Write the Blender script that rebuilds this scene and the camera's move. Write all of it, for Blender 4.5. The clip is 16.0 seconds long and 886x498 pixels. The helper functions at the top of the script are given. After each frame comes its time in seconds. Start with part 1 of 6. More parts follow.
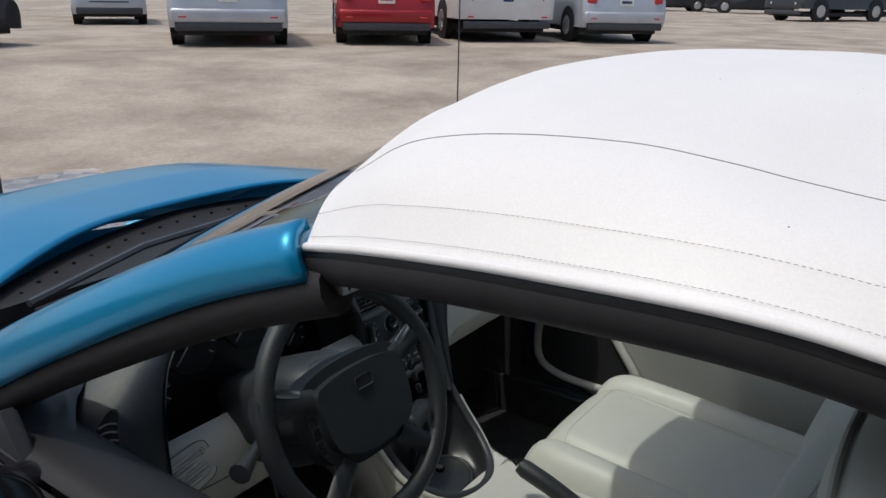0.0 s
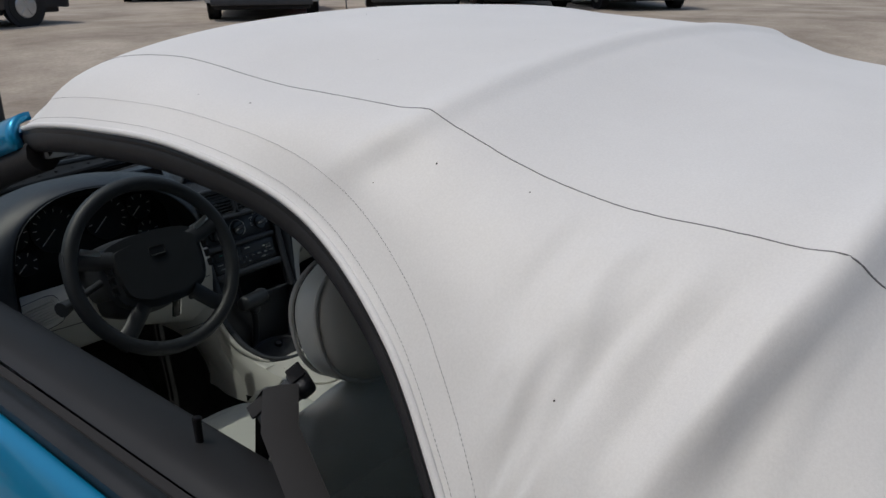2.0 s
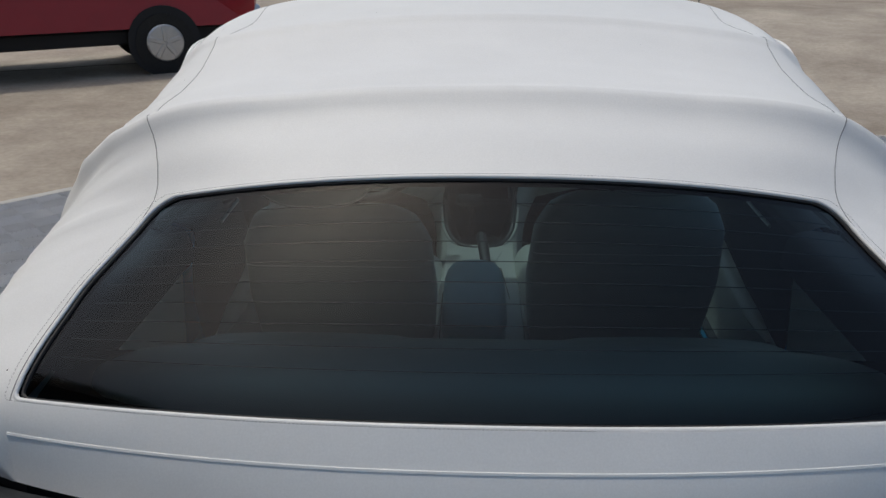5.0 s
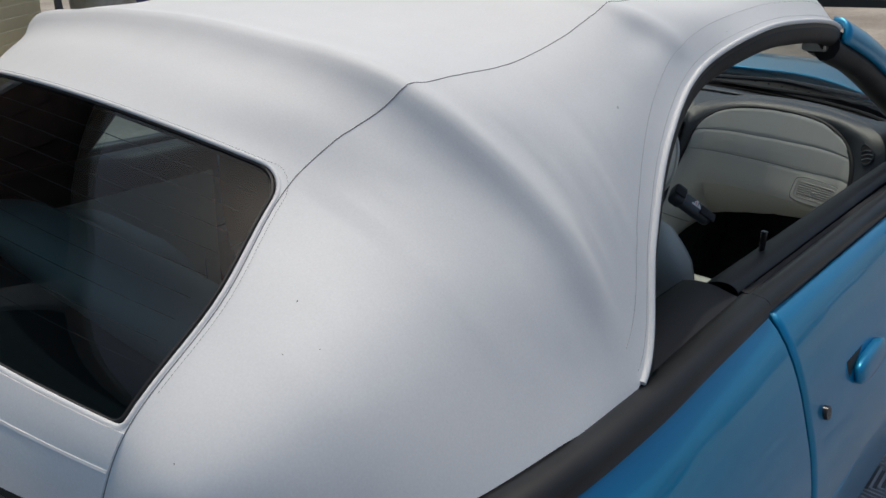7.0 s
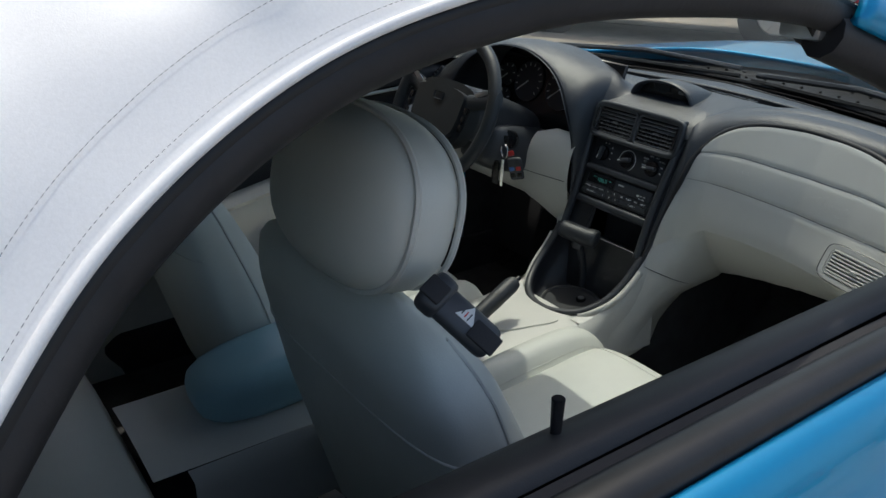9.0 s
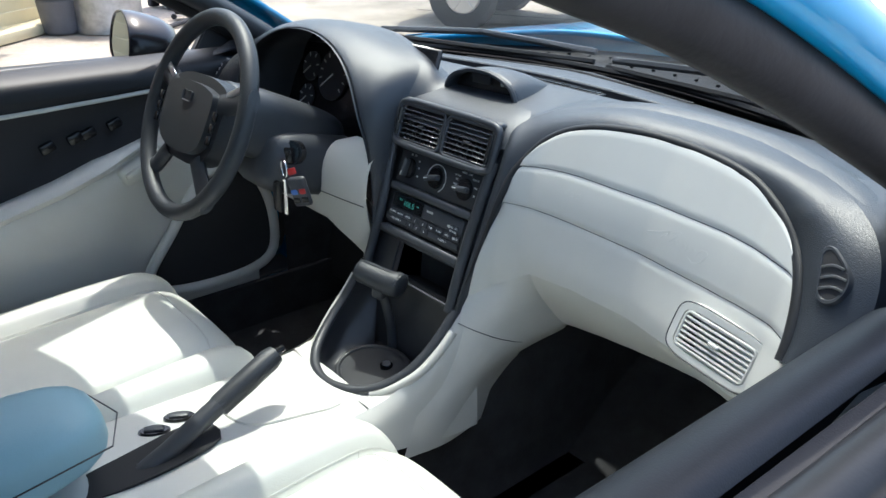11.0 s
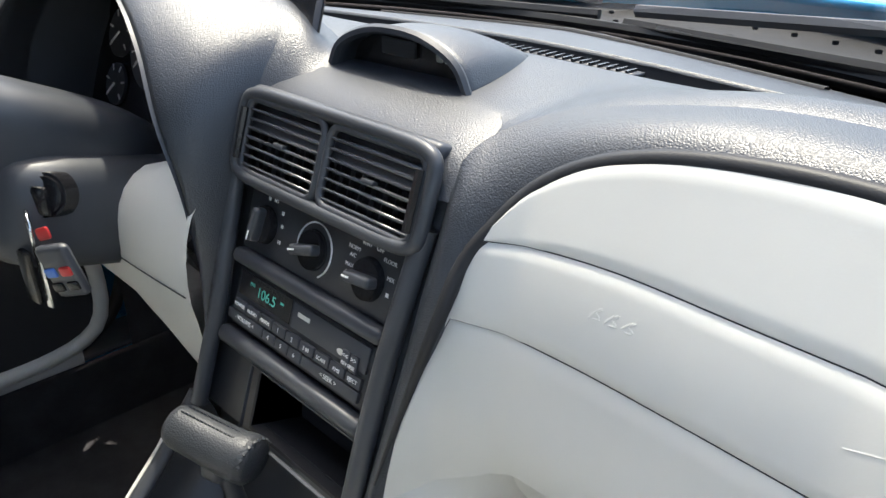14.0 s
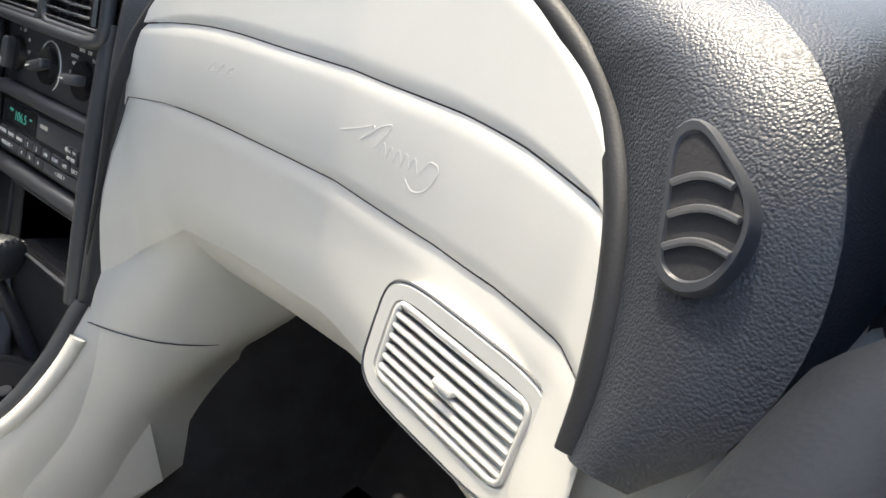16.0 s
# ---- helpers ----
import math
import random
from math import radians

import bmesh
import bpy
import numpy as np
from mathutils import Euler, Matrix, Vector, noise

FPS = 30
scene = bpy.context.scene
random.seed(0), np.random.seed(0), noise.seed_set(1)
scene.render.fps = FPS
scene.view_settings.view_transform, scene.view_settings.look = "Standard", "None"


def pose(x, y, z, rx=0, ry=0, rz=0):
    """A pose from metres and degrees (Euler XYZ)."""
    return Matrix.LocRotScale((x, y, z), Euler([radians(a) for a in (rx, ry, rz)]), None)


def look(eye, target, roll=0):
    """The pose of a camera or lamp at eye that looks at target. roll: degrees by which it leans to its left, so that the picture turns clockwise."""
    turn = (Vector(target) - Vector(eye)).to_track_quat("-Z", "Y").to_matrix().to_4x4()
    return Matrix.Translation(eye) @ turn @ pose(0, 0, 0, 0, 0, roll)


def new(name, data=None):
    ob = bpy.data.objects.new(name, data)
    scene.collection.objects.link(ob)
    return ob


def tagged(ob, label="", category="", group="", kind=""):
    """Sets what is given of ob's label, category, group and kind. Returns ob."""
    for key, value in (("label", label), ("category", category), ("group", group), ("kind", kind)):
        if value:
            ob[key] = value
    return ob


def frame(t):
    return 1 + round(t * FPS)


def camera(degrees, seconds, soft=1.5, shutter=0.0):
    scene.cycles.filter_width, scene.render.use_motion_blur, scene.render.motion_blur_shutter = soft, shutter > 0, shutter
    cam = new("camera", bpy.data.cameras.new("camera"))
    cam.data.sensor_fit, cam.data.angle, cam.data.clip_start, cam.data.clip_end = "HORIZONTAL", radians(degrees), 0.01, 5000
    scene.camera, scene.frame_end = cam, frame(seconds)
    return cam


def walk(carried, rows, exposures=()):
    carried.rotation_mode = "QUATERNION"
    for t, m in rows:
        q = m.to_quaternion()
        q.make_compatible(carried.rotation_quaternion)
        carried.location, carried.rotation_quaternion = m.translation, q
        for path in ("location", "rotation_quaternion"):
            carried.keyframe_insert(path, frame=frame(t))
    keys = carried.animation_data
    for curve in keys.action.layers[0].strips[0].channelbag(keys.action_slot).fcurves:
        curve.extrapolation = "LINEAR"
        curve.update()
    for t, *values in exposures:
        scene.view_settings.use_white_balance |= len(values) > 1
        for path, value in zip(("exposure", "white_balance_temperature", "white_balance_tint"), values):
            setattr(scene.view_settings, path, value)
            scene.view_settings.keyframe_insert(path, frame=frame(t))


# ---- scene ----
cam = camera(59.32, 16.0)

# seconds, place, then heading, pitch and roll in degrees
PATH = [
    (0.0, -1.114, 0.151, 1.449, -54.07, -18.65, 1.12),
    (0.5, -1.115, 0.050, 1.499, -55.65, -19.08, 0.68),
    (1.0, -1.091, -0.091, 1.464, -57.13, -19.33, 0.88),
    (1.5, -1.041, -0.335, 1.458, -55.86, -19.67, 0.68),
    (2.0, -1.110, -0.560, 1.457, -49.67, -20.61, -0.24),
    (2.5, -1.132, -0.809, 1.430, -42.80, -19.66, 2.84),
    (3.0, -1.030, -1.082, 1.476, -32.42, -21.07, 2.49),
    (3.5, -0.938, -1.309, 1.480, -23.68, -21.50, 2.04),
    (4.0, -0.748, -1.515, 1.503, -15.74, -21.88, 2.27),
    (4.2, -0.625, -1.582, 1.514, -12.58, -22.20, 1.99),
    (6.3, 0.866, -1.381, 1.468, 29.46, -22.37, -1.33),
    (6.5, 0.952, -1.306, 1.458, 33.40, -22.44, -0.70),
    (7.0, 1.128, -1.067, 1.415, 42.21, -22.54, -0.41),
    (7.5, 1.165, -0.818, 1.366, 48.12, -22.73, -0.18),
    (8.0, 1.183, -0.556, 1.377, 51.42, -23.15, 0.32),
    (8.2, 1.160, -0.458, 1.364, 52.28, -23.67, 0.71),
    (10.3, 1.029, 0.029, 1.252, 54.99, -23.62, 0.34),
    (10.5, 1.009, 0.087, 1.243, 53.50, -23.73, 0.37),
    (11.0, 0.919, 0.316, 1.204, 49.63, -23.89, 0.50),
    (11.5, 0.762, 0.511, 1.107, 46.60, -23.87, 0.75),
    (12.0, 0.577, 0.643, 1.006, 45.68, -23.85, 0.45),
    (12.5, 0.501, 0.688, 0.971, 45.44, -23.28, 0.73),
    (13.0, 0.529, 0.724, 1.008, 45.85, -23.19, 0.40),
    (13.5, 0.515, 0.768, 1.061, 45.89, -24.40, 0.09),
    (14.0, 0.476, 0.761, 1.071, 45.58, -25.64, 0.20),
    (14.5, 0.498, 0.756, 1.054, 45.26, -26.57, 0.23),
    (15.0, 0.583, 0.767, 1.032, 44.11, -27.21, 0.30),
    (15.5, 0.668, 0.780, 1.012, 43.32, -27.59, 0.52),
    (16.0, 0.743, 0.813, 0.986, 43.01, -27.89, 0.47),
]
walk(cam, [(t, pose(x, y, z, 90 + p, 0, h) @ pose(0, 0, 0, 0, 0, r)) for t, x, y, z, h, p, r in PATH],
     exposures=[(0.0, -0.05, 6550, 8), (0.5, -0.6, 6500, 8), (2.0, -0.6, 6500, 7), (2.5, -0.48, 6500, 7), (3.0, -0.56, 6500, 7), (4.2, -0.52, 6500, 5), (6.3, -0.36, 6700, 5), (8.2, -0.2, 6650, 5), (10.3, 1.68, 6500, 6), (11.0, 1.72, 6250, 7), (11.6, 1.9, 6400, 9), (12.2, 2.2, 6750, 12), (13.0, 2.3, 6850, 12), (14.5, 2.12, 7100, 12), (15.4, 1.92, 7300, 12), (16.0, 2.25, 7400, 14)])

# ---- light ----
SUN_EL, SUN_DIR = 69.0, (-0.70, 0.55)      # where the sun stands, seen from the car
world = bpy.data.worlds.new("sky")
scene.world = world
world.use_nodes = True
wn = world.node_tree
sky = wn.nodes.new("ShaderNodeTexSky")
sky.sky_type, sky.sun_disc = "NISHITA", False
sky.sun_elevation, sky.sun_rotation = radians(SUN_EL), math.atan2(SUN_DIR[0], SUN_DIR[1])
sky.dust_density = 3.5
wn.links.new(sky.outputs[0], wn.nodes["Background"].inputs[0])
wn.nodes["Background"].inputs[1].default_value = 0.15
sun_data = bpy.data.lights.new("sun", "SUN")
sun_data.energy, sun_data.angle, sun_data.color = 1.6, radians(0.6), (1.0, 0.95, 0.88)
sun = new("sun", sun_data)
_c = math.cos(radians(SUN_EL)) / math.hypot(*SUN_DIR)
sun.matrix_world = look((0, 0, 0), (-SUN_DIR[0] * _c, -SUN_DIR[1] * _c, -math.sin(radians(SUN_EL))))
sun.location = (-5, 8, 15)


# ---- materials ----
def material(name, color, rough=0.5, metal=0.0, vary=0.0, scale=6.0, bump=0.0, bump_scale=200.0, color2=None, spec=0.5, coat=0.0, rough_vary=0.0,
             fine=0.0, cells=False, sheen=0.0, by_object=0.0):
    """A surface with a base colour, broad and fine variation, and relief."""
    m = bpy.data.materials.new(name)
    m.use_nodes = True
    n, l = m.node_tree.nodes, m.node_tree.links
    b = n["Principled BSDF"]
    b.inputs["Base Color"].default_value = (*color, 1)
    b.inputs["Roughness"].default_value, b.inputs["Metallic"].default_value = rough, metal
    b.inputs["Specular IOR Level"].default_value, b.inputs["Coat Weight"].default_value = spec, coat
    b.inputs["Coat Roughness"].default_value = 0.04
    b.inputs["Sheen Weight"].default_value = sheen
    co = n.new("ShaderNodeTexCoord")
    last = None
    if vary or color2:
        t = n.new("ShaderNodeTexNoise")
        t.inputs["Scale"].default_value, t.inputs["Detail"].default_value, t.inputs["Roughness"].default_value = scale, 6, 0.62
        l.new(co.outputs["Object"], t.inputs["Vector"])
        r = n.new("ShaderNodeValToRGB")
        r.color_ramp.elements[0].position, r.color_ramp.elements[1].position = 0.32, 0.68
        c2 = color2 or tuple(min(1, c * (1 + vary)) for c in color)
        c1 = color if color2 else tuple(c * (1 - vary) for c in color)
        r.color_ramp.elements[0].color, r.color_ramp.elements[1].color = (*c1, 1), (*c2, 1)
        l.new(t.outputs["Fac"], r.inputs[0])
        last = r.outputs[0]
        if rough_vary:
            k = n.new("ShaderNodeMapRange")
            k.inputs["To Min"].default_value, k.inputs["To Max"].default_value = max(0.02, rough - rough_vary), min(1, rough + rough_vary)
            l.new(t.outputs["Fac"], k.inputs["Value"])
            l.new(k.outputs[0], b.inputs["Roughness"])
    if fine:
        f = n.new("ShaderNodeTexNoise")
        f.inputs["Scale"].default_value, f.inputs["Detail"].default_value = bump_scale * 0.5, 3
        l.new(co.outputs["Object"], f.inputs["Vector"])
        k = n.new("ShaderNodeMapRange")
        k.inputs["From Min"].default_value, k.inputs["From Max"].default_value = 0.3, 0.7
        k.inputs["To Min"].default_value, k.inputs["To Max"].default_value = 1 - fine, 1 + fine
        l.new(f.outputs["Fac"], k.inputs["Value"])
        h = n.new("ShaderNodeHueSaturation")
        h.inputs["Color"].default_value = (*color, 1)
        if last:
            l.new(last, h.inputs["Color"])
        l.new(k.outputs[0], h.inputs["Value"])
        last = h.outputs[0]
    if by_object:
        o = n.new("ShaderNodeObjectInfo")
        k = n.new("ShaderNodeMapRange")
        k.inputs["To Min"].default_value, k.inputs["To Max"].default_value = 1 - by_object, 1 + by_object
        l.new(o.outputs["Random"], k.inputs["Value"])
        h = n.new("ShaderNodeHueSaturation")
        h.inputs["Color"].default_value = (*color, 1)
        if last:
            l.new(last, h.inputs["Color"])
        l.new(k.outputs[0], h.inputs["Value"])
        last = h.outputs[0]
    if last:
        l.new(last, b.inputs["Base Color"])
    if bump:
        if cells:
            v = n.new("ShaderNodeTexVoronoi")
            v.inputs["Scale"].default_value = bump_scale
            w = n.new("ShaderNodeTexNoise")
            w.inputs["Scale"].default_value = bump_scale * 0.4
            l.new(co.outputs["Object"], w.inputs["Vector"])
            mx = n.new("ShaderNodeMix")
            mx.data_type = "VECTOR"
            mx.inputs[0].default_value = 0.0012
            l.new(co.outputs["Object"], mx.inputs[4])
            l.new(w.outputs["Color"], mx.inputs[5])
            l.new(mx.outputs[1], v.inputs["Vector"])
            height = v.outputs["Distance"]
        else:
            v = n.new("ShaderNodeTexNoise")
            v.inputs["Scale"].default_value, v.inputs["Detail"].default_value = bump_scale, 4
            l.new(co.outputs["Object"], v.inputs["Vector"])
            height = v.outputs["Fac"]
        p = n.new("ShaderNodeBump")
        p.invert = bump < 0
        p.inputs["Strength"].default_value, p.inputs["Distance"].default_value = abs(bump), 0.6 / bump_scale
        l.new(height, p.inputs["Height"])
        l.new(p.outputs[0], b.inputs["Normal"])
    return m


def glass(name, tint, rough=0.0, clear=0.9):
    """Thin tinted pane: what is behind shows through, the surface mirrors by the angle."""
    m = bpy.data.materials.new(name)
    m.use_nodes = True
    n, l = m.node_tree.nodes, m.node_tree.links
    n.remove(n["Principled BSDF"])
    out = n["Material Output"]
    t, g, mx, f, pw, ma = (n.new("ShaderNode" + k) for k in ("BsdfTransparent", "BsdfGlossy", "MixShader", "LayerWeight", "Math", "Math"))
    t.inputs[0].default_value = (*tint, 1)
    g.inputs["Color"].default_value = (clear, clear, clear, 1)
    g.inputs["Roughness"].default_value = rough
    f.inputs["Blend"].default_value = 0.5
    pw.operation, ma.operation = "POWER", "MULTIPLY_ADD"
    pw.inputs[1].default_value, ma.inputs[1].default_value, ma.inputs[2].default_value = 4.0, 0.9, 0.05
    l.new(f.outputs["Facing"], pw.inputs[0])
    l.new(pw.outputs[0], ma.inputs[0])
    l.new(ma.outputs[0], mx.inputs[0])
    l.new(t.outputs[0], mx.inputs[1])
    l.new(g.outputs[0], mx.inputs[2])
    l.new(mx.outputs[0], out.inputs[0])
    return m


def paint(name, color, flake=0.35, rough=0.3):
    """Metallic car paint under a clear coat, with a little orange peel and dust."""
    m = material(name, color, rough, flake, vary=0.06, scale=3.0, spec=0.3, coat=0.6, bump=0.012, bump_scale=60)
    b = m.node_tree.nodes["Principled BSDF"]
    b.inputs["Coat Roughness"].default_value = 0.03
    return m


M_CLOTH = material("white_top_vinyl", (0.80, 0.80, 0.80), 0.55, vary=0.03, scale=4, bump=0.16, bump_scale=900, fine=0.03)
M_LINER = material("black_headliner", (0.026, 0.026, 0.029), 0.9, bump=0.2, bump_scale=500)
M_BLUE = paint("teal_blue_paint", (0.0, 0.235, 0.46), 0.42, 0.30)
M_RUBBER = material("black_rubber", (0.020, 0.020, 0.022), 0.55, spec=0.35, vary=0.25, scale=14, bump=0.08, bump_scale=150)
M_MOLD = material("satin_black_molding", (0.015, 0.016, 0.018), 0.40, spec=0.35, vary=0.3, scale=9, bump=0.05, bump_scale=250)
M_PLASTIC = material("dark_plastic", (0.046, 0.050, 0.058), 0.42, vary=0.15, scale=10, bump=0.06, bump_scale=500)
M_GLOSS = material("black_gloss_plastic", (0.012, 0.012, 0.014), 0.22, vary=0.2, scale=12)
M_PAD = material("grained_dash_pad", (0.026, 0.031, 0.040), 0.38, vary=0.08, scale=7, bump=-0.42, bump_scale=820, cells=True, spec=0.7)
M_CAP = material("grained_door_cap", (0.020, 0.021, 0.024), 0.50, spec=0.3, vary=0.1, scale=7, bump=-0.08, bump_scale=560, cells=True)
M_GRIP = material("black_leather_grip", (0.032, 0.036, 0.042), 0.45, vary=0.12, scale=9, bump=-0.30, bump_scale=600, cells=True, spec=0.5)
M_TRIM = material("off_white_plastic", (0.63, 0.625, 0.59), 0.42, vary=0.03, scale=5, bump=0.05, bump_scale=700)
M_SEAT = material("off_white_leather", (0.63, 0.64, 0.59), 0.42, vary=0.04, scale=7, bump=-0.10, bump_scale=520, cells=True)
M_ARM = material("pale_teal_vinyl", (0.30, 0.50, 0.57), 0.42, vary=0.04, scale=7, bump=-0.10, bump_scale=520, cells=True)
M_PIPE = material("cream_piping", (0.58, 0.58, 0.54), 0.5, vary=0.06, scale=20)
M_CARPET = material("black_carpet", (0.034, 0.034, 0.037), 0.95, vary=0.3, scale=20, bump=0.6, bump_scale=900)
M_STITCH = material("grey_thread", (0.20, 0.20, 0.21), 0.8, vary=0.1, scale=60)
M_CHROME = material("chrome", (0.75, 0.75, 0.76), 0.12, 1.0, vary=0.05, scale=20)
M_MIRROR = material("mirror_glass", (0.20, 0.23, 0.24), 0.01, 1.0)
M_TINT = glass("dark_tinted_glass", (0.29, 0.42, 0.46), clear=0.55)
M_GLASS = glass("clear_glass", (0.80, 0.855, 0.835))
M_TYRE = material("tyre_rubber", (0.018, 0.018, 0.018), 0.8, vary=0.2, scale=30, bump=0.2, bump_scale=120)
M_ALLOY = material("alloy_wheel", (0.55, 0.56, 0.58), 0.28, 0.9, vary=0.06, scale=12)
M_WHITE_INK = material("white_ink", (0.75, 0.75, 0.74), 0.6)
M_RED = material("red_plastic", (0.55, 0.03, 0.03), 0.4, vary=0.05, scale=30)
M_KEYBLUE = material("blue_plastic", (0.05, 0.16, 0.5), 0.4, vary=0.05, scale=30)
M_SATIN = material("satin_vent_slat", (0.085, 0.09, 0.10), 0.24, vary=0.1, scale=20)
M_BOWL = material("console_black", (0.034, 0.036, 0.041), 0.33, vary=0.2, scale=8, bump=0.08, bump_scale=400)


# ---- building helpers ----
SHIFT = Vector((0, 0, 0))


def obj(name, mesh, mat, parent=None, label="", smooth=True):
    if SHIFT.length:
        mesh.transform(Matrix.Translation(SHIFT))
    if mat:
        mesh.materials.append(mat)
    if smooth:
        mesh.shade_smooth()
    ob = new(name, mesh)
    if parent:
        ob.parent = parent
    if label:
        tagged(ob, label)
    return ob


def part(name, bm, mat, parent, label="", smooth=True, angle=40):
    """A bmesh as one mesh object under a thing or a part."""
    me = bpy.data.meshes.new(name)
    bmesh.ops.recalc_face_normals(bm, faces=bm.faces[:])
    bm.to_mesh(me)
    bm.free()
    ob = obj(name, me, mat, parent, label, smooth)
    if smooth and angle < 180:
        me.set_sharp_from_angle(angle=radians(angle))
    return ob


def thing(name, label, category, group="", at=(0, 0, 0)):
    e = new(name)
    e.location = at
    e.empty_display_size = 0.1
    return tagged(e, label, category, group)


def spline(points, n, closed=False):
    """n points spread evenly along a smooth curve through the given ones."""
    p = np.array(points, float)
    if closed:
        p = np.vstack([p[-1], p, p[0], p[1]])
    else:
        p = np.vstack([2 * p[0] - p[1], p, 2 * p[-1] - p[-2]])
    out = []
    for i in range(1, len(p) - 2):
        p0, p1, p2, p3 = p[i - 1:i + 3]
        d = [max(np.linalg.norm(b - a), 1e-6) ** 0.5 for a, b in ((p0, p1), (p1, p2), (p2, p3))]
        t0, t1 = 0.0, d[0]
        t2, t3 = t1 + d[1], t1 + d[1] + d[2]
        for s in np.linspace(t1, t2, 24, endpoint=False):
            a1 = (t1 - s) / (t1 - t0) * p0 + (s - t0) / (t1 - t0) * p1
            a2 = (t2 - s) / (t2 - t1) * p1 + (s - t1) / (t2 - t1) * p2
            a3 = (t3 - s) / (t3 - t2) * p2 + (s - t2) / (t3 - t2) * p3
            b1 = (t2 - s) / (t2 - t0) * a1 + (s - t0) / (t2 - t0) * a2
            b2 = (t3 - s) / (t3 - t1) * a2 + (s - t1) / (t3 - t1) * a3
            out.append((t2 - s) / (t2 - t1) * b1 + (s - t1) / (t2 - t1) * b2)
    if not closed:
        out.append(p[-2])
    out = np.array(out)
    if closed:
        out = np.vstack([out, out[0]])
    run = np.r_[0, np.cumsum(np.linalg.norm(np.diff(out, axis=0), axis=1))]
    want = np.linspace(0, run[-1], n + 1)[:-1] if closed else np.linspace(0, run[-1], n)
    return np.stack([np.interp(want, run, out[:, k]) for k in range(out.shape[1])], 1)


def pieces(points, counts):
    """A smooth curve through points, with counts[i] steps between point i and the next, so that given points stay on it."""
    p = np.array(points, float)
    fine = spline(p, 2000)
    at = [int(np.argmin(((fine - q) ** 2).sum(1))) for q in p]
    at[0], at[-1] = 0, len(fine) - 1
    out = [fine[0]]
    for a, b, c in zip(at, at[1:], counts):
        out += [fine[int(round(a + (b - a) * k / c))] for k in range(1, c + 1)]
    return np.array(out)


def grid_mesh(g, thick=0.0, close_u=False, close_v=False, flip=False, rim=True):
    """A mesh from a grid of points [u][v]; with thick it gets a second skin that far behind it, and a rim."""
    g = np.array(g, float)
    nu, nv = g.shape[:2]
    verts = [tuple(q) for row in g for q in row]
    faces = []
    for i in range(nu if close_u else nu - 1):
        for j in range(nv if close_v else nv - 1):
            a, b = i * nv + j, i * nv + (j + 1) % nv
            c, d = ((i + 1) % nu) * nv + (j + 1) % nv, ((i + 1) % nu) * nv + j
            faces.append((a, d, c, b) if flip else (a, b, c, d))
    if thick:
        du, dv = np.gradient(g, axis=0), np.gradient(g, axis=1)
        nrm = np.cross(dv, du) if not flip else np.cross(du, dv)
        nrm /= np.linalg.norm(nrm, axis=2, keepdims=True) + 1e-9
        back = g + nrm * thick
        k = len(verts)
        verts += [tuple(q) for row in back for q in row]
        faces += [tuple(k + q for q in reversed(f)) for f in faces]
        ring = [j for j in range(nv)] + [i * nv + nv - 1 for i in range(1, nu)] + [(nu - 1) * nv + j for j in range(nv - 2, -1, -1)] + [i * nv for i in range(nu - 2, 0, -1)]
        if rim and not close_u and not close_v:
            for a, b in zip(ring, ring[1:] + ring[:1]):
                faces.append((a, k + a, k + b, b) if not flip else (b, k + b, k + a, a))
    me = bpy.data.meshes.new("grid")
    me.from_pydata(verts, [], faces)
    me.update()
    return me


def skin(name, g, mat, parent, label="", thick=0.0, flip=False, angle=180, **k):
    me = grid_mesh(g, thick, flip=flip, **k)
    me.name = name
    ob = obj(name, me, mat, parent, label)
    if angle < 180:
        me.set_sharp_from_angle(angle=radians(angle))
    return ob


def sweep(name, path, radius, mat, parent, label="", sides=8, closed=False, flat=1.0, up=(0, 0, 1), section=None, taper=None):
    """A tube (or another section) along a path; flat squeezes it along the second axis."""
    p = np.array(path, float)
    n = len(p)
    tan = np.gradient(p, axis=0)
    if closed:
        tan = (np.roll(p, -1, 0) - np.roll(p, 1, 0))
    tan /= np.linalg.norm(tan, axis=1, keepdims=True) + 1e-9
    upv = np.array(up, float)
    side = np.cross(tan, upv)
    bad = np.linalg.norm(side, axis=1) < 1e-3
    side[bad] = np.cross(tan[bad], (0.3, 1, 0.1))
    side /= np.linalg.norm(side, axis=1, keepdims=True) + 1e-9
    top = np.cross(side, tan)
    sec = section or [(radius * math.cos(2 * math.pi * k / sides), radius * flat * math.sin(2 * math.pi * k / sides)) for k in range(sides)]
    size = taper if taper is not None else [1.0] * n
    g = [[p[i] + side[i] * a * size[i] + top[i] * b * size[i] for a, b in sec] for i in range(n)]
    me = grid_mesh(g, close_v=True, close_u=closed)
    if not closed:
        bm = bmesh.new()
        bm.from_mesh(me)
        bm.verts.ensure_lookup_table()
        m = len(sec)
        bm.faces.new([bm.verts[j] for j in range(m)])
        bm.faces.new([bm.verts[(n - 1) * m + j] for j in range(m)])
        bmesh.ops.recalc_face_normals(bm, faces=bm.faces[:])
        bm.to_mesh(me)
        bm.free()
    me.name = name
    ob = obj(name, me, mat, parent, label)
    me.set_sharp_from_angle(angle=radians(50))
    return ob


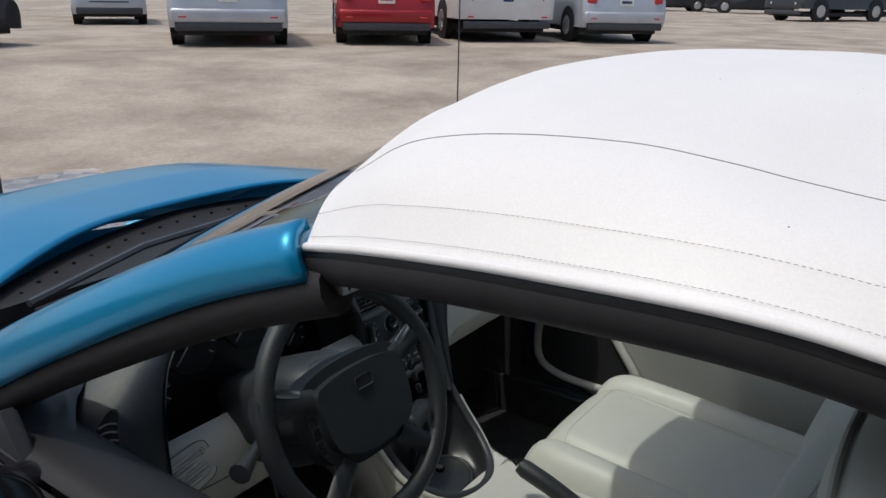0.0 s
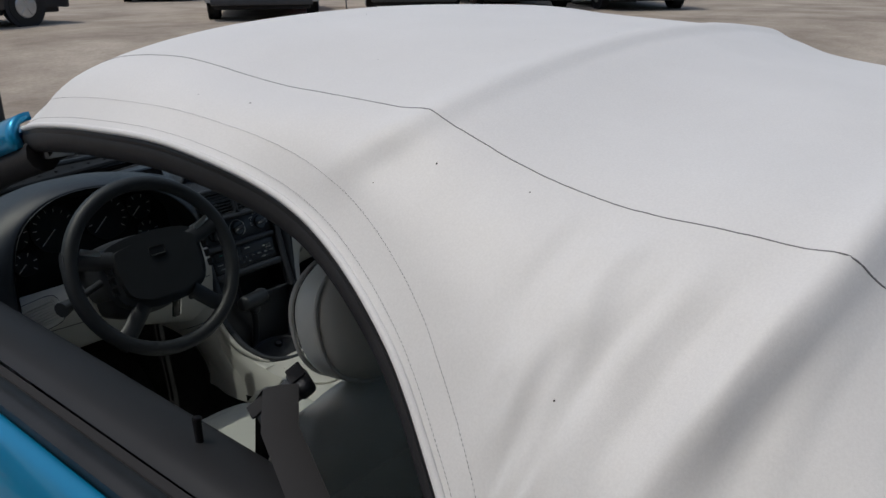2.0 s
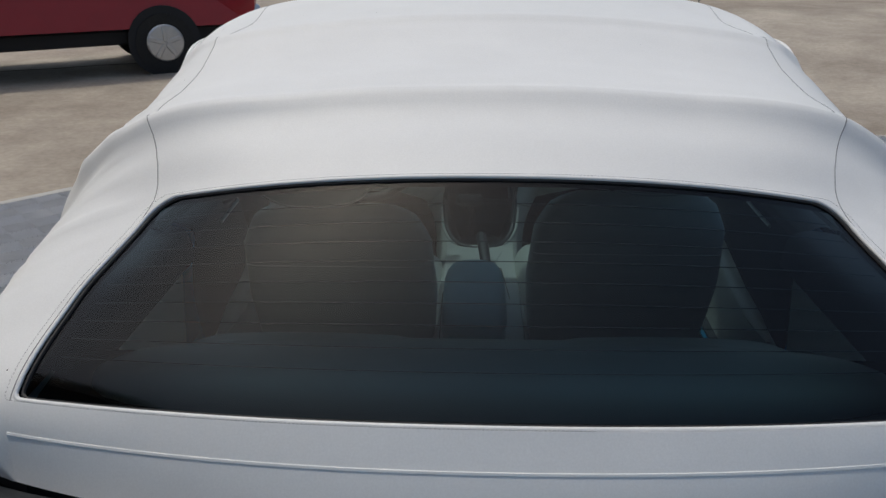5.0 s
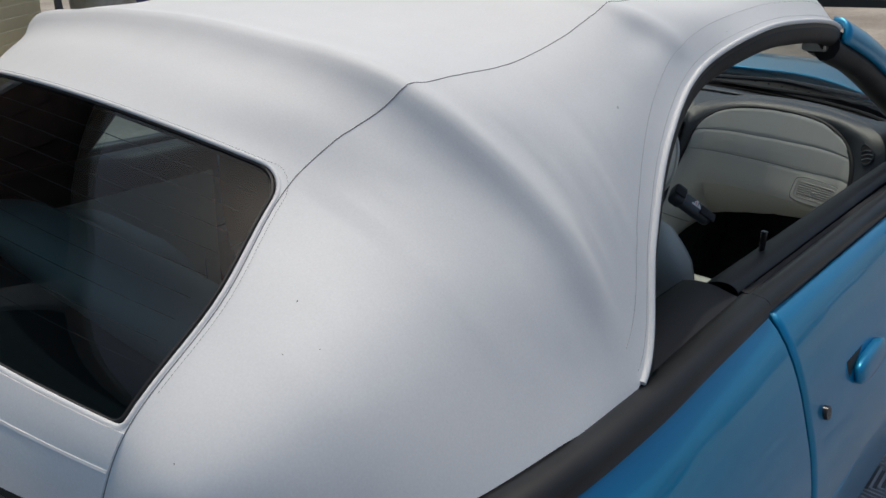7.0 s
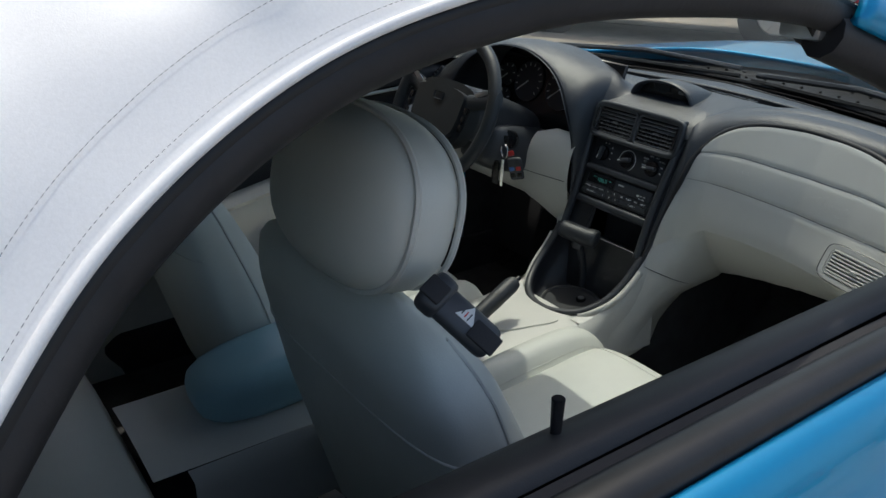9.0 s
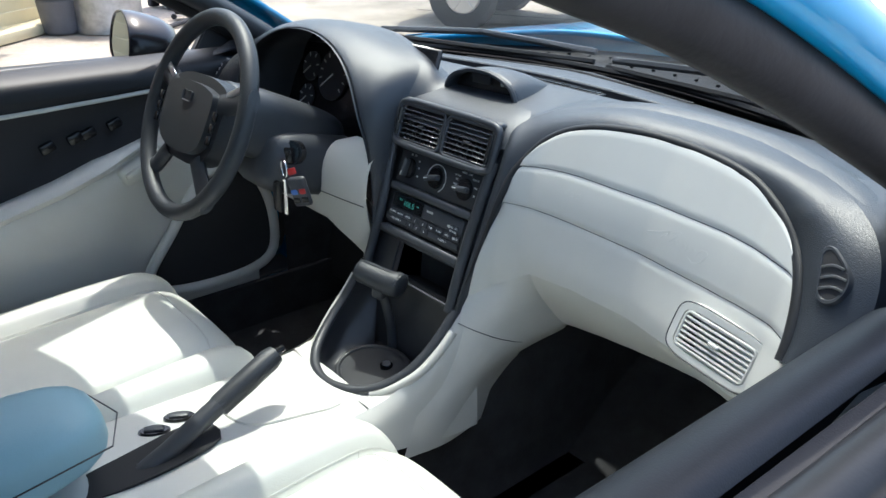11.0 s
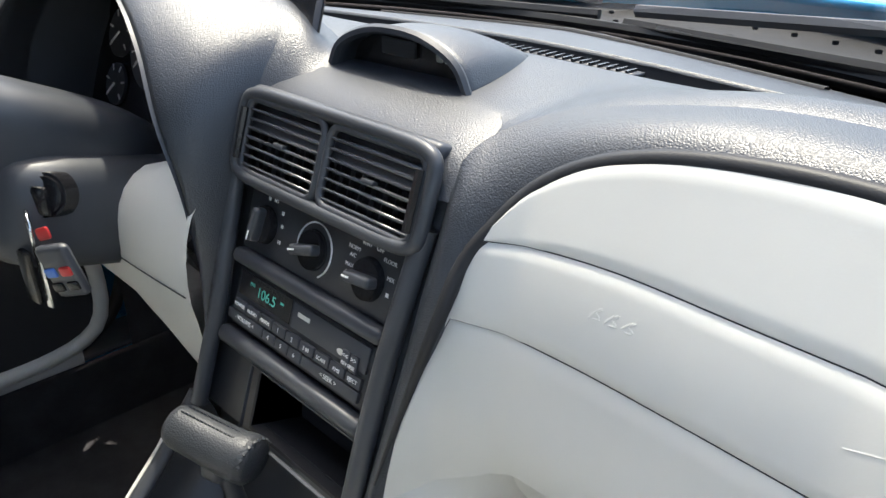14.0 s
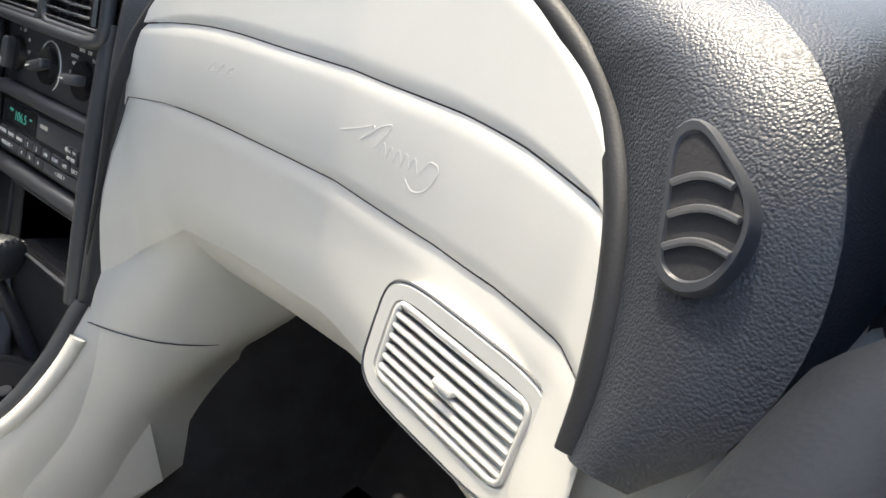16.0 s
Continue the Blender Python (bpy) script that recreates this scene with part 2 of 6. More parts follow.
def rbox(size, bevel=0.01, seg=3, m=None):
    """A rounded box as a bmesh."""
    bm = bmesh.new()
    bmesh.ops.create_cube(bm, size=1.0)
    bmesh.ops.scale(bm, vec=size, verts=bm.verts)
    if bevel:
        bmesh.ops.bevel(bm, geom=bm.edges[:], offset=bevel, segments=seg, affect="EDGES", profile=0.5)
    if m is not None:
        bmesh.ops.transform(bm, matrix=m, verts=bm.verts)
    return bm


def disc(r1, r2, depth, m=None, seg=24, bevel=0.0):
    bm = bmesh.new()
    bmesh.ops.create_cone(bm, cap_ends=True, segments=seg, radius1=r1, radius2=r2, depth=depth)
    if bevel:
        rims = [e for e in bm.edges if len(e.link_faces) == 2 and max(len(f.verts) for f in e.link_faces) > 4]
        bmesh.ops.bevel(bm, geom=rims, offset=bevel, segments=2, affect="EDGES")
    if m is not None:
        bmesh.ops.transform(bm, matrix=m, verts=bm.verts)
    return bm


def prism(outline, depth, m=None, bevel=0.0, seg=2):
    """A flat outline (x, y) with thickness along -z."""
    bm = bmesh.new()
    f = bm.faces.new([bm.verts.new((x, y, 0)) for x, y in outline])
    r = bmesh.ops.extrude_face_region(bm, geom=[f])
    bmesh.ops.translate(bm, vec=(0, 0, -depth), verts=[v for v in r["geom"] if isinstance(v, bmesh.types.BMVert)])
    bmesh.ops.recalc_face_normals(bm, faces=bm.faces[:])
    if bevel:
        top = [e for e in bm.edges if all(abs(v.co.z) < 1e-6 for v in e.verts)]
        bmesh.ops.bevel(bm, geom=top, offset=bevel, segments=seg, affect="EDGES")
    if m is not None:
        bmesh.ops.transform(bm, matrix=m, verts=bm.verts)
    return bm


def pillow(size, power=3.0, nu=28, nv=18, m=None):
    """A soft, stuffed block: a rounded superellipsoid of the given full sizes."""
    bm = bmesh.new()
    bmesh.ops.create_uvsphere(bm, u_segments=nu, v_segments=nv, radius=1.0)
    for v in bm.verts:
        c = v.co
        k = (abs(c.x) ** power + abs(c.y) ** power + abs(c.z) ** power) ** (-1 / power)
        v.co = Vector((c.x * k * size[0] / 2, c.y * k * size[1] / 2, c.z * k * size[2] / 2))
    if m is not None:
        bmesh.ops.transform(bm, matrix=m, verts=bm.verts)
    return bm


def stitches(name, path, parent, mat=None, pitch=0.0045, length=0.0026, width=0.0004, lift=0.0003, up=None):
    """A row of short threads along a path."""
    p = np.array(path, float)
    run = np.r_[0, np.cumsum(np.linalg.norm(np.diff(p, axis=0), axis=1))]
    at = np.arange(0, run[-1] - length, pitch)
    f = lambda s: np.stack([np.interp(s, run, p[:, k]) for k in range(3)], 1)
    a, b = f(at), f(at + length)
    d = b - a
    d /= np.linalg.norm(d, axis=1, keepdims=True)
    u = np.array(up if up is not None else (0, 0, 1), float)
    s = np.cross(d, u)
    s /= np.linalg.norm(s, axis=1, keepdims=True) + 1e-9
    w = np.cross(s, d)
    verts, faces = [], []
    for i in range(len(at)):
        k = len(verts)
        for q in (a[i], b[i]):
            verts += [tuple(q - s[i] * width / 2), tuple(q + w[i] * (lift + width / 2)), tuple(q + s[i] * width / 2)]
        faces += [(k, k + 3, k + 4, k + 1), (k + 1, k + 4, k + 5, k + 2), (k, k + 1, k + 2), (k + 5, k + 4, k + 3)]
    me = bpy.data.meshes.new(name)
    me.from_pydata(verts, [], faces)
    return obj(name, me, mat or M_STITCH, parent, smooth=False)


def mirrored(g):
    return np.array(g, float) * np.array([-1, 1, 1])


def text(name, body, size, m, mat, parent, depth=0.0002, align="CENTER"):
    c = bpy.data.curves.new(name, "FONT")
    c.body, c.size, c.extrude, c.align_x, c.align_y = body, size, depth, align, "CENTER"
    tmp = bpy.data.objects.new(name, c)
    scene.collection.objects.link(tmp)
    me = bpy.data.meshes.new_from_object(tmp)
    bpy.data.objects.remove(tmp)
    me.transform(m)
    me.materials.clear()
    return obj(name, me, mat, parent, smooth=False)


# ---- the car: teal convertible, white top up, windows down; x to its right, y ahead ----
car = thing("convertible_car", "teal blue two-door convertible with raised white soft top, windows down", "car")

# -- soft top --
# rows run from the seam (C1) to the edge (C2); the second bow arcs down to the foot of the quarter
STEPS = [10, 12, 18, 18, 14, 12, 18, 16, 18, 16, 10]
C0 = [(0, .802, 1.298), (0, .675, 1.350), (0, .410, 1.372), (0, .190, 1.366), (0, -.045, 1.350), (0, -.160, 1.322), (0, -.260, 1.306), (0, -.450, 1.288), (0, -.640, 1.224)]
C1 = [(.512, .704, 1.260), (.530, .598, 1.311), (.528, .391, 1.334), (.516, .200, 1.314), (.520, -.044, 1.306), (.519, -.160, 1.272), (.520, -.265, 1.254), (.506, -.440, 1.242),
      (.463, -.568, 1.166), (.524, -.717, 1.084), (.549, -.838, 1.013), (.538, -.874, .930)]
C2 = [(.642, .646, 1.222), (.655, .560, 1.240), (.664, .390, 1.260), (.656, .200, 1.262), (.638, .030, 1.220), (.672, -.120, 1.146), (.714, -.220, 1.052),
      (.775, -.335, .920), (.772, -.500, .920), (.740, -.690, .921), (.665, -.812, .923), (.545, -.872, .927)]
BULGE = [.013, .017, .016, .018, .018, .024, .038, .048, .064, .044, .023, .001]
TILTS = [0, 0, 0, 0, 0, .03, .06, .10, -.14, -.36, -.45, -.45]
ROW_B, ROW_C = sum(STEPS[:4]), sum(STEPS[:7])
KEY_ROWS = np.r_[0, np.cumsum(STEPS)]
seam, rail = pieces(C1, STEPS), pieces(C2, STEPS)
crown = pieces(C0, STEPS[:8])
N_TOP = len(crown)
bulge, lean = np.interp(np.arange(len(seam)), KEY_ROWS, BULGE), np.interp(np.arange(len(seam)), KEY_ROWS, TILTS)
step = lambda v, a, b: min(1.0, max(0.0, (v - a) / (b - a))) ** 2 * (3 - 2 * min(1.0, max(0.0, (v - a) / (b - a))))


def slack(i, w, s, q):
    """How far the cloth stands off its smooth shape: bows press through, folds run along the rows, the rest is a little uneven."""
    b, c = i - ROW_B, i - ROW_C
    h = .0075 * math.exp(-(b / 2.0) ** 2) + .0120 * math.exp(-(c / 1.9) ** 2) - .0062 * math.exp(-((c - 5.5) / 4.2) ** 2) * (1 - step(w, .25, .80))
    h *= 1 - step(w, .45, .95)
    h -= .0050 * math.exp(-((b - 4) / 4.0) ** 2 - ((w - .42) / .16) ** 2)
    run = i * .015
    a = noise.noise(Vector((run * 15, w * 2.2, 3.0 * s)))
    b = noise.noise(Vector((run * 32 + 7 + .35 * a, w * 3.6, 9.0 * s)))
    sharp = 0.0
    for k, f in enumerate((17, 29)):
        n = 1 - abs(noise.noise(Vector((run * f + 3 + .8 * a + 4 * k, w * 1.6, 17.0 * s + k)))) * 3.0
        sharp += max(0.0, n) ** 2 * max(0.0, noise.noise(Vector((run * 5 + k, w * 5 + 4, 30.0 * s))) + .22)
    mid = step(w, .02, .22) * (1 - step(w, .86, .99))
    zone = (math.exp(-((i - ROW_C + 6) / 17.0) ** 2) + .35 * math.exp(-((i - ROW_C - 22) / 14.0) ** 2)) * (1.35 if s < 0 else .38) * mid
    c = noise.noise(Vector((q[0] * 7, q[1] * 7, q[2] * 7 + 20)))
    d = noise.noise(Vector((q[0] * 19, q[1] * 19, q[2] * 19 + 50)))
    return h + zone * (.0034 * a + .0024 * b + .0080 * sharp) + (.0016 * c + .0005 * d) * (1 - step(w, .9, 1))


def loosen(g, fn):
    g = np.array(g)
    n = np.cross(np.gradient(g, axis=0), np.gradient(g, axis=1))
    n /= np.linalg.norm(n, axis=2, keepdims=True) + 1e-9
    n *= np.where((n * (g - np.array([0, 0, .8]))).sum(2, keepdims=True) < 0, -1, 1)
    h = np.array([[fn(i, j, q) for j, q in enumerate(row)] for i, row in enumerate(g)])
    return g + n * h[:, :, None]


centre_g, side_g = [], []
for i in range(len(seam)):
    a, b = seam[i], rail[i]
    mid = a + (b - a) * .5 + np.array([.62, lean[i], .60]) * bulge[i]
    if i < N_TOP:
        c = crown[i]
        half = np.array([a[0] * .52, *(c + (a - c) * .52 ** 2.2)[1:]])
        m = np.array([-1, 1, 1])
        line = pieces([b * m, mid * m, a * m, half * m, c, half, a, mid, b], [13, 13, 12, 11, 11, 12, 13, 13])
        centre_g.append(line[26:73])
        side_g.append(line[72:])
    else:
        side_g.append(pieces([a, mid, b], [13, 13]))
side_g = np.array(side_g)
fade = lambda i: 1 - step(i, N_TOP - 12, N_TOP - 1)
last = seam[N_TOP - 1], crown[N_TOP - 1]
centre_g[-1] = np.array([(v * last[0][0], *(last[0] + (last[1] - last[0]) * (1 - abs(v) ** 2.2))[1:]) for v in np.linspace(-1, 1, 47)])
centre_g = loosen(centre_g, lambda i, j, q: slack(i, 0, 1 if q[0] > 0 else -1, q) * step(i, 0, 6) * fade(i))
edge_w = lambda i, j: step(i, 0, 6) * (1 if i < N_TOP - 12 else max(fade(i), step(j / 26, 0, .25))) * (1 - step(i, len(seam) - 18, len(seam) - 1))
side_r = loosen(side_g, lambda i, j, q: slack(i, j / 26, 1, q) * edge_w(i, j))
side_l = loosen(mirrored(side_g), lambda i, j, q: slack(i, j / 26, -1, q) * edge_w(i, j))

soft_top = skin("soft_top", centre_g, M_CLOTH, car, "taut white vinyl soft top with sewn seams")
skin("side_panel", side_r, M_CLOTH, soft_top, "creased white vinyl side panel", flip=True)
skin("side_panel", side_l, M_CLOTH, soft_top, "creased white vinyl side panel")
lin = lambda g: np.array(g) * [.985, 1, 1] - np.array([0, 0, .016])
skin("headliner", lin(centre_g), M_LINER, soft_top)
skin("headliner", lin(side_r), M_LINER, soft_top)
skin("headliner", lin(side_l), M_LINER, soft_top)

# dust specks and nicks in the cloth
rng = random.Random(5)
speck_me = bpy.data.meshes.new("speck")
speck_me.from_pydata([(.0012, 0, 0), (.0003, .0010, .0002), (-.0011, .0004, 0), (-.0006, -.0011, .0002), (.0005, -.0008, 0)], [], [(0, 1, 2, 3, 4)])
speck_me.materials.append(M_LINER)
for k in range(36):
    g = (side_r, side_l, centre_g)[k % 3]
    i, j = rng.randrange(12, len(g) - 8), rng.randrange(3, len(g[0]) - 4)
    q, du, dv = Vector(g[i][j]), Vector(g[i + 1][j] - g[i][j]), Vector(g[i][j + 1] - g[i][j])
    n = du.cross(dv).normalized()
    n = -n if n.dot(q - Vector((0, -.1, .8))) < 0 else n
    sp = new("speck", speck_me)
    sp.parent = soft_top
    z = rng.uniform(.35, .85)
    sp.matrix_basis = Matrix.Translation(q + n * .0006) @ n.to_track_quat("Z", "Y").to_matrix().to_4x4() @ Matrix.Diagonal((z, z * rng.uniform(.5, 2.2), z, 1))

# rear window in its cloth surround
W_END = sum(STEPS[:10])
W_L, W_C = seam[N_TOP - 1:W_END + 1], spline([(0, -.640, 1.224), (0, -.770, 1.132), (0, -.905, 1.032)], 60)


def pane(u, v, sink=0.0):
    """A place on the rear window: u across from -1 to 1, v down from 0 to 1."""
    k = v * (len(W_L) - 1)
    a = np.array([np.interp(k, range(len(W_L)), W_L[:, c]) for c in range(3)])
    b = np.array([np.interp(v * 59, range(60), W_C[:, c]) for c in range(3)])
    q = a + (b - a) * (1 - abs(u) ** 2.2)
    return np.array([u * a[0], q[1], q[2]]) + np.array([0, .5, -.85]) * sink


def round_rect(mu, mv, top, low, n=12):
    """The window's outline: wide curves at the top corners, nearly square ones below."""
    pts = []
    for su, cv, (ru, rv), a0 in ((1, 1, low, 0), (-1, 1, low, 90), (-1, 0, top, 180), (1, 0, top, 270)):
        cu, cw = su * (1 - mu - ru), (1 - mv - rv) if cv else mv + rv
        for k in range(n + 1):
            a = radians(a0 + 90 * k / n)
            pts.append((cu + ru * math.cos(a), cw + rv * math.sin(a)))
    fine = []
    for (a, b), (c, d) in zip(pts, pts[1:] + pts[:1]):
        m = max(1, int(max(abs(a - c) / .06, abs(b - d) / .05)))
        fine += [(a + (c - a) * k / m, b + (d - b) * k / m) for k in range(m)]
    return fine


inner = round_rect(.008, .008, (.085, .12), (.02, .03))
outer = [(max(-1, min(1, 1.35 * u / max(abs(u), abs(2 * v - 1)) / 1.35)), (max(-1, min(1, (2 * v - 1) / max(abs(u), abs(2 * v - 1)))) + 1) / 2) for u, v in inner]
ring = [[pane(a + (c - a) * k, b + (d - b) * k) for k in (0, .5, 1)] for (a, b), (c, d) in zip(outer, inner)]
skin("window_surround", ring, M_CLOTH, soft_top, close_u=True)
glass_g = [[pane(u, v, .004) for u in np.linspace(-1, 1, 41)] for v in np.linspace(.0, 1, 21)]
skin("rear_window", glass_g, M_TINT, soft_top, "dark tinted rear window glass")
for k in range(9):
    v = .12 + .085 * k
    sweep("defroster_line", [pane(u, v, .006) for u in np.linspace(-.93, .93, 31)], .0006, M_PLASTIC, soft_top, sides=4)
sweep("window_binding", [pane(u, v, .001) for u, v in inner], .0030, M_CLOTH, soft_top, sides=8, closed=True)
sweep("window_gasket", [pane(u * .985, .5 + (v - .5) * .98, .003) for u, v in inner], .0024, M_RUBBER, soft_top, sides=6, closed=True)
stitches("stitching", [pane(u * 1.022, .5 + (v - .5) * 1.03) + np.array([0, -.001, .0015]) for u, v in inner[25:-1]], soft_top, up=(0, -.5, .85))

# skirt below the window
low_l, low_c = seam[W_END:], spline([(0, -.905, 1.032), (0, -.932, .995), (0, -.964, .943)], len(seam) - W_END)
skirt = []
for i in range(len(low_l)):
    skirt.append([np.array([u * low_l[i][0], *(low_l[i] + (low_c[i] - low_l[i]) * (1 - abs(u) ** 2.2))[1:]]) for u in np.linspace(-1, 1, 41)])
skirt = loosen(skirt, lambda i, j, q: .0014 * noise.noise(Vector((q[0] * 9, q[1] * 9, q[2] * 14))) * math.sin(math.pi * i / (len(skirt) - 1)))
skin("rear_skirt", skirt, M_CLOTH, soft_top, thick=-.003, angle=50)
sk = lambda f: [skirt[int(round(f * (len(skirt) - 1)))][j] + np.array([0, -.0012, .001]) for j in range(41)]
stitches("stitching", sk(.10), soft_top, up=(0, -.8, .5))
stitches("stitching", sk(.3), soft_top, up=(0, -.8, .5))
sweep("skirt_hem", sk(.4), .0028, M_CLOTH, soft_top, sides=6)

# seams, hems and seals
for s in (1, -1):
    k = np.array([s, 1, 1])
    path = spline(np.vstack([(side_r if s > 0 else side_l)[:, 0]]), 200) + np.array([0, 0, -.0002])
    sweep("seam_piping", path, .0008, M_STITCH, soft_top, sides=5)
    hem = spline(rail[:ROW_C + 1], 120) * k
    sweep("hem_binding", hem + np.array([s * .002, 0, 0]), .0042, M_CLOTH, soft_top, sides=8)
    sweep("roof_rail_seal", hem + np.array([-s * .013, .004, -.020]), .018, M_RUBBER, soft_top, "thick black rubber roof rail seal", sides=12, flat=1.15)
    sweep("roof_rail_lip", hem + np.array([-s * .004, .002, -.009]), .008, M_MOLD, soft_top, sides=8)
    g = side_r if s > 0 else side_l

    def off(d):
        out = []
        for i in range(ROW_C + 1):
            row = g[i]
            run = np.r_[0, np.cumsum(np.linalg.norm(np.diff(row[::-1], axis=0), axis=1))]
            out.append([np.interp(min(d, run[-1] * .8), run, row[::-1][:, c]) for c in range(3)])
        return np.array(out) + np.array([s * .001, 0, .001])
    stitches("stitching", spline(off(.012), 200), soft_top, up=(s * .7, 0, .7))
    stitches("stitching", spline(off(.045), 200), soft_top, up=(s * .7, 0, .7))
front_hem = np.vstack([mirrored(side_g[0])[::-1], np.array(centre_g[0])[1:], side_g[0][1:]])
sweep("front_hem", front_hem + np.array([0, .000, -.001]), .0024, M_CLOTH, soft_top, sides=8)

# -- windscreen and its frame --
HEAD = spline([(-.640, .655, 1.212), (-.50, .710, 1.244), (0, .802, 1.282), (.50, .710, 1.244), (.640, .655, 1.212)], 31)
BASE = spline([(-.740, 1.180, .905), (-.52, 1.350, .922), (0, 1.465, .930), (.52, 1.350, .922), (.740, 1.180, .905)], 31)
ws = []
for v in np.linspace(0.02, 1, 18):
    ws.append([HEAD[j] + (BASE[j] - HEAD[j]) * v + np.array([0, .03, .03]) * 4 * v * (1 - v) * .5 for j in range(31)])
windscreen = skin("windscreen", ws, M_GLASS, car, "clear curved windscreen glass")
frame_ob = sweep("windscreen_header", HEAD + np.array([0, .000, -.010]), .015, M_BLUE, car, "teal painted windscreen header", sides=12, flat=.9)
sweep("header_trim", HEAD + np.array([0, -.030, -.018]), .026, M_LINER, frame_ob, sides=10, flat=.7)
sweep("windscreen_seal", np.vstack([[r[0] for r in ws], ws[-1], [r[-1] for r in ws[::-1]]]), .006, M_RUBBER, windscreen, sides=6)
for s in (1, -1):
    k = np.array([s, 1, 1])
    line = spline(np.array([(.646, .648, 1.222), (.669, .764, 1.180), (.700, .930, 1.100), (.736, 1.120, .995), (.762, 1.280, .892)]) * k, 40)
    pl = []
    for i, q in enumerate(line):
        t = i / 39
        w = .034 + .012 * t
        up_, out_ = np.array([-s * .55, .50, .67]), np.array([s * .75, .05, .60])
        pl.append([q - up_ * w * 1.0 + out_ * -.004, q - up_ * w * .6 + out_ * .010, q + out_ * .016, q + up_ * w * .6 + out_ * .010, q + up_ * w - out_ * .004])
    pl = [spline(r, 9) for r in pl]
    pillar = skin("windscreen_pillar", pl, M_BLUE, car, "teal painted windscreen pillar", thick=-.012, flip=s > 0)
    sweep("pillar_seal", line + np.array([-s * .012, -.030, -.036]), .026, M_RUBBER, pillar, "black rubber pillar seal", sides=10)
    sweep("pillar_trim", line + np.array([-s * .040, -.006, -.030]), .030, M_PLASTIC, pillar, sides=10, flat=.8)
    part("top_latch", rbox((.05, .03, .035), .006, 2, pose(s * .612, .622, 1.196)), M_ALLOY, soft_top, "metal roof latch with worn paint")

# -- body sides --
ST_Y = [-2.00, -1.85, -1.40, -.90, -.50, 0.0, .60, 1.20, 1.45, 1.75, 2.20, 2.45, 2.60]
ST = [
    [(0.337, 0.769), (0.532, 0.751), (0.647, 0.715), (0.703, 0.66), (0.72, 0.585), (0.72, 0.49), (0.711, 0.4), (0.691, 0.3), (0.641, 0.22)],
    [(0.613, 0.869), (0.715, 0.841), (0.777, 0.795), (0.81, 0.72), (0.825, 0.625), (0.834, 0.51), (0.836, 0.42), (0.816, 0.32), (0.766, 0.22)],
    [(0.7, 0.904), (0.787, 0.881), (0.844, 0.835), (0.884, 0.76), (0.91, 0.655), (0.918, 0.55), (0.917, 0.45), (0.897, 0.32), (0.847, 0.2)],
    [(0.721, 0.914), (0.806, 0.891), (0.865, 0.84), (0.902, 0.76), (0.927, 0.665), (0.939, 0.56), (0.934, 0.45), (0.909, 0.32), (0.859, 0.19)],
    [(0.762, 0.894), (0.812, 0.871), (0.852, 0.82), (0.885, 0.75), (0.909, 0.665), (0.921, 0.56), (0.918, 0.45), (0.898, 0.31), (0.853, 0.19)],
    [(0.795, 0.884), (0.82, 0.858), (0.85, 0.803), (0.872, 0.74), (0.893, 0.665), (0.908, 0.56), (0.905, 0.45), (0.885, 0.31), (0.84, 0.19)],
    [(0.807, 0.879), (0.83, 0.853), (0.856, 0.799), (0.877, 0.735), (0.898, 0.665), (0.911, 0.56), (0.908, 0.45), (0.888, 0.31), (0.84, 0.19)],
    [(0.827, 0.869), (0.847, 0.844), (0.868, 0.795), (0.887, 0.735), (0.906, 0.665), (0.918, 0.56), (0.915, 0.45), (0.892, 0.31), (0.845, 0.19)],
    [(0.784, 0.877), (0.828, 0.851), (0.862, 0.8), (0.886, 0.735), (0.904, 0.665), (0.918, 0.56), (0.914, 0.45), (0.889, 0.31), (0.839, 0.19)],
    [(0.699, 0.884), (0.779, 0.856), (0.839, 0.795), (0.875, 0.725), (0.898, 0.655), (0.914, 0.56), (0.907, 0.45), (0.883, 0.31), (0.83, 0.19)],
    [(0.673, 0.799), (0.754, 0.771), (0.815, 0.72), (0.847, 0.66), (0.871, 0.585), (0.879, 0.51), (0.877, 0.43), (0.862, 0.32), (0.812, 0.2)],
    [(0.583, 0.709), (0.665, 0.681), (0.727, 0.635), (0.76, 0.58), (0.78, 0.525), (0.784, 0.47), (0.781, 0.4), (0.766, 0.3), (0.726, 0.2)],
    [(0.352, 0.629), (0.426, 0.601), (0.479, 0.555), (0.513, 0.51), (0.529, 0.465), (0.538, 0.42), (0.54, 0.37), (0.53, 0.29), (0.49, 0.2)]]
AXLE_F, AXLE_R, R_ARCH, R_WHEEL = 1.64, -.93, .355, .32
ribs = [spline([(x, y, z) for x, z in sec], 30) for y, sec in zip(ST_Y, ST)]
long_lines = [spline([r[j] for r in ribs], 400) for j in range(30)]


def body_at(y):
    return np.array([[np.interp(y, ln[:, 1], ln[:, 0]), y, np.interp(y, ln[:, 1], ln[:, 2])] for ln in long_lines])


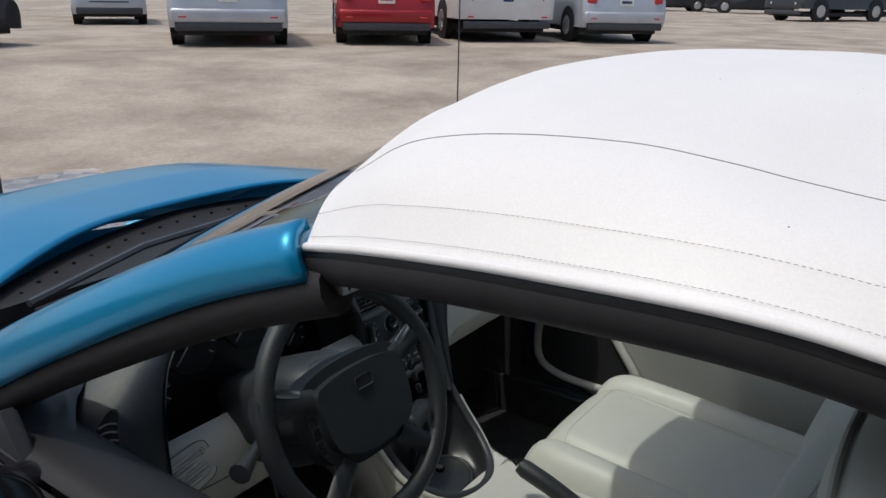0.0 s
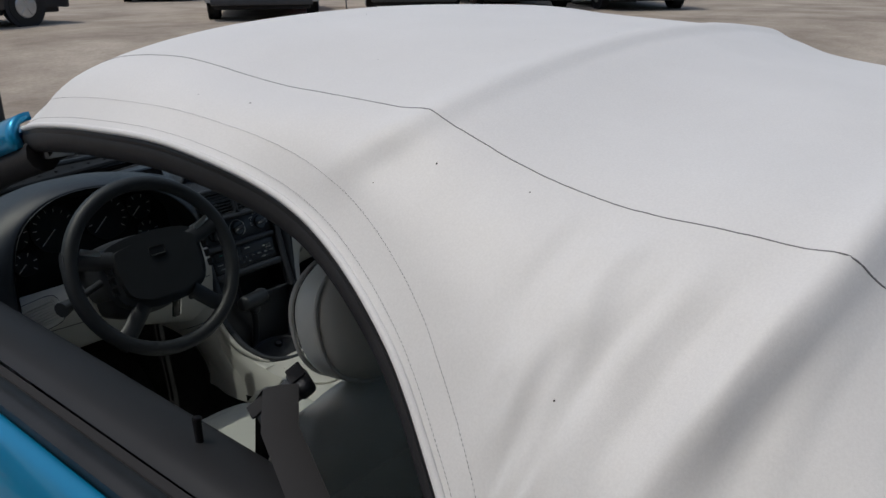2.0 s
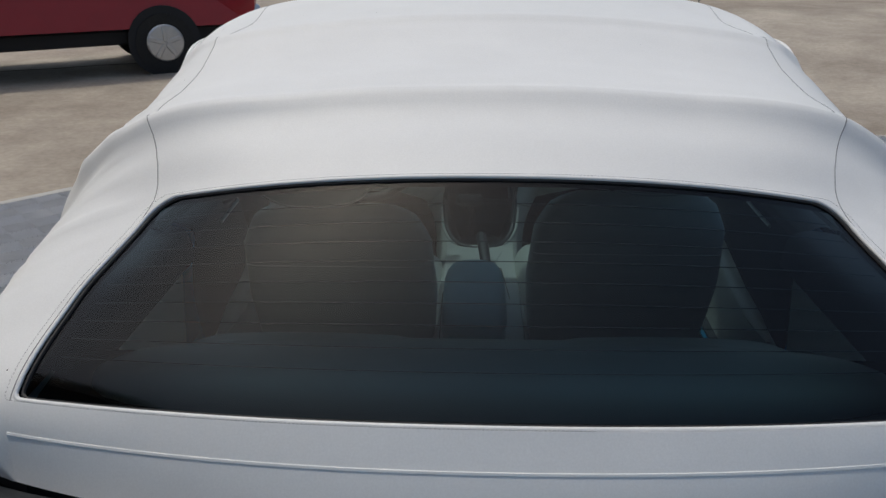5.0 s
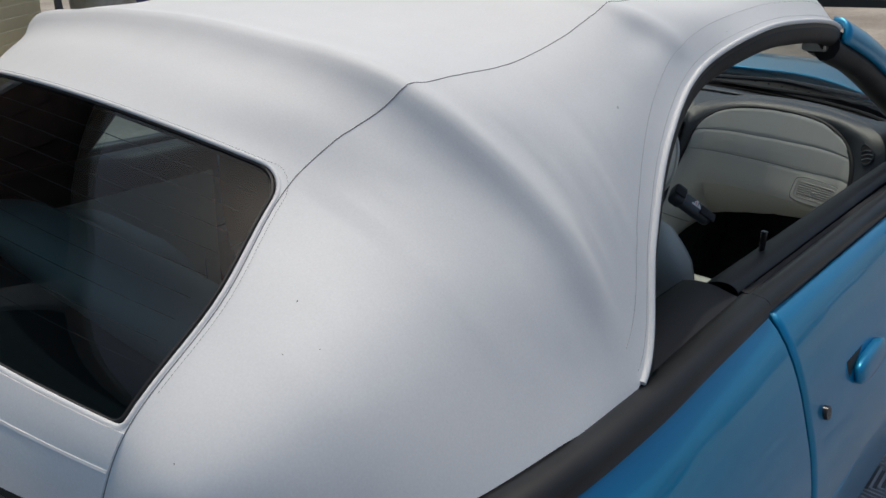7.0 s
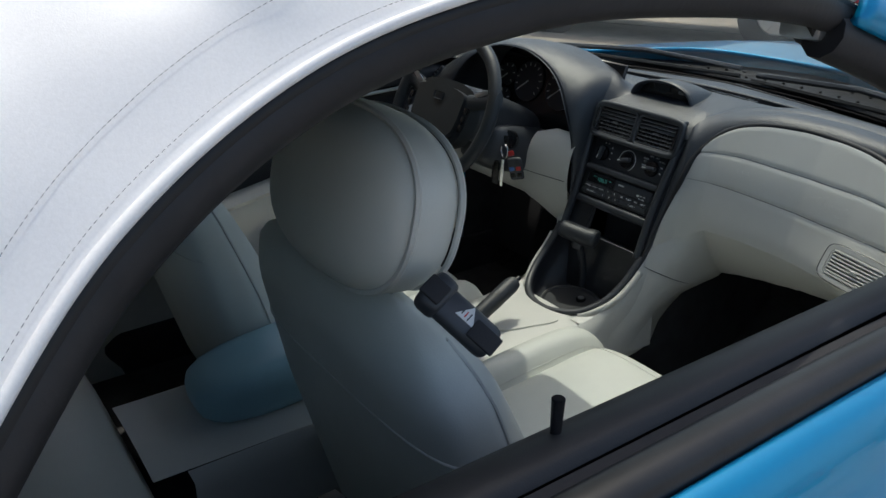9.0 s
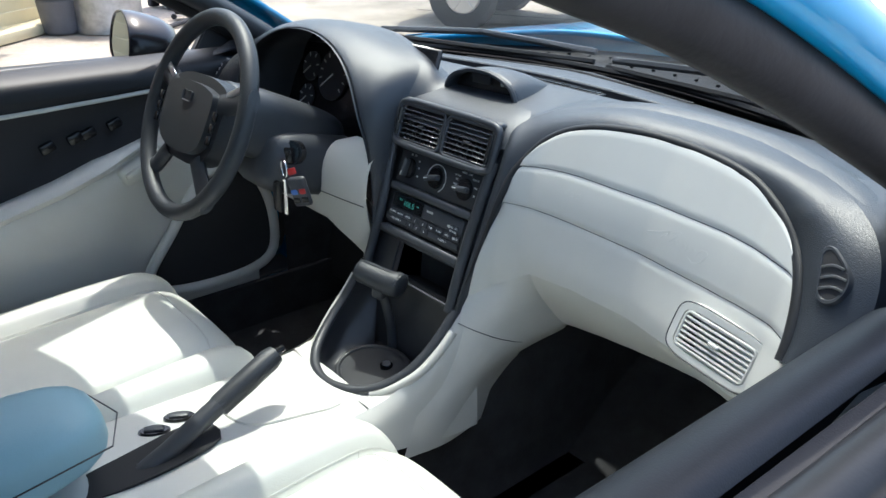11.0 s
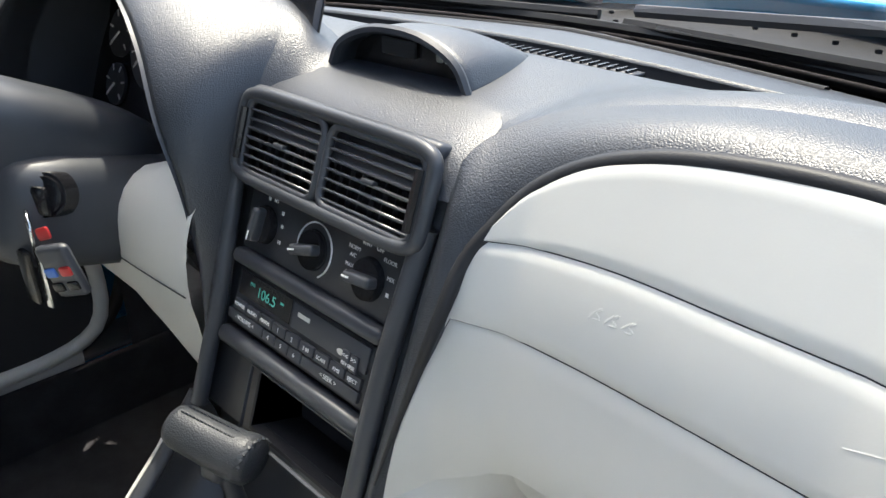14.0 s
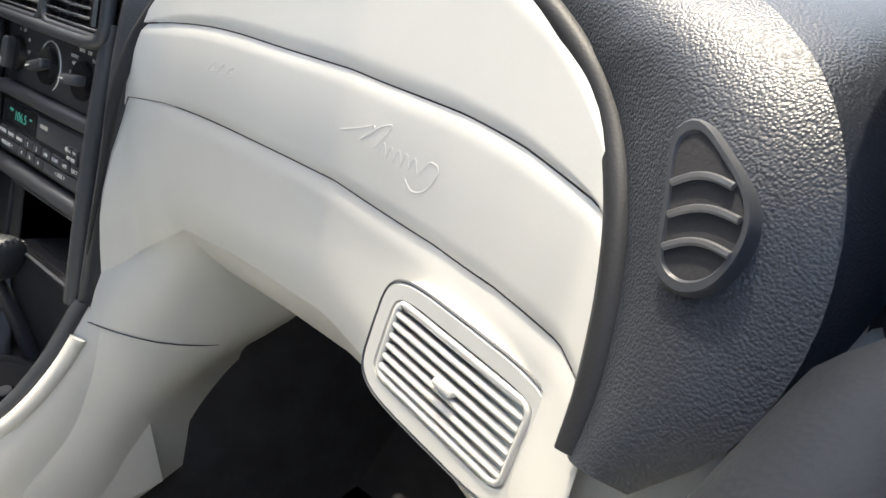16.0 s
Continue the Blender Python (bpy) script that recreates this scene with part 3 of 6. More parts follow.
def body_skin(name, y0, y1, n, s, mat, label):
    g = [body_at(y) for y in np.linspace(y0, y1, n)]
    if s < 0:
        g = mirrored(g)
    me = grid_mesh(g, thick=-.006, flip=s > 0)
    bm = bmesh.new()
    bm.from_mesh(me)
    for ay in (AXLE_F, AXLE_R):
        inside = {v for v in bm.verts if math.hypot(v.co.y - ay, v.co.z - R_WHEEL) < R_ARCH and v.co.z < .75}
        gone = [f for f in bm.faces if all(v in inside for v in f.verts)]
        bmesh.ops.delete(bm, geom=gone, context="FACES")
        for v in bm.verts:
            d = math.hypot(v.co.y - ay, v.co.z - R_WHEEL)
            if v in inside and v.is_valid and d > .05:
                f = R_ARCH / d
                v.co.y, v.co.z = ay + (v.co.y - ay) * f, max(.19, R_WHEEL + (v.co.z - R_WHEEL) * f)
    bm.to_mesh(me)
    bm.free()
    me.name = name
    ob = obj(name, me, mat, car, label)
    me.set_sharp_from_angle(angle=radians(50))
    return ob


for s, side in ((1, "right"), (-1, "left")):
    body_skin("rear_quarter_panel", -2.0, -.004, 120, s, M_BLUE, "teal metallic rear quarter panel")
    body_skin("front_fender", 1.204, 2.6, 90, s, M_BLUE, "teal metallic front fender")
    # dark behind the door gaps
    for y in (0.0, 1.20):
        skin("door_jamb", [body_at(y + d) * [s, 1, 1] - np.array([s * .014, 0, .006]) for d in (-.03, 0, .03)], M_RUBBER, car)
    for ay in (AXLE_F, AXLE_R):
        arch = [(s * (np.interp(ay, [ay], [.80])), ay + .36 * math.cos(a), R_WHEEL + .36 * math.sin(a)) for a in np.linspace(0, math.pi, 20)]
        skin("wheel_well", [[(s * x, q[1], q[2]) for q in arch] for x in (.50, .65, .835)], M_LINER, car)
        part("wheel_well_back", disc(.36, .36, .01, pose(s * .5, ay, R_WHEEL, 0, 90, 0)), M_LINER, car)
        wheel = part("wheel", disc(.06, .05, .05, pose(s * .80, ay, R_WHEEL, 0, 90, 0)), M_ALLOY, car, "silver five-spoke alloy wheel with black tyre")
        sweep("tyre", [(s * .745, ay + .255 * math.cos(a), R_WHEEL + .255 * math.sin(a)) for a in np.linspace(0, 2 * math.pi, 48, endpoint=False)], .065, M_TYRE,
              wheel, sides=14, closed=True, up=(1, 0, 0), section=[(.065 * c_, .10 * s_) for c_, s_ in ((1, .75), (.8, .95), (0, 1.0), (-.9, .8), (-1, .5), (-1, -.5), (-.9, -.8), (0, -1.0), (.8, -.95), (1, -.75))])
        sweep("rim", [(s * .80, ay + .195 * math.cos(a), R_WHEEL + .195 * math.sin(a)) for a in np.linspace(0, 2 * math.pi, 48, endpoint=False)], .018, M_ALLOY, wheel, sides=8, closed=True, up=(1, 0, 0))
        for k in range(5):
            a = radians(72 * k + 18)
            part("spoke", rbox((.02, .045, .17), .008, 2, pose(s * .805, ay, R_WHEEL, math.degrees(a), 0, 0) @ pose(0, 0, .11)), M_ALLOY, wheel)

nose = [body_at(2.6) * [1, 1, 1], body_at(2.6) * [.5, 1, 1] + np.array([0, .055, 0]), body_at(2.6) * [0, 1, 1] + np.array([0, .07, 0])]
skin("front_bumper", [nose[0], nose[1], nose[2], mirrored(nose[1]), mirrored(nose[0])], M_BLUE, car, "teal painted front bumper")
tail = [body_at(-2.0), body_at(-2.0) * [.5, 1, 1] - np.array([0, .03, 0]), body_at(-2.0) * [0, 1, 1] - np.array([0, .04, 0])]
skin("rear_bumper", [tail[0], tail[1], tail[2], mirrored(tail[1]), mirrored(tail[0])], M_BLUE, car, "teal painted rear bumper", flip=True)
for s in (1, -1):
    part("head_lamp", rbox((.34, .10, .10), .03, 3, pose(s * .52, 2.50, .62, -20, 0, -s * 28)), M_GLASS, car, "clear wraparound head lamp")
    for k in range(3):
        part("tail_lamp", rbox((.05, .04, .11), .01, 2, pose(s * (.47 + .06 * k), -2.005 + .022 * k, .66, 0, 0, s * 20)), M_RED, car, "red vertical tail lamp")


def deck(name, ys, zc, edge_y, mat, label, bulges=()):
    g = []
    for y, z in zip(ys, zc):
        e = body_at(max(-1.999, min(2.599, y)))[0]
        e = body_at(max(-1.999, min(2.599, y + edge_y(e[0]))))[0]
        row = []
        for v in np.linspace(-1, 1, 49):
            zz = e[2] + .004 + (z - e[2]) * (1 - abs(v) ** 2.4)
            yy = y + edge_y(v * e[0])
            zz += sum(h * math.exp(-((abs(v) * e[0] - x0) / w) ** 2) for x0, w, h in bulges)
            row.append((v * (e[0] - .006), yy, zz))
        g.append(row)
    return skin(name, g, mat, car, label, thick=-.01)


hood_y = np.linspace(1.75, 2.62, 40)
deck("hood", hood_y, np.interp(hood_y, [1.75, 2.0, 2.20, 2.40, 2.52, 2.62], [.938, .940, .925, .872, .790, .650]), lambda x: -.60 * x * x, M_BLUE,
     "teal metallic bonnet with raised centre", bulges=((.30, .16, .008),))
trunk_y = np.linspace(-1.04, -1.985, 30)
deck("trunk_lid", trunk_y, np.interp(-trunk_y, [1.00, 1.4, 1.75, 1.9, 1.985], [.938, .940, .920, .88, .80]), lambda x: 0, M_BLUE, "teal metallic boot lid")
# painted panel between the moulding and the boot lid
edge_in = spline([(.795, -.30, .884), (.790, -.48, .892), (.775, -.63, .898), (.742, -.755, .902), (.69, -.845, .906), (.60, -.902, .910), (.40, -.960, .918), (0, -.996, .928)], 60)
for s in (1, -1):
    g = []
    for i, q in enumerate(edge_in):
        f = i / 59
        o = body_at(-.30 - .70 * min(1, f * 1.35))[0] + np.array([.002, 0, .002])
        if f > .74:
            e = (f - .74) / .26
            o = np.array([o[0] * (1 - e), -1.00 - .04 * e, o[2] + (.937 - o[2]) * e])
        g.append([q * [s, 1, 1] + (o * [s, 1, 1] - q * [s, 1, 1]) * w + np.array([0, 0, .004 * math.sin(math.pi * w)]) for w in np.linspace(0, 1.0, 7)])
    skin("tonneau_panel", g, M_BLUE, car, "teal painted panel round the foot of the soft top", flip=s < 0)
    mold = spline([(.778, -.006, .900), (.784, -.20, .902), (.790, -.36, .904), (.786, -.52, .906), (.772, -.64, .908), (.742, -.745, .911), (.70, -.815, .914), (.63, -.872, .917), (.53, -.912, .920), (.36, -.950, .928), (.18, -.972, .934), (0, -.980, .936)], 100) * [s, 1, 1]
    sweep("belt_moulding", mold, .026, M_MOLD, car, "satin black belt moulding round the soft top", section=[(-.025, -.014), (-.026, .004), (-.018, .013), (0, .016), (.018, .012), (.024, .002), (.023, -.018)])

# cowl, wipers, antenna
hood_edge = lambda x: 1.755 - .60 * x * x
cowl = []
for v in np.linspace(0, 1, 10):
    row = []
    for q in BASE[2:-2]:
        h = np.array([q[0] * .90, hood_edge(q[0] * .90) + .01, .918 - .03 * abs(q[0])])
        row.append(q + np.array([0, .01, -.006]) + (h - q) * v + np.array([0, 0, -.014 * math.sin(math.pi * v)]))
    cowl.append(row)
cowl_ob = skin("cowl_panel", cowl, M_RUBBER, car, "black louvred cowl panel below the windscreen", thick=-.01)
for k in range(2):
    for s0 in np.linspace(-.52, .52, 36):
        v = .62 + .16 * k
        i0 = (s0 / .74 + 1) / 2 * (len(cowl[0]) - 1)
        a = np.array(cowl[int(v * 9)][int(i0)])
        part("cowl_slot", disc(.0038, .0038, .004, pose(a[0], a[1], a[2] + .0015), 8), M_LINER, cowl_ob)
for x0, x1 in ((-.56, -.04), (.02, .54)):
    a, b = np.array([x0, 1.44 - .33 * x0 * x0 + .05, .945]), np.array([x1, 1.44 - .33 * x1 * x1 + .07, .950])
    arm = sweep("wiper", [a, (a + b) / 2 + np.array([0, .01, .014]), b], .007, M_PLASTIC, car, "black wiper arm and blade", sides=6)
    sweep("blade", [a + np.array([0, -.02, -.010]), b + np.array([.02, -.03, -.012])], .006, M_RUBBER, arm, sides=6)
ant = sweep("antenna", [(.812, 1.504, .80), (.812, 1.504, 1.66)], .0022, M_PLASTIC, car, "thin black whip antenna on the fender", sides=6)
part("antenna_base", disc(.012, .007, .03, pose(.812, 1.504, .835)), M_PLASTIC, ant)


# -- doors --
def door(s):
    g = np.array([body_at(y) for y in np.linspace(.004, 1.196, 70)]) * [s, 1, 1]
    d = skin("door", g, M_BLUE, car, "closed teal door with its window wound down", thick=-.008, flip=s > 0)
    belt = spline([(.782, .006, .896), (.792, .60, .893), (.806, 1.02, .884), (.808, 1.14, .878)], 50) * [s, 1, 1]
    sweep("outer_belt_seal", belt, .018, M_MOLD, d, "satin black outer belt moulding", section=[(-.017, -.012), (-.019, .008), (-.010, .015), (.012, .012), (.019, .002), (.017, -.014)])
    slot = spline([(.757, .02, .892), (.768, .6, .890), (.780, 1.12, .882)], 40) * [s, 1, 1]
    sweep("window_slot", slot, .012, M_LINER, d, sides=6)
    cap_ys = np.linspace(.012, 1.19, 46)
    cap = []
    deep = lambda y: .108 if s < 0 else float(np.interp(y, [0, .96, 1.05, 1.2], [.064, .058, .012, .006]))    # the trim thins out beside the dash end
    shy = .108 - deep(.5)
    for y in cap_ys:
        o, k = np.interp(y, [0, .6, 1.2], [.748, .758, .770]), deep(y) / .108
        cap.append(spline([(s * o, y, .902), (s * (o - .012 * k), y, .910), (s * (o - .050 * k), y, .912), (s * (o - .085 * k), y, .903), (s * (o - .104 * k), y, .890), (s * (o - .108 * k), y, .866)], 14))
    skin("door_cap", cap, M_CAP, d, "padded black door cap", flip=s > 0)
    # dark insert and pale lower panel meet along a line that rises to the front
    ins, low = [], []
    for y in cap_ys:
        o = np.interp(y, [0, .6, 1.2], [.748, .758, .770]) - deep(y)
        zb = np.interp(y, [0, .30, .56, .67, .78, .87, 1.0, 1.19], [.600, .625, .673, .700, .737, .775, .825, .858])
        za = .868
        ins.append([(s * (o + .020 * math.sin(math.pi * w) ** .7), y, za + (zb - za) * w) for w in np.linspace(0, 1, 10)])
        if y > (1.10 if s < 0 else .99):
            continue
        low.append(spline([(s * o, y, zb), (s * (o - .020), y, zb - .030), (s * (o - .012), y, zb - .10), (s * (o + .015), y, (zb + .3) / 2 - .04), (s * (o + .020), y, .36), (s * (o + .02), y, .25)], 22))
    skin("door_insert", ins, M_LINER, d, "black fabric door insert", flip=s > 0)
    skin("door_lower_panel", low, M_TRIM, d, "off-white moulded lower door panel", flip=s > 0)
    rise = [np.array(r[-1]) for r in ins]
    sweep("armrest", [q - np.array([s * .012, 0, .004]) for q in rise[2:34]], .030 if s < 0 else .022, M_TRIM, d, "off-white armrest", sides=10, flat=.6, taper=list(np.interp(range(32), [0, 4, 26, 31], [.3, 1, 1, .2])))
    top_line = [np.array(r[1]) - np.array([s * .004, 0, .004]) for r in ins]
    sweep("trim_strip", top_line[8:42], .0045, M_PIPE, d, "pale trim strip", sides=6)
    # switches, pull handle, speaker grille, pocket
    for k in range(4):
        y = .66 + .047 * k
        i = int(np.argmin(abs(cap_ys - y)))
        q = np.array(ins[i][5])
        part("window_switch", rbox((.016, .030, .020), .005, 2, pose(*(q - np.array([s * .012, 0, 0])), 20, 0, 0)), M_GLOSS, d)
    q = np.array([s * (.640 + shy), .83, .712])
    part("pull_cup", rbox((.030, .105, .045), .014, 3, pose(q[0], q[1], q[2], 25, 0, 0)), M_PIPE, d)
    part("door_pull", rbox((.020, .085, .016), .007, 2, pose(q[0] - s * .012, q[1], q[2], 25, 0, 0)), M_TRIM, d, "off-white inside door handle")
    grille = [(-.15, -.10), (.06, -.13), (.145, -.10), (.16, -.02), (.13, .09), (.06, .15), (.0, .12), (-.08, .02)]
    gl = [(a, b) for a, b in spline(grille, 40, closed=True)]
    part("speaker_grille", prism(gl if s < 0 else [(-a, b) for a, b in gl], .012, pose(s * (.650 + shy), .96, .535, 90, 0, -s * 90), bevel=.004), M_LINER, d, "black speaker grille")
    ringp = [pose(s * (.648 + shy), .96, .535, 90, 0, -s * 90) @ Vector((a if s < 0 else -a, b, 0)) for a, b in gl]
    sweep("grille_surround", [tuple(v) for v in ringp], .012, M_TRIM, d, sides=8, closed=True, up=(1, 0, 0))
    # lock knob, outside handle, key lock, side strip
    part("lock_knob", disc(.0045, .006, .045, pose(s * (.693 + .5 * shy), .180, .922), 12, .001), M_GLOSS, d)
    part("door_handle", pillow((.022, .15, .046), 3.2, 24, 16, pose(s * .892, .285, .722, 0, -s * 12, 0)), M_BLUE, d, "teal flush door handle")
    part("handle_recess", rbox((.014, .20, .070), .006, 2, pose(s * .878, .285, .722, 0, -s * 16, 0)), M_MOLD, d)
    part("key_lock", disc(.012, .011, .012, pose(s * .886, .070, .722, 0, 78 * s, 0), 16), M_GLOSS, d)
    part("side_strip", rbox((.016, 1.22, .055), .006, 2, pose(s * .908, .60, .535, 0, 0, 0)), M_BLUE, d)
    # door mirror
    MM = pose(s * .880, .955, .918, -10, 0, s * 7)
    out = spline([(-.090, -.040), (-.085, .020), (-.045, .052), (.010, .062), (.065, .048), (.095, .012), (.098, -.030), (.070, -.050), (.0, -.054), (-.065, -.054)], 40, closed=True)
    out = out * [s, 1]
    sh = [[tuple(MM @ Vector((a * k, y, b * k))) for a, b in out] for y, k in ((-.046, .93), (-.050, .97), (-.048, 1.0), (-.02, 1.02), (.03, .90), (.06, .66), (.072, .30), (.074, .02))]
    m = skin("door_mirror", sh, M_GLOSS, d, "black door mirror", close_v=True)
    part("mirror_glass", prism([(a * .93, b * .92) for a, b in (out if s > 0 else out[::-1])], .004, MM @ pose(0, -.0470, 0, 90, 0, 0), .001), M_MIRROR, m, "mirror glass")
    part("mirror_foot", rbox((.10, .05, .05), .018, 3, pose(s * .795, 1.0, .892, 0, -s * 12, s * 12)), M_GLOSS, m)
    part("mirror_sail", prism([(0, 0), (.20, 0), (.05, .075)], .02, pose(s * .765, 1.00, .885, 90, 0, s * 90 if s > 0 else 90), .004) if s > 0 else
         prism([(0, 0), (.20, 0), (.05, .075)], .02, pose(-.745, 1.00, .885, 90, 0, 90), .004), M_PLASTIC, m, "black sail panel")
    return d


door(1)
door(-1)
# door openings: sills, jambs and their seals
for s in (1, -1):
    sill = part("door_sill", rbox((.20, 1.21, .16), .02, 2, pose(s * .775, .60, .275)), M_BLUE, car, "teal painted door sill with black scuff plate")
    part("scuff_plate", rbox((.09, 1.20, .008), .003, 1, pose(s * .735, .60, .358)), M_PLASTIC, sill)
    part("sill_carpet", rbox((.012, 1.60, .16), .003, 1, pose(s * .668, .80, .285)), M_CARPET, sill)
    for y, d in ((-.012, -1), (1.212, 1)):
        out = body_at(y)
        g = [[q * [s, 1, 1] - np.array([s * .004, 0, 0]), np.array([s * (q[0] * .5 + .37), y + d * .012, q[2]]), np.array([s * .69, y + d * .03, q[2] * .96 + .02])] for q in out]
        skin("door_jamb_face", g, M_BLUE, car, "teal painted door jamb")
    seal = spline([(.755, .03, .90), (.735, .012, .78), (.72, .02, .45), (.72, .08, .37), (.72, 1.10, .37), (.735, 1.185, .45), (.765, 1.19, .68), (.785, 1.19, .86)], 90) * [s, 1, 1]
    sweep("door_seal", seal, .011, M_RUBBER, car, "black rubber door seal", sides=8)

# -- cabin shell --
part("cabin_floor", rbox((1.42, 3.0, .02), 0, 1, pose(0, .15, .24)), M_CARPET, car, "black carpeted cabin floor")
tunnel = [[(x, y, .25 + (.205 if y < 1.08 else .42) * max(0, 1 - (abs(x) / .15) ** 6)) for x in np.linspace(-.2, .2, 31)] for y in (-.6, -.2, .2, .6, .9, 1.07, 1.09, 1.3, 1.6)]
skin("tunnel", tunnel, M_CARPET, car)
skin("firewall", [[(x, 1.56 - .10 * f, .24 + .68 * f) for x in np.linspace(-.74, .74, 5)] for f in np.linspace(0, 1, 5)], M_CARPET, car)
skin("toe_board", [[(x, 1.28 + .27 * f, .25 + .14 * f) for x in np.linspace(-.72, .72, 5)] for f in np.linspace(0, 1, 5)], M_CARPET, car)
for s in (1, -1):
    skin("kick_panel", [[(s * .682, y, z) for z in np.linspace(.24, .90, 5)] for y in np.linspace(1.165, 1.6, 4)], M_CARPET, car)
    q = [[(s * (.72 - .05 * f), y, .25 + .63 * f) for f in np.linspace(0, 1, 8)] for y in np.linspace(-.85, .005, 12)]
    skin("rear_side_trim", q, M_TRIM, car, "off-white rear side trim panel")
    skin("quarter_cap", [spline([(s * .758, y, .898), (s * .70, y, .908), (s * .655, y, .895), (s * .640, y, .83)], 10) for y in np.linspace(-.58, .004, 16)], M_CAP, car, "black quarter window cap", flip=s > 0)
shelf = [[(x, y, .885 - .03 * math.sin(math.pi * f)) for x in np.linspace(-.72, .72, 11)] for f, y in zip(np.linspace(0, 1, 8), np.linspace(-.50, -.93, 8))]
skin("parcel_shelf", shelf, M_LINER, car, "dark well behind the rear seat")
rear_seat = part("rear_seat", pillow((1.16, .46, .16), 4, 36, 16, pose(0, -.24, .45, 6, 0, 0)), M_SEAT, car, "off-white leather rear bench seat", angle=180)
for s in (1, -1):
    part("rear_backrest", pillow((.58, .15, .48), 4, 30, 16, pose(s * .295, -.50, .65, -14, 0, 0)), M_SEAT, rear_seat, angle=180)
part("rear_top_bolster", pillow((1.20, .16, .10), 3, 40, 12, pose(0, -.565, .875)), M_SEAT, rear_seat, angle=180)


# -- front seats, dashboard and console: laid out from the firewall --
SHIFT = Vector((0, -.063, -.015))
def front_seat(sx, label):
    x0 = sx * .352
    sec = [(-.222, .395), (-.242, .455), (-.238, .515), (-.212, .552), (-.185, .561), (-.160, .548), (-.147, .520), (-.132, .538), (-.095, .551), (0, .555)]
    sec = sec + [(-a, b) for a, b in sec[-2::-1]]
    g = []
    for y, dz, k, w in ((.34, -.012, 1, .96), (.42, -.010, 1, 1), (.52, -.004, 1, 1), (.62, .002, 1, 1), (.72, .008, 1, 1), (.80, .013, 1, .995), (.850, .013, 1, .98), (.880, .006, .97, .96), (.902, -.004, .88, .93), (.914, -.014, .66, .90), (.912, -.020, .30, .88), (.900, -.02, 0, .87)):
        low_ = np.interp(y, [.5, .72, .86], [1, .95, .75])
        g.append(spline([(x0 + a * w, y, .395 + ((b if b < .536 else .536 + (b - .536) * low_) - .395) * k + dz) for a, b in sec], 49))
    g = np.stack([spline(np.array(g)[:, j], 44) for j in range(49)], 1)
    seat = skin("front_seat", g, M_SEAT, car, label, angle=70)
    for j in (14, 34):
        sweep("seat_seam", [g[i][j] + np.array([0, 0, -.0005]) for i in range(0, 38)], .0016, M_PIPE, seat, sides=5)
    sweep("seat_seam", [g[30][j] + np.array([0, 0, -.0004]) for j in range(14, 35)], .0016, M_PIPE, seat, sides=5)
    # backrest: broad shoulders, raised side bolsters in front
    g = []
    for f in np.linspace(0, 1, 30):
        z, y = .43 + .525 * f, .385 - .150 * f
        w = np.interp(f, [0, .5, .8, .93, 1], [.222, .240, .228, .196, .150])
        d = np.interp(f, [0, .5, .85, .95, 1], [.075, .068, .052, .034, .010])
        if f > .985:
            w, d = w * .86, .004
        row = []
        for a in np.linspace(0, 2 * math.pi, 56, endpoint=False):
            u, v = math.copysign(abs(math.cos(a)) ** .55, math.cos(a)), math.copysign(abs(math.sin(a)) ** .7, math.sin(a))
            lift = (.034 * math.exp(-((abs(u) - .80) / .17) ** 2) - .006 * math.exp(-((abs(u) - .56) / .05) ** 2)) * math.sin(math.pi * min(1, f * 1.08)) ** .6 if v > 0 and f < .92 else 0
            row.append((x0 + w * u, y + d * v + lift, z))
        g.append(row)
    skin("backrest", g, M_SEAT, seat, "off-white leather backrest", close_v=True)
    sweep("back_seam", [np.array(g[20][j]) + np.array([0, -.0005, .006 * math.cos((j - 42) * .22)]) for j in range(30, 55)], .0016, M_PIPE, seat, sides=5)
    edge = np.array([[r[3], r[25]] for r in g[2:-2]])
    path = np.vstack([edge[:, 0], edge[::-1, 1]])
    sweep("back_piping", path, .0028, M_PIPE, seat, sides=6)
    # headrest: wide cushion with a domed top and a piped seam
    H = pose(x0 + sx * .042, .245, 1.040, -14, 0, 0)
    hr = part("headrest", pillow((.290, .125, .190), 2.5, 40, 26, H), M_SEAT, seat, "off-white leather headrest with piping", angle=180)
    ring = [tuple(H @ Vector((.1445 * math.copysign(abs(math.cos(a)) ** .8, math.cos(a)) * .985, -.022, .0945 * math.copysign(abs(math.sin(a)) ** .8, math.sin(a)) * .985))) for a in np.linspace(0, 2 * math.pi, 60, endpoint=False)]
    sweep("piping", ring, .0036, M_PIPE, hr, sides=6, closed=True, up=(0, 1, 0))
    ring = [tuple(H @ Vector((.1445 * math.copysign(abs(math.cos(a)) ** .8, math.cos(a)) * .96, .034, .0945 * math.copysign(abs(math.sin(a)) ** .8, math.sin(a)) * .96))) for a in np.linspace(0, 2 * math.pi, 60, endpoint=False)]
    sweep("piping", ring, .0036, M_PIPE, hr, sides=6, closed=True, up=(0, 1, 0))
    for s in (1, -1):
        sweep("headrest_post", [(x0 + s * .05, .245, .90), (x0 + s * .05, .238, .96)], .007, M_GLOSS, hr, sides=8)
    # belt guide across the outboard shoulder
    d = Vector((sx * .72, .40, -.56)).normalized()
    up_ = Vector((sx * .45, -.12, .88))
    side = d.cross(up_).normalized()
    up_ = side.cross(d)
    c = Vector((x0 + sx * .234, .242, .973))
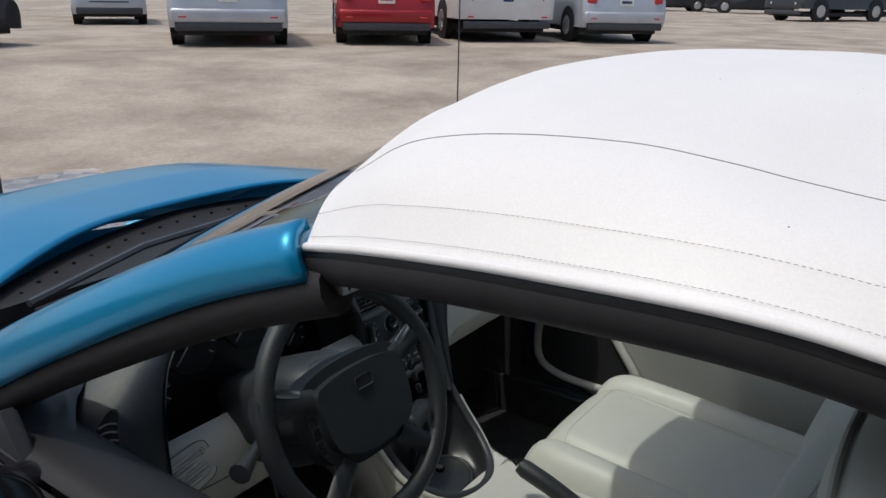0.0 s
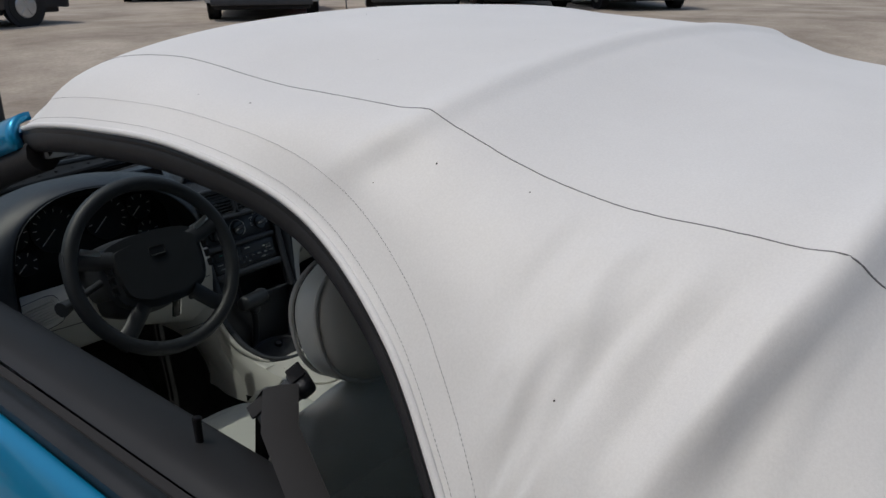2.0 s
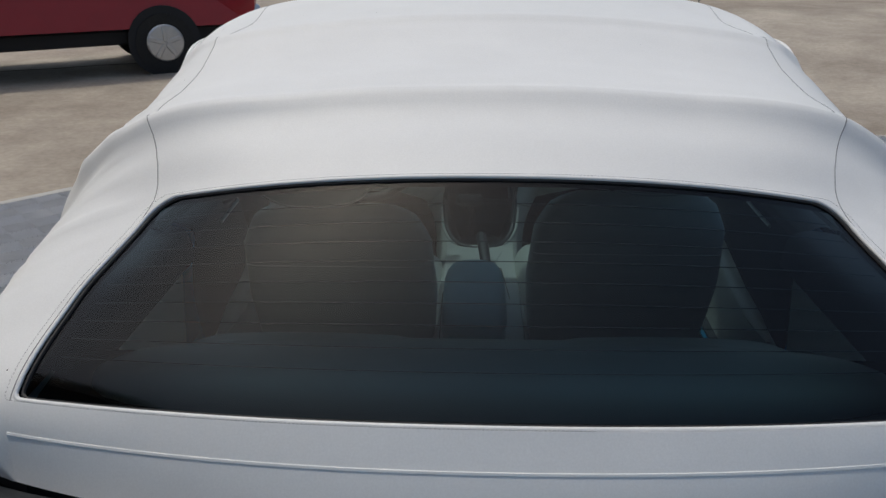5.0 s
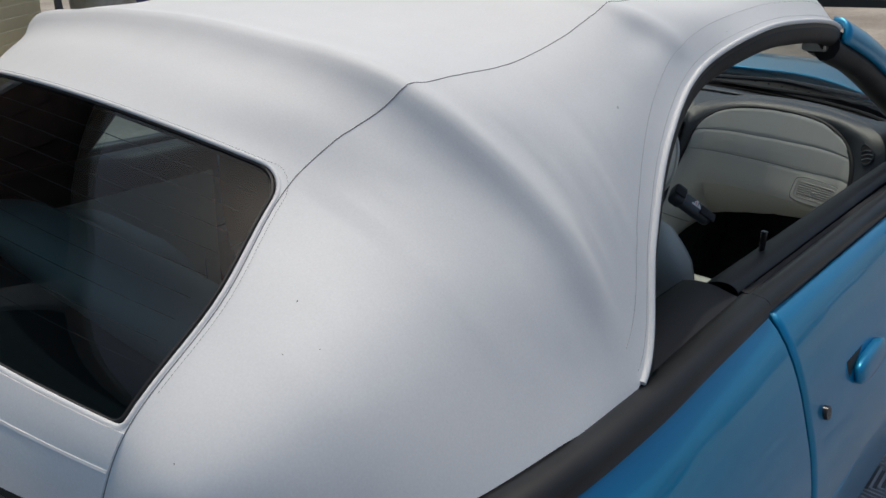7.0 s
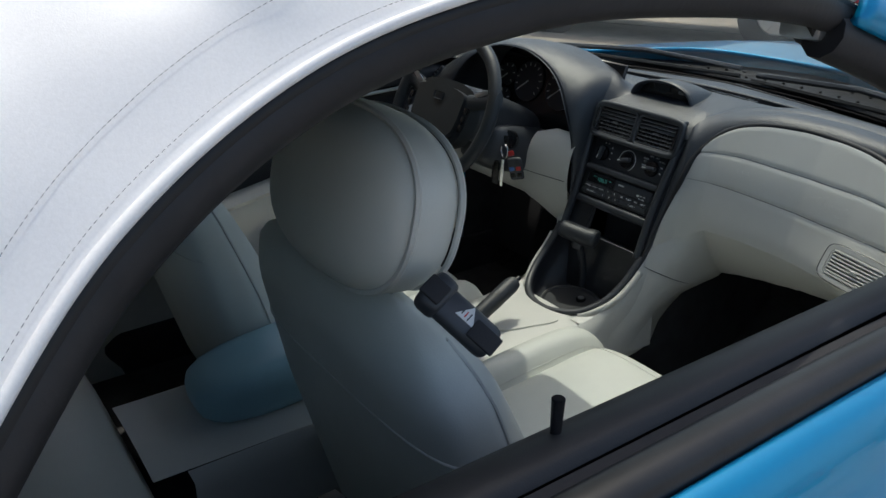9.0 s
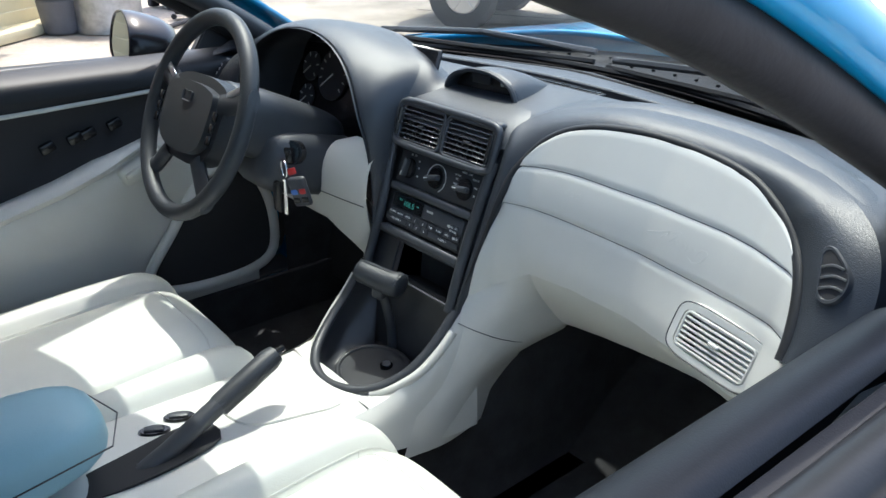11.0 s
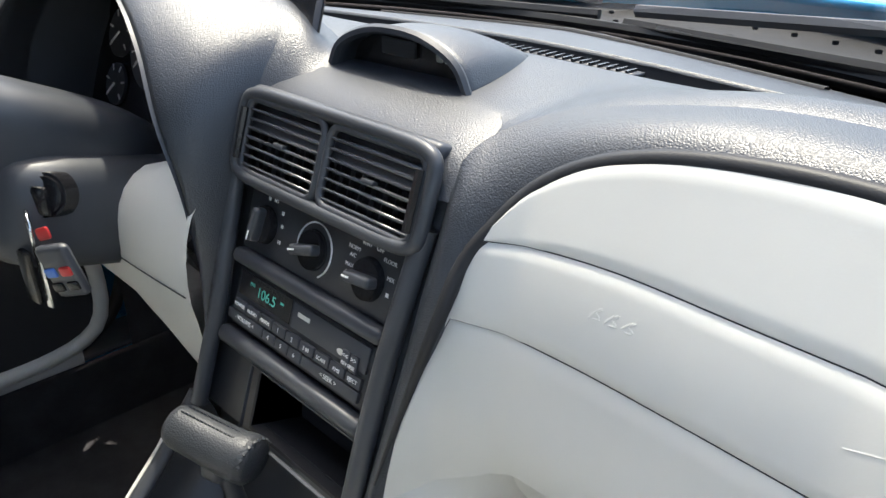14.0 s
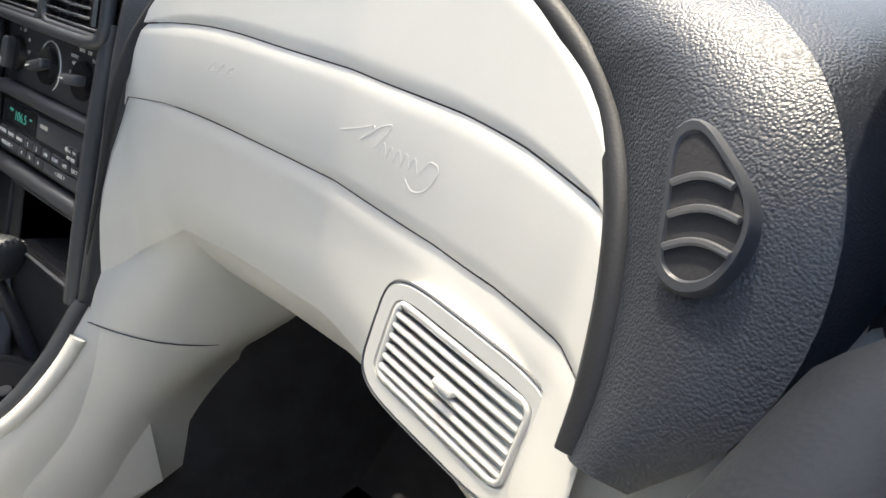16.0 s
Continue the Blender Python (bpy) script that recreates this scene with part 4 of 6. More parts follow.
    B = Matrix(((d.x, side.x, up_.x, c.x), (d.y, side.y, up_.y, c.y), (d.z, side.z, up_.z, c.z), (0, 0, 0, 1)))
    gd = part("belt_guide", rbox((.080, .036, .020), .009, 3, B), M_PLASTIC, seat, "black plastic seat belt guide")
    part("guide_head", rbox((.026, .042, .025), .008, 3, B @ pose(-.031, 0, .002)), M_PLASTIC, gd)
    part("guide_slot", rbox((.030, .022, .004), .0018, 2, B @ pose(.028, .006, .0115)), M_LINER, gd)
    part("guide_slot", rbox((.022, .024, .004), .0018, 2, B @ pose(-.034, .006, .0165)), M_LINER, gd)
    part("guide_label", disc(.0125, .0125, .0008, B @ pose(.004, 0, .0104, 0, 0, 60), 3), M_WHITE_INK, gd)
    for k in range(3):
        part("label_print", rbox((.0012, .005 + .002 * k, .0004), 0, 1, B @ pose(-.002 + .004 * k, 0, .0110)), M_RED if k == 1 else M_PLASTIC, gd)
    part("seat_base", rbox((.42, .46, .14), .02, 2, pose(x0, .60, .31)), M_LINER, seat)
    return seat


front_seat(1, "off-white leather passenger bucket seat")
seat_l = front_seat(-1, "off-white leather driver bucket seat")
seat_l.location = (0, -.025, -.028)
belt = sweep("seat_belt", [(-.70, .02, .93), (-.65, .14, .965), (-.60, .20, .975), (-.575, .255, .93), (-.56, .30, .80), (-.575, .38, .62), (-.60, .44, .48)], .022, M_LINER, car, "black seat belt over the driver seat", sides=8, flat=.12)

# -- dashboard --
ARCH = spline([(.126, 1.080, .640), (.135, 1.098, .700), (.147, 1.118, .765), (.160, 1.133, .822), (.163, 1.152, .856), (.174, 1.166, .878), (.194, 1.183, .906), (.224, 1.193, .926), (.270, 1.199, .941), (.337, 1.202, .949),
               (.396, 1.202, .949), (.466, 1.191, .945), (.519, 1.177, .936), (.568, 1.154, .915), (.591, 1.139, .898), (.611, 1.117, .877), (.624, 1.096, .853), (.632, 1.075, .825), (.634, 1.062, .806)], 90)
DTOP = spline([(.119, 1.088, .640), (.119, 1.110, .700), (.121, 1.133, .765), (.123, 1.152, .825), (.126, 1.168, .875), (.130, 1.182, .914), (.141, 1.208, .931), (.170, 1.230, .945), (.220, 1.245, .957), (.300, 1.255, .968), (.380, 1.260, .968),
               (.460, 1.250, .966), (.530, 1.225, .962), (.600, 1.185, .955), (.640, 1.155, .948), (.672, 1.125, .932), (.690, 1.102, .905), (.694, 1.084, .870), (.684, 1.066, .838), (.660, 1.054, .812)], 90)
pad_g = []
for i in range(90):
    a, b = ARCH[i], DTOP[i]
    t = i / 89
    n = np.array([-.25 * (t > .8), -.80, .60])
    puff = np.interp(t, [0, .25, .4, .8, 1], [.004, .008, .010, .012, .008])
    pad_g.append([a + np.array([0, .014, -.005]), a + np.array([0, .003, -.002]), a + n * .004, *[a + (b - a) * w + n * (.004 * (1 - w) + puff * math.sin(math.pi * w)) for w in np.linspace(.12, 1, 10)]])
dashboard = skin("dashboard", pad_g, M_PAD, car, "grained blue-black padded dashboard over off-white lower panels", angle=180)
# rounded lip, coloured darker than the pad to paint the shade it faces down into
sweep("pad_edge", ARCH[5:] + np.array([0, -.002, .0035]), .0068, M_CAP, dashboard, "rounded edge of the dash pad, shade of its underside put into the colour", sides=8, taper=np.interp(np.arange(85), [0, 22], [.15, 1]))
skin("centre_pad", [spline([(x, 1.160 + d, .890), (x, 1.175 + d, .911 - d), (x, 1.198 + d, .925 - d), (x, 1.228, .9345 - d)], 8) for x in np.linspace(-.15, .15, 21) for d in (max(0, abs(x) - .125) * .25,)], M_PAD, dashboard)
# the pad's outer flank, facing the door
flank = []
for b in DTOP[64:]:
    e = np.array([.700, 1.27, np.interp(b[2], [.81, .955], [.862, .952])])
    flank.append(spline([b, b + (e - b) * .06 + np.array([.004, 0, 0]), b + (e - b) * .35 + np.array([.006, 0, -.002]), e], 12))
skin("pad_flank", flank, M_PAD, dashboard)
# shelf from the pad to the windscreen
sh = []
for x in np.linspace(-.73, .73, 140):
    ax = abs(x)
    y0 = np.interp(ax, [0, .13, .3, .42, .52, .6, .66, .69], [1.225, 1.225, 1.255, 1.26, 1.245, 1.205, 1.15, 1.10])
    z0 = np.interp(ax, [0, .13, .3, .42, .52, .6, .66, .69], [.934, .934, .968, .967, .963, .952, .94, .925])
    if .14 < x < .66:
        k = DTOP[(DTOP[:, 0] > .135) & (DTOP[:, 2] > .93)]
        y0, z0 = np.interp(x, k[:, 0], k[:, 1]), np.interp(x, k[:, 0], k[:, 2])
    if x > .66:
        y0, z0 = np.interp(x, [.66, .69, .73], [1.145, 1.19, 1.22]), .938
    y1 = np.interp(ax, [0, .5, .72], [1.515, 1.405, 1.26])
    sh.append(spline([(x, y0 - .010, z0 - .0060), (x, y0 + .004, z0 + .0003), (x, y0 + .03, z0 + .0035), (x, y0 + .45 * (y1 - y0), np.interp(ax, [0, .13, .26], [.948, .949, .953]) - .010 * ax), (x, y1 - .05, .948 - .012 * ax), (x, y1, .940 - .012 * ax)], 22))
sh = np.array(sh)


def on_top(x, y, lift=0.0):
    """A place on the dashboard top."""
    k = float(np.interp(x, sh[:, 0, 0], range(len(sh))))
    i = min(int(k), len(sh) - 2)
    col = sh[i] + (sh[i + 1] - sh[i]) * (k - i)
    return np.array([x, y, float(np.interp(y, col[:, 1], col[:, 2])) + lift])


# a long slot runs across it: the top behind, the trough, the top ahead of it
slot_y = lambda x: 1.352 - .30 * x * x
slot_w = lambda x: .046 * min(1.0, max(.02, (.50 - abs(x)) / .05))
rear_g, front_g, trough = [], [], []
for col in sh:
    x = col[0][0]
    a = max(col[0][1] + .004, min(slot_y(x), col[-1][1] - .012))
    b = min(a + slot_w(x), col[-1][1] - .006)
    rear_g.append([on_top(x, col[0][1] + (a - col[0][1]) * w) for w in np.r_[np.linspace(0, .9, 12), .97, 1]] + [on_top(x, a + .0015, -.003)])
    front_g.append([on_top(x, b - .0015, -.003)] + [on_top(x, b + (col[-1][1] - b) * w) for w in np.r_[0, .03, np.linspace(.1, 1, 10)]])
    if abs(x) < .50:
        trough.append([on_top(x, a + .001, -.003), on_top(x, a + .002, -.040), on_top(x, b - .002, -.040), on_top(x, b - .001, -.003)])
skin("dash_top", rear_g, M_PAD, dashboard, "grained blue-black dashboard top")
skin("dash_front", front_g, M_PAD, dashboard, "grained blue-black strip below the windscreen")
skin("defroster_slot", trough, M_LINER, dashboard, "long black defroster slot")
skin("dash_groove", [[on_top(x, slot_y(x) + .108 + .012 * w, .0025 * (0 < w < 1)) for w in (0, .1, .5, .9, 1)] for x in np.linspace(-.26, .26, 50)], M_LINER, dashboard)
skin("defroster_grille", [[on_top(x, slot_y(x) + .020 + .016 * w, -.006) for w in (0, .5, 1)] for x in np.linspace(-.13, .14, 30)], M_PLASTIC, dashboard, "dark grille in the defroster slot", thick=.003)
for k in range(28):
    x = -.125 + .0095 * k
    part("grille_bar", rbox((.0022, .015, .0022), 0, 1, pose(*on_top(x, slot_y(x) + .028, -.0048))), M_GLOSS, dashboard)

# passenger face: three pale panels with joints between them
LOW = [(.127, .660), (.160, .690), (.222, .728), (.30, .735), (.37, .735), (.46, .735), (.53, .735), (.58, .735), (.62, .742), (.64, .760)]


soft = lambda v: .028 * math.log(1 + math.exp(v / .028))


def face_point(x, z):
    base = np.interp(x, [.12, .135, .158, .2, .40, .50, .55, .60, .64], [1.092, 1.108, 1.130, 1.140, 1.140, 1.124, 1.112, 1.094, 1.062])
    under = np.interp(x, [.2, .42, .55], [.07, -.08, -.30])
    roll = .003 * max(0.0, min(1.0, 1 - (z - low_z(x)) / .030)) ** 2 if x > .2 else 0
    return np.array([x, base + .42 * soft(z - .800) + under * soft(.8 - z) - .012 + .006 * math.exp(-((z - .80) / .05) ** 2) + roll, z])


def arch_z(x):
    return float(np.interp(x, ARCH[:, 0], ARCH[:, 2]))


def low_z(x):
    return float(np.interp(x, [q[0] for q in LOW], [q[1] for q in LOW]))


SEAM_HI = spline([(.15, .872), (.172, .876), (.257, .884), (.346, .883), (.42, .882), (.525, .882), (.593, .877), (.61, .875), (.64, .872)], 80)
SEAM_LO = spline([(.15, .820), (.165, .821), (.257, .823), (.334, .821), (.42, .818), (.523, .818), (.581, .820), (.623, .820), (.64, .820)], 80)
seam_hi = lambda x: float(np.interp(x, SEAM_HI[:, 0], SEAM_HI[:, 1]))
seam_lo = lambda x: float(np.interp(x, SEAM_LO[:, 0], SEAM_LO[:, 1]))
xs = np.linspace(.127, .636, 90)


def face_panel(name, hi, lo, label):
    g = []
    for x in xs:
        a, b = min(hi(x), arch_z(x) + .004), lo(x)
        b = min(b, a - .001)
        row = [face_point(x, a + (b - a) * w) for w in np.linspace(0, 1, 14)]
        row[0] = row[0] + np.array([0, .002, 0])
        row[-1] = row[-1] + np.array([0, (.002 if x > .215 else .001) if name != "lower_dash_panel" else 0, 0])
        g.append(row)
    return skin(name, g, M_TRIM, dashboard, label)


gap = .00045
face_panel("upper_dash_panel", lambda x: 2.0, lambda x: seam_hi(x) + gap, "off-white upper dash panel")
bag = face_panel("airbag_cover", lambda x: seam_hi(x) - gap, lambda x: seam_lo(x) + gap, "off-white passenger airbag cover with embossed marks")
glove = face_panel("lower_dash_panel", lambda x: seam_lo(x) - gap, low_z, "off-white lower dash panel")
skin("joint_backing", [[face_point(x, seam_hi(x) + d) + np.array([0, .0035, 0]) for d in (-.006, .006)] for x in xs if .182 < x < .606], M_PLASTIC, dashboard)
skin("joint_backing", [[face_point(x, seam_lo(x) + d) + np.array([0, .0035, 0]) for d in (-.006, .006)] for x in xs if .170 < x < .618], M_PLASTIC, dashboard)
# underside of the passenger panel
under_x = np.linspace(.224, .636, 60)
HEEL = spline([(.209, 1.249, .598), (.300, 1.215, .630), (.426, 1.180, .662), (.520, 1.162, .678), (.590, 1.138, .698), (.640, 1.105, .735)], 60)
under_g = []
for x, e in zip(under_x, HEEL):
    q = face_point(x, low_z(x))
    u = face_point(x, low_z(x) + .012)
    under_g.append(spline([q, q + (q - u) * .45 + np.array([0, .001, 0]), q + (e - q) * .40 + np.array([0, -.006, -.006]), e, e + np.array([0, .012, .001]), e + np.array([0, .12, .02])], 20))
skin("glove_underside", under_g, M_TRIM, glove, "off-white glove box underside rolling forward")
# pale end bolster by the door
part("end_bolster", pillow((.104, .25, .195), 2.8, 32, 24, pose(.648, 1.178, .719)), M_TRIM, dashboard, "off-white rounded dash end", angle=180)


def vent(name, m, w, h, rows, cols, mat, frame_mat, label, round_=.010, slat_mat=None):
    """An air outlet: frame, dark throat, slats across and fins behind them. It lies in x, z and faces -y."""
    root = part(name, rbox((w, .004, h), .001, 1, m @ pose(0, .016, 0)), M_LINER, car, label)
    ring = [(w / 2 - round_, h / 2 - round_, 0), (-w / 2 + round_, h / 2 - round_, 90), (-w / 2 + round_, -h / 2 + round_, 180), (w / 2 - round_, -h / 2 + round_, 270)]
    pts = [(cx + round_ * math.cos(radians(a + t)), cz + round_ * math.sin(radians(a + t))) for cx, cz, a in ring for t in (0, 30, 60, 90)]
    sweep("vent_frame", [tuple(m @ Vector((a, 0, b))) for a, b in pts], .0036 if frame_mat is not M_TRIM else .0020, frame_mat, root, sides=8, closed=True, up=tuple(m.to_3x3() @ Vector((0, 1, 0))))
    for k in range(rows):
        z = -h / 2 + h * (k + .5) / rows
        part("slat", rbox((w * .98, .016, .0034 if mat is M_TRIM else .0026), .001, 1, m @ pose(0, .006, z, -18, 0, 0)), slat_mat or mat, root)
    for k in range(cols):
        x = -w / 2 + w * (k + .5) / cols
        part("fin", rbox((.0016, .010, h * .96), 0, 1, m @ pose(x, .015, 0)), mat, root)
    part("vent_tab", rbox((.014, .006, .004), .0015, 2, m @ pose(0, -.001, 0)), mat, root)
    return root


def frame_of(ux, uz, at):
    ux, uz = Vector(ux).normalized(), Vector(uz)
    uy = uz.cross(ux).normalized()
    uz = ux.cross(uy)
    return Matrix(((ux.x, uy.x, uz.x, at[0]), (ux.y, uy.y, uz.y, at[1]), (ux.z, uy.z, uz.z, at[2]), (0, 0, 0, 1)))


def lower_vent(s):
    m = frame_of((.091, -.015 * s, -.005 * s), (-.002 * s, .014, .0355), (s * .547, 1.089, .775))
    root = vent("lower_vent", m, .096, .041, 7, 0, M_TRIM, M_TRIM, "off-white slatted lower air vent", .006)
    plate = [(.061 * math.copysign(abs(math.cos(a)) ** .42, math.cos(a)), .0325 * math.copysign(abs(math.sin(a)) ** .42, math.sin(a))) for a in np.linspace(0, 2 * math.pi, 48, endpoint=False)]
    hole = [(.051 * math.copysign(abs(math.cos(a)) ** .3, math.cos(a)), .0232 * math.copysign(abs(math.sin(a)) ** .3, math.sin(a))) for a in np.linspace(0, 2 * math.pi, 48, endpoint=False)]
    skin("vent_surround", [[tuple(m @ Vector((a * 1.02, .020, b * 1.02))), tuple(m @ Vector((a, .000, b))), tuple(m @ Vector((a * .98, -.0012, b * .97))), tuple(m @ Vector((c * 1.02, -.0010, d * 1.02))), tuple(m @ Vector((c, .003, d)))] for (a, b), (c, d) in zip(plate, hole)],
         M_TRIM, root, close_u=True, angle=35)
    sweep("vent_joint", [tuple(m @ Vector((a * 1.012, -.0004, b * 1.02))) for a, b in plate], .0008, M_PLASTIC, root, sides=4, closed=True, up=tuple(m.to_3x3() @ Vector((0, 1, 0))))


lower_vent(1)
# marks pressed into the airbag cover, and its pull latch
def press(points, r=.0006):
    sweep("embossed_mark", [face_point(x, z) + np.array([0, r * .62, 0]) for x, z in spline(points, 24)], r, M_TRIM, bag, sides=6)


for k in range(3):
    x = .258 + .011 * k
    press([(x, .8565 + .001 * k), (x + .0045, .8625), (x + .008, .8640), (x + .0045, .8605), (x + .0075, .8580), (x + .003, .8570)], .0009)
press([(.403, .8500), (.418, .8545), (.436, .8600), (.424, .8500)])
press([(.428, .8520), (.441, .8610), (.451, .8640), (.438, .8490)])
for k in range(5):
    x = .443 + .007 * k
    press([(x, .8470), (x + .004, .8540), (x + .0075, .8480)], .0006)
press([(.480, .8470), (.488, .8560), (.495, .8540), (.488, .8420), (.476, .8380), (.470, .8420)])
part("latch_notch", rbox((.016, .004, .003), .001, 1, pose(.428, 1.1735, .6655, 0, -8, 0)), M_LINER, glove, "small dark glove box notch")
# round-backed side vents, set into the pad
def side_vent(s, c, n):
    o = spline([(-.001, .026), (.006, .028), (.017, .017), (.027, .001), (.027, -.011), (.018, -.024), (.007, -.026), (-.001, -.020), (-.002, .0)], 48, closed=True)
    uz = np.array([-s * .014, .022, .042])
    uz -= n * uz.dot(n)
    uz /= np.linalg.norm(uz)
    ux = np.cross(uz, n) * (1 if np.cross(uz, n)[0] * s > 0 else -1)
    P3 = lambda a, b, d=0.0, k=1.0: c + ux * (a - .0125) * k + uz * b * k + n * d
    root = skin("side_vent", [[P3(a, b, d, k) for d, k in ((-.012, 1.10), (.0012, 1.08), (.0024, 1.04), (.0024, .93), (.0005, .86), (-.014, .84))] for a, b in o], M_PLASTIC, car, "half-round black side air vent", close_u=True, angle=40)
    bm = bmesh.new()
    bm.faces.new([bm.verts.new(P3(a, b, .0014, .95)) for a, b in o])
    part("throat", bm, M_LINER, root)
    for k in range(3):
        b = .010 - .0125 * k
        ins_ = [q for q in o if abs(q[1] - b) < .003]
        hi, lo_ = max(q[0] for q in ins_), min(q[0] for q in ins_)
        sweep("slat", [P3(lo_ + (hi - lo_) * t, b + .0035 * math.sin(math.pi * t) - .003 * t, .0024, .86) for t in np.linspace(0, 1, 10)], .0014, M_ALLOY, root, sides=6, flat=1.0)


def seat_on(grid, at, out=.0015):
    """The place and normal of a grid of points next to a given place."""
    g = np.array(grid)
    n = np.cross(np.gradient(g, axis=0), np.gradient(g, axis=1))
    i, j = np.unravel_index(np.argmin(((g - at) ** 2).sum(2)), g.shape[:2])
    n = n[i, j] / np.linalg.norm(n[i, j])
    n = -n if n[1] > 0 else n
    return np.array(at) + n * ((g[i, j] - at).dot(n) + out), n


side_vent(1, *seat_on(pad_g, np.array([.652, 1.098, .897])))

# driver side: cluster hood, pale knee panel
cl = spline([(-.128, 1.110, .700), (-.130, 1.100, .830), (-.150, 1.095, .895), (-.200, 1.110, .955), (-.280, 1.130, .990), (-.370, 1.138, 1.005), (-.460, 1.130, .995), (-.530, 1.110, .955), (-.565, 1.085, .890), (-.575, 1.07, .80)], 60)
ct = spline([(-.112, 1.115, .700), (-.112, 1.150, .830), (-.118, 1.180, .920), (-.135, 1.220, .965), (-.270, 1.265, 1.000), (-.370, 1.275, 1.005), (-.480, 1.262, .998), (-.600, 1.205, .955), (-.680, 1.11, .89), (-.690, 1.05, .795)], 60)
hood_g = [[cl[i] + np.array([0, .05, 0]) * (1 - w * 4) if w < .25 else cl[i] + (ct[i] - cl[i]) * (w - .25) / .75 + np.array([0, -.6, .6]) * .02 * math.sin(math.pi * (w - .25) / .75) for w in np.linspace(0, 1, 14)] for i in range(60)]
side_vent(-1, *seat_on(hood_g, np.array([-.650, 1.09, .900])))
skin("cluster_hood", hood_g, M_PAD, dashboard, "grained blue-black instrument hood")
flank = []
for q in ct:
    if q[2] > .90 and q[0] > -.62:
        f = float(np.clip((q[0] + .37) / .2, -1, 1))
        e = on_top(q[0] + .050 * f, q[1] + .075 - .03 * abs(f), -.001)
        flank.append(spline([q, q + (e - q) * .25 + np.array([0, .006, .004]), q + (e - q) * .6 - np.array([0, 0, .003]), e], 10))
skin("hood_flank", flank, M_PAD, dashboard)
skin("cluster_wall", [[q + (np.array([q[0], 1.235, q[2]]) - q) * w for w in np.linspace(0, 1, 4)] for q in cl], M_PLASTIC, dashboard)
cluster = part("instrument_panel", rbox((.46, .01, .26), .004, 1, pose(-.355, 1.222, .865, -18, 0, 0)), M_GLOSS, car, "black instrument cluster with round gauges")
for x, z, r in ((-.30, .905, .052), (-.42, .905, .052), (-.215, .91, .030), (-.505, .91, .030), (-.21, .85, .026), (-.50, .85, .026)):
    cm = pose(x, 1.213 - .32 * (.865 - z), z, -18, 0, 0) @ pose(0, 0, 0, 90, 0, 0)
    part("gauge", disc(r, r, .004, cm, 32), M_BOWL, cluster)
    for k in range(12 if r > .04 else 6):
        a = radians(-40 + 260 * k / (11 if r > .04 else 5))
        part("tick", rbox((.008, .0022, .001), 0, 1, cm @ pose(r * .82 * math.cos(a), r * .82 * math.sin(a), .0026, 0, 0, math.degrees(a))), M_WHITE_INK, cluster)
    part("needle", rbox((r * .8, .003, .001), 0, 1, cm @ pose(-r * .3, -r * .25, .0032, 0, 0, 40)), M_WHITE_INK, cluster)
knee = []
for x in np.linspace(-.62, -.122, 46):
    f = max(0, (x + .30) / .178)
    top, low = .800 + .030 * min(1, f * 2), .660 - .05 * f
    knee.append(spline([(x, 1.135, top + .01), (x, 1.112, top), (x, 1.096, (top + .745) / 2 + .01), (x, 1.090, .745), (x, 1.094, .715), (x, 1.120, low), (x, 1.22, low - .02)], 18))
skin("knee_panel", knee, M_TRIM, dashboard, "off-white driver knee panel")
sweep("knee_joint", [(x, 1.0895, .741 - .012 * math.sin((x + .62) * 6)) for x in np.linspace(-.60, -.13, 30)], .0009, M_PLASTIC, dashboard, sides=4)
lower_vent(-1)

# -- centre stack: y = 1.131 + .34 (z - .771), leaning forward to the top --
LEAN = math.degrees(math.atan(.34))
CS = pose(0, 1.131, .771, -LEAN, 0, 0)          # local x right, z up the stack, -y out
bezel_o = [(-.131, .146), (-.119, .160), (.119, .160), (.131, .146), (.124, .02), (.120, -.073), (-.120, -.073), (-.124, .02)]
stack = part("centre_bezel", prism(bezel_o, .085, CS @ pose(0, .008, 0, 90, 0, 0)), M_BOWL, car, "dark satin centre stack bezel")
for leg in ([(-.120, -.073), (-.045, -.073), (-.045, -.143), (-.122, -.143)], [(.101, -.073), (.120, -.073), (.122, -.143), (.101, -.143)], [(-.045, -.136), (.101, -.136), (.101, -.143), (-.045, -.143)]):
    part("bezel_leg", prism(leg, .085, CS @ pose(0, .0078, 0, 90, 0, 0)), M_BOWL, stack)
for s in (1, -1):
    skin("stack_flank", [[tuple(CS @ Vector((s * x, y, z))) for x, y in ((.112, .002), (.125, .005), (.134, .016), (.150, .050))] for z in np.linspace(-.14, .150, 14)], M_PAD, stack)
for z, h in ((.0095, .014), (-.0655, .016), (.0815, .010), (.152, .014)):
    part("bezel_bar", rbox((.204 if z < .1 else .236, .018, h), .006, 3, CS @ pose(0, .000, z)), M_PLASTIC, stack)
for s in (1, -1):
    sweep("bezel_rail", [tuple(CS @ Vector((s * x, -.007, z))) for x, z in ((.121, .10), (.117, .06), (.112, .0), (.110, -.06), (.111, -.142))], .0088, M_PLASTIC, stack, sides=10, up=(0, 1, 0), flat=.9)
pod_f = [(.004 + .118 * math.copysign(abs(math.cos(a)) ** .25, math.cos(a)), .117 + .037 * math.copysign(abs(math.sin(a)) ** .25, math.sin(a))) for a in np.linspace(0, 2 * math.pi, 64, endpoint=False)]
sweep("vent_pod", [tuple(CS @ Vector((a, -.013, b))) for a, b in pod_f], .0058, M_PLASTIC, stack, sides=10, closed=True, up=tuple(CS.to_3x3() @ Vector((0, 1, 0))))
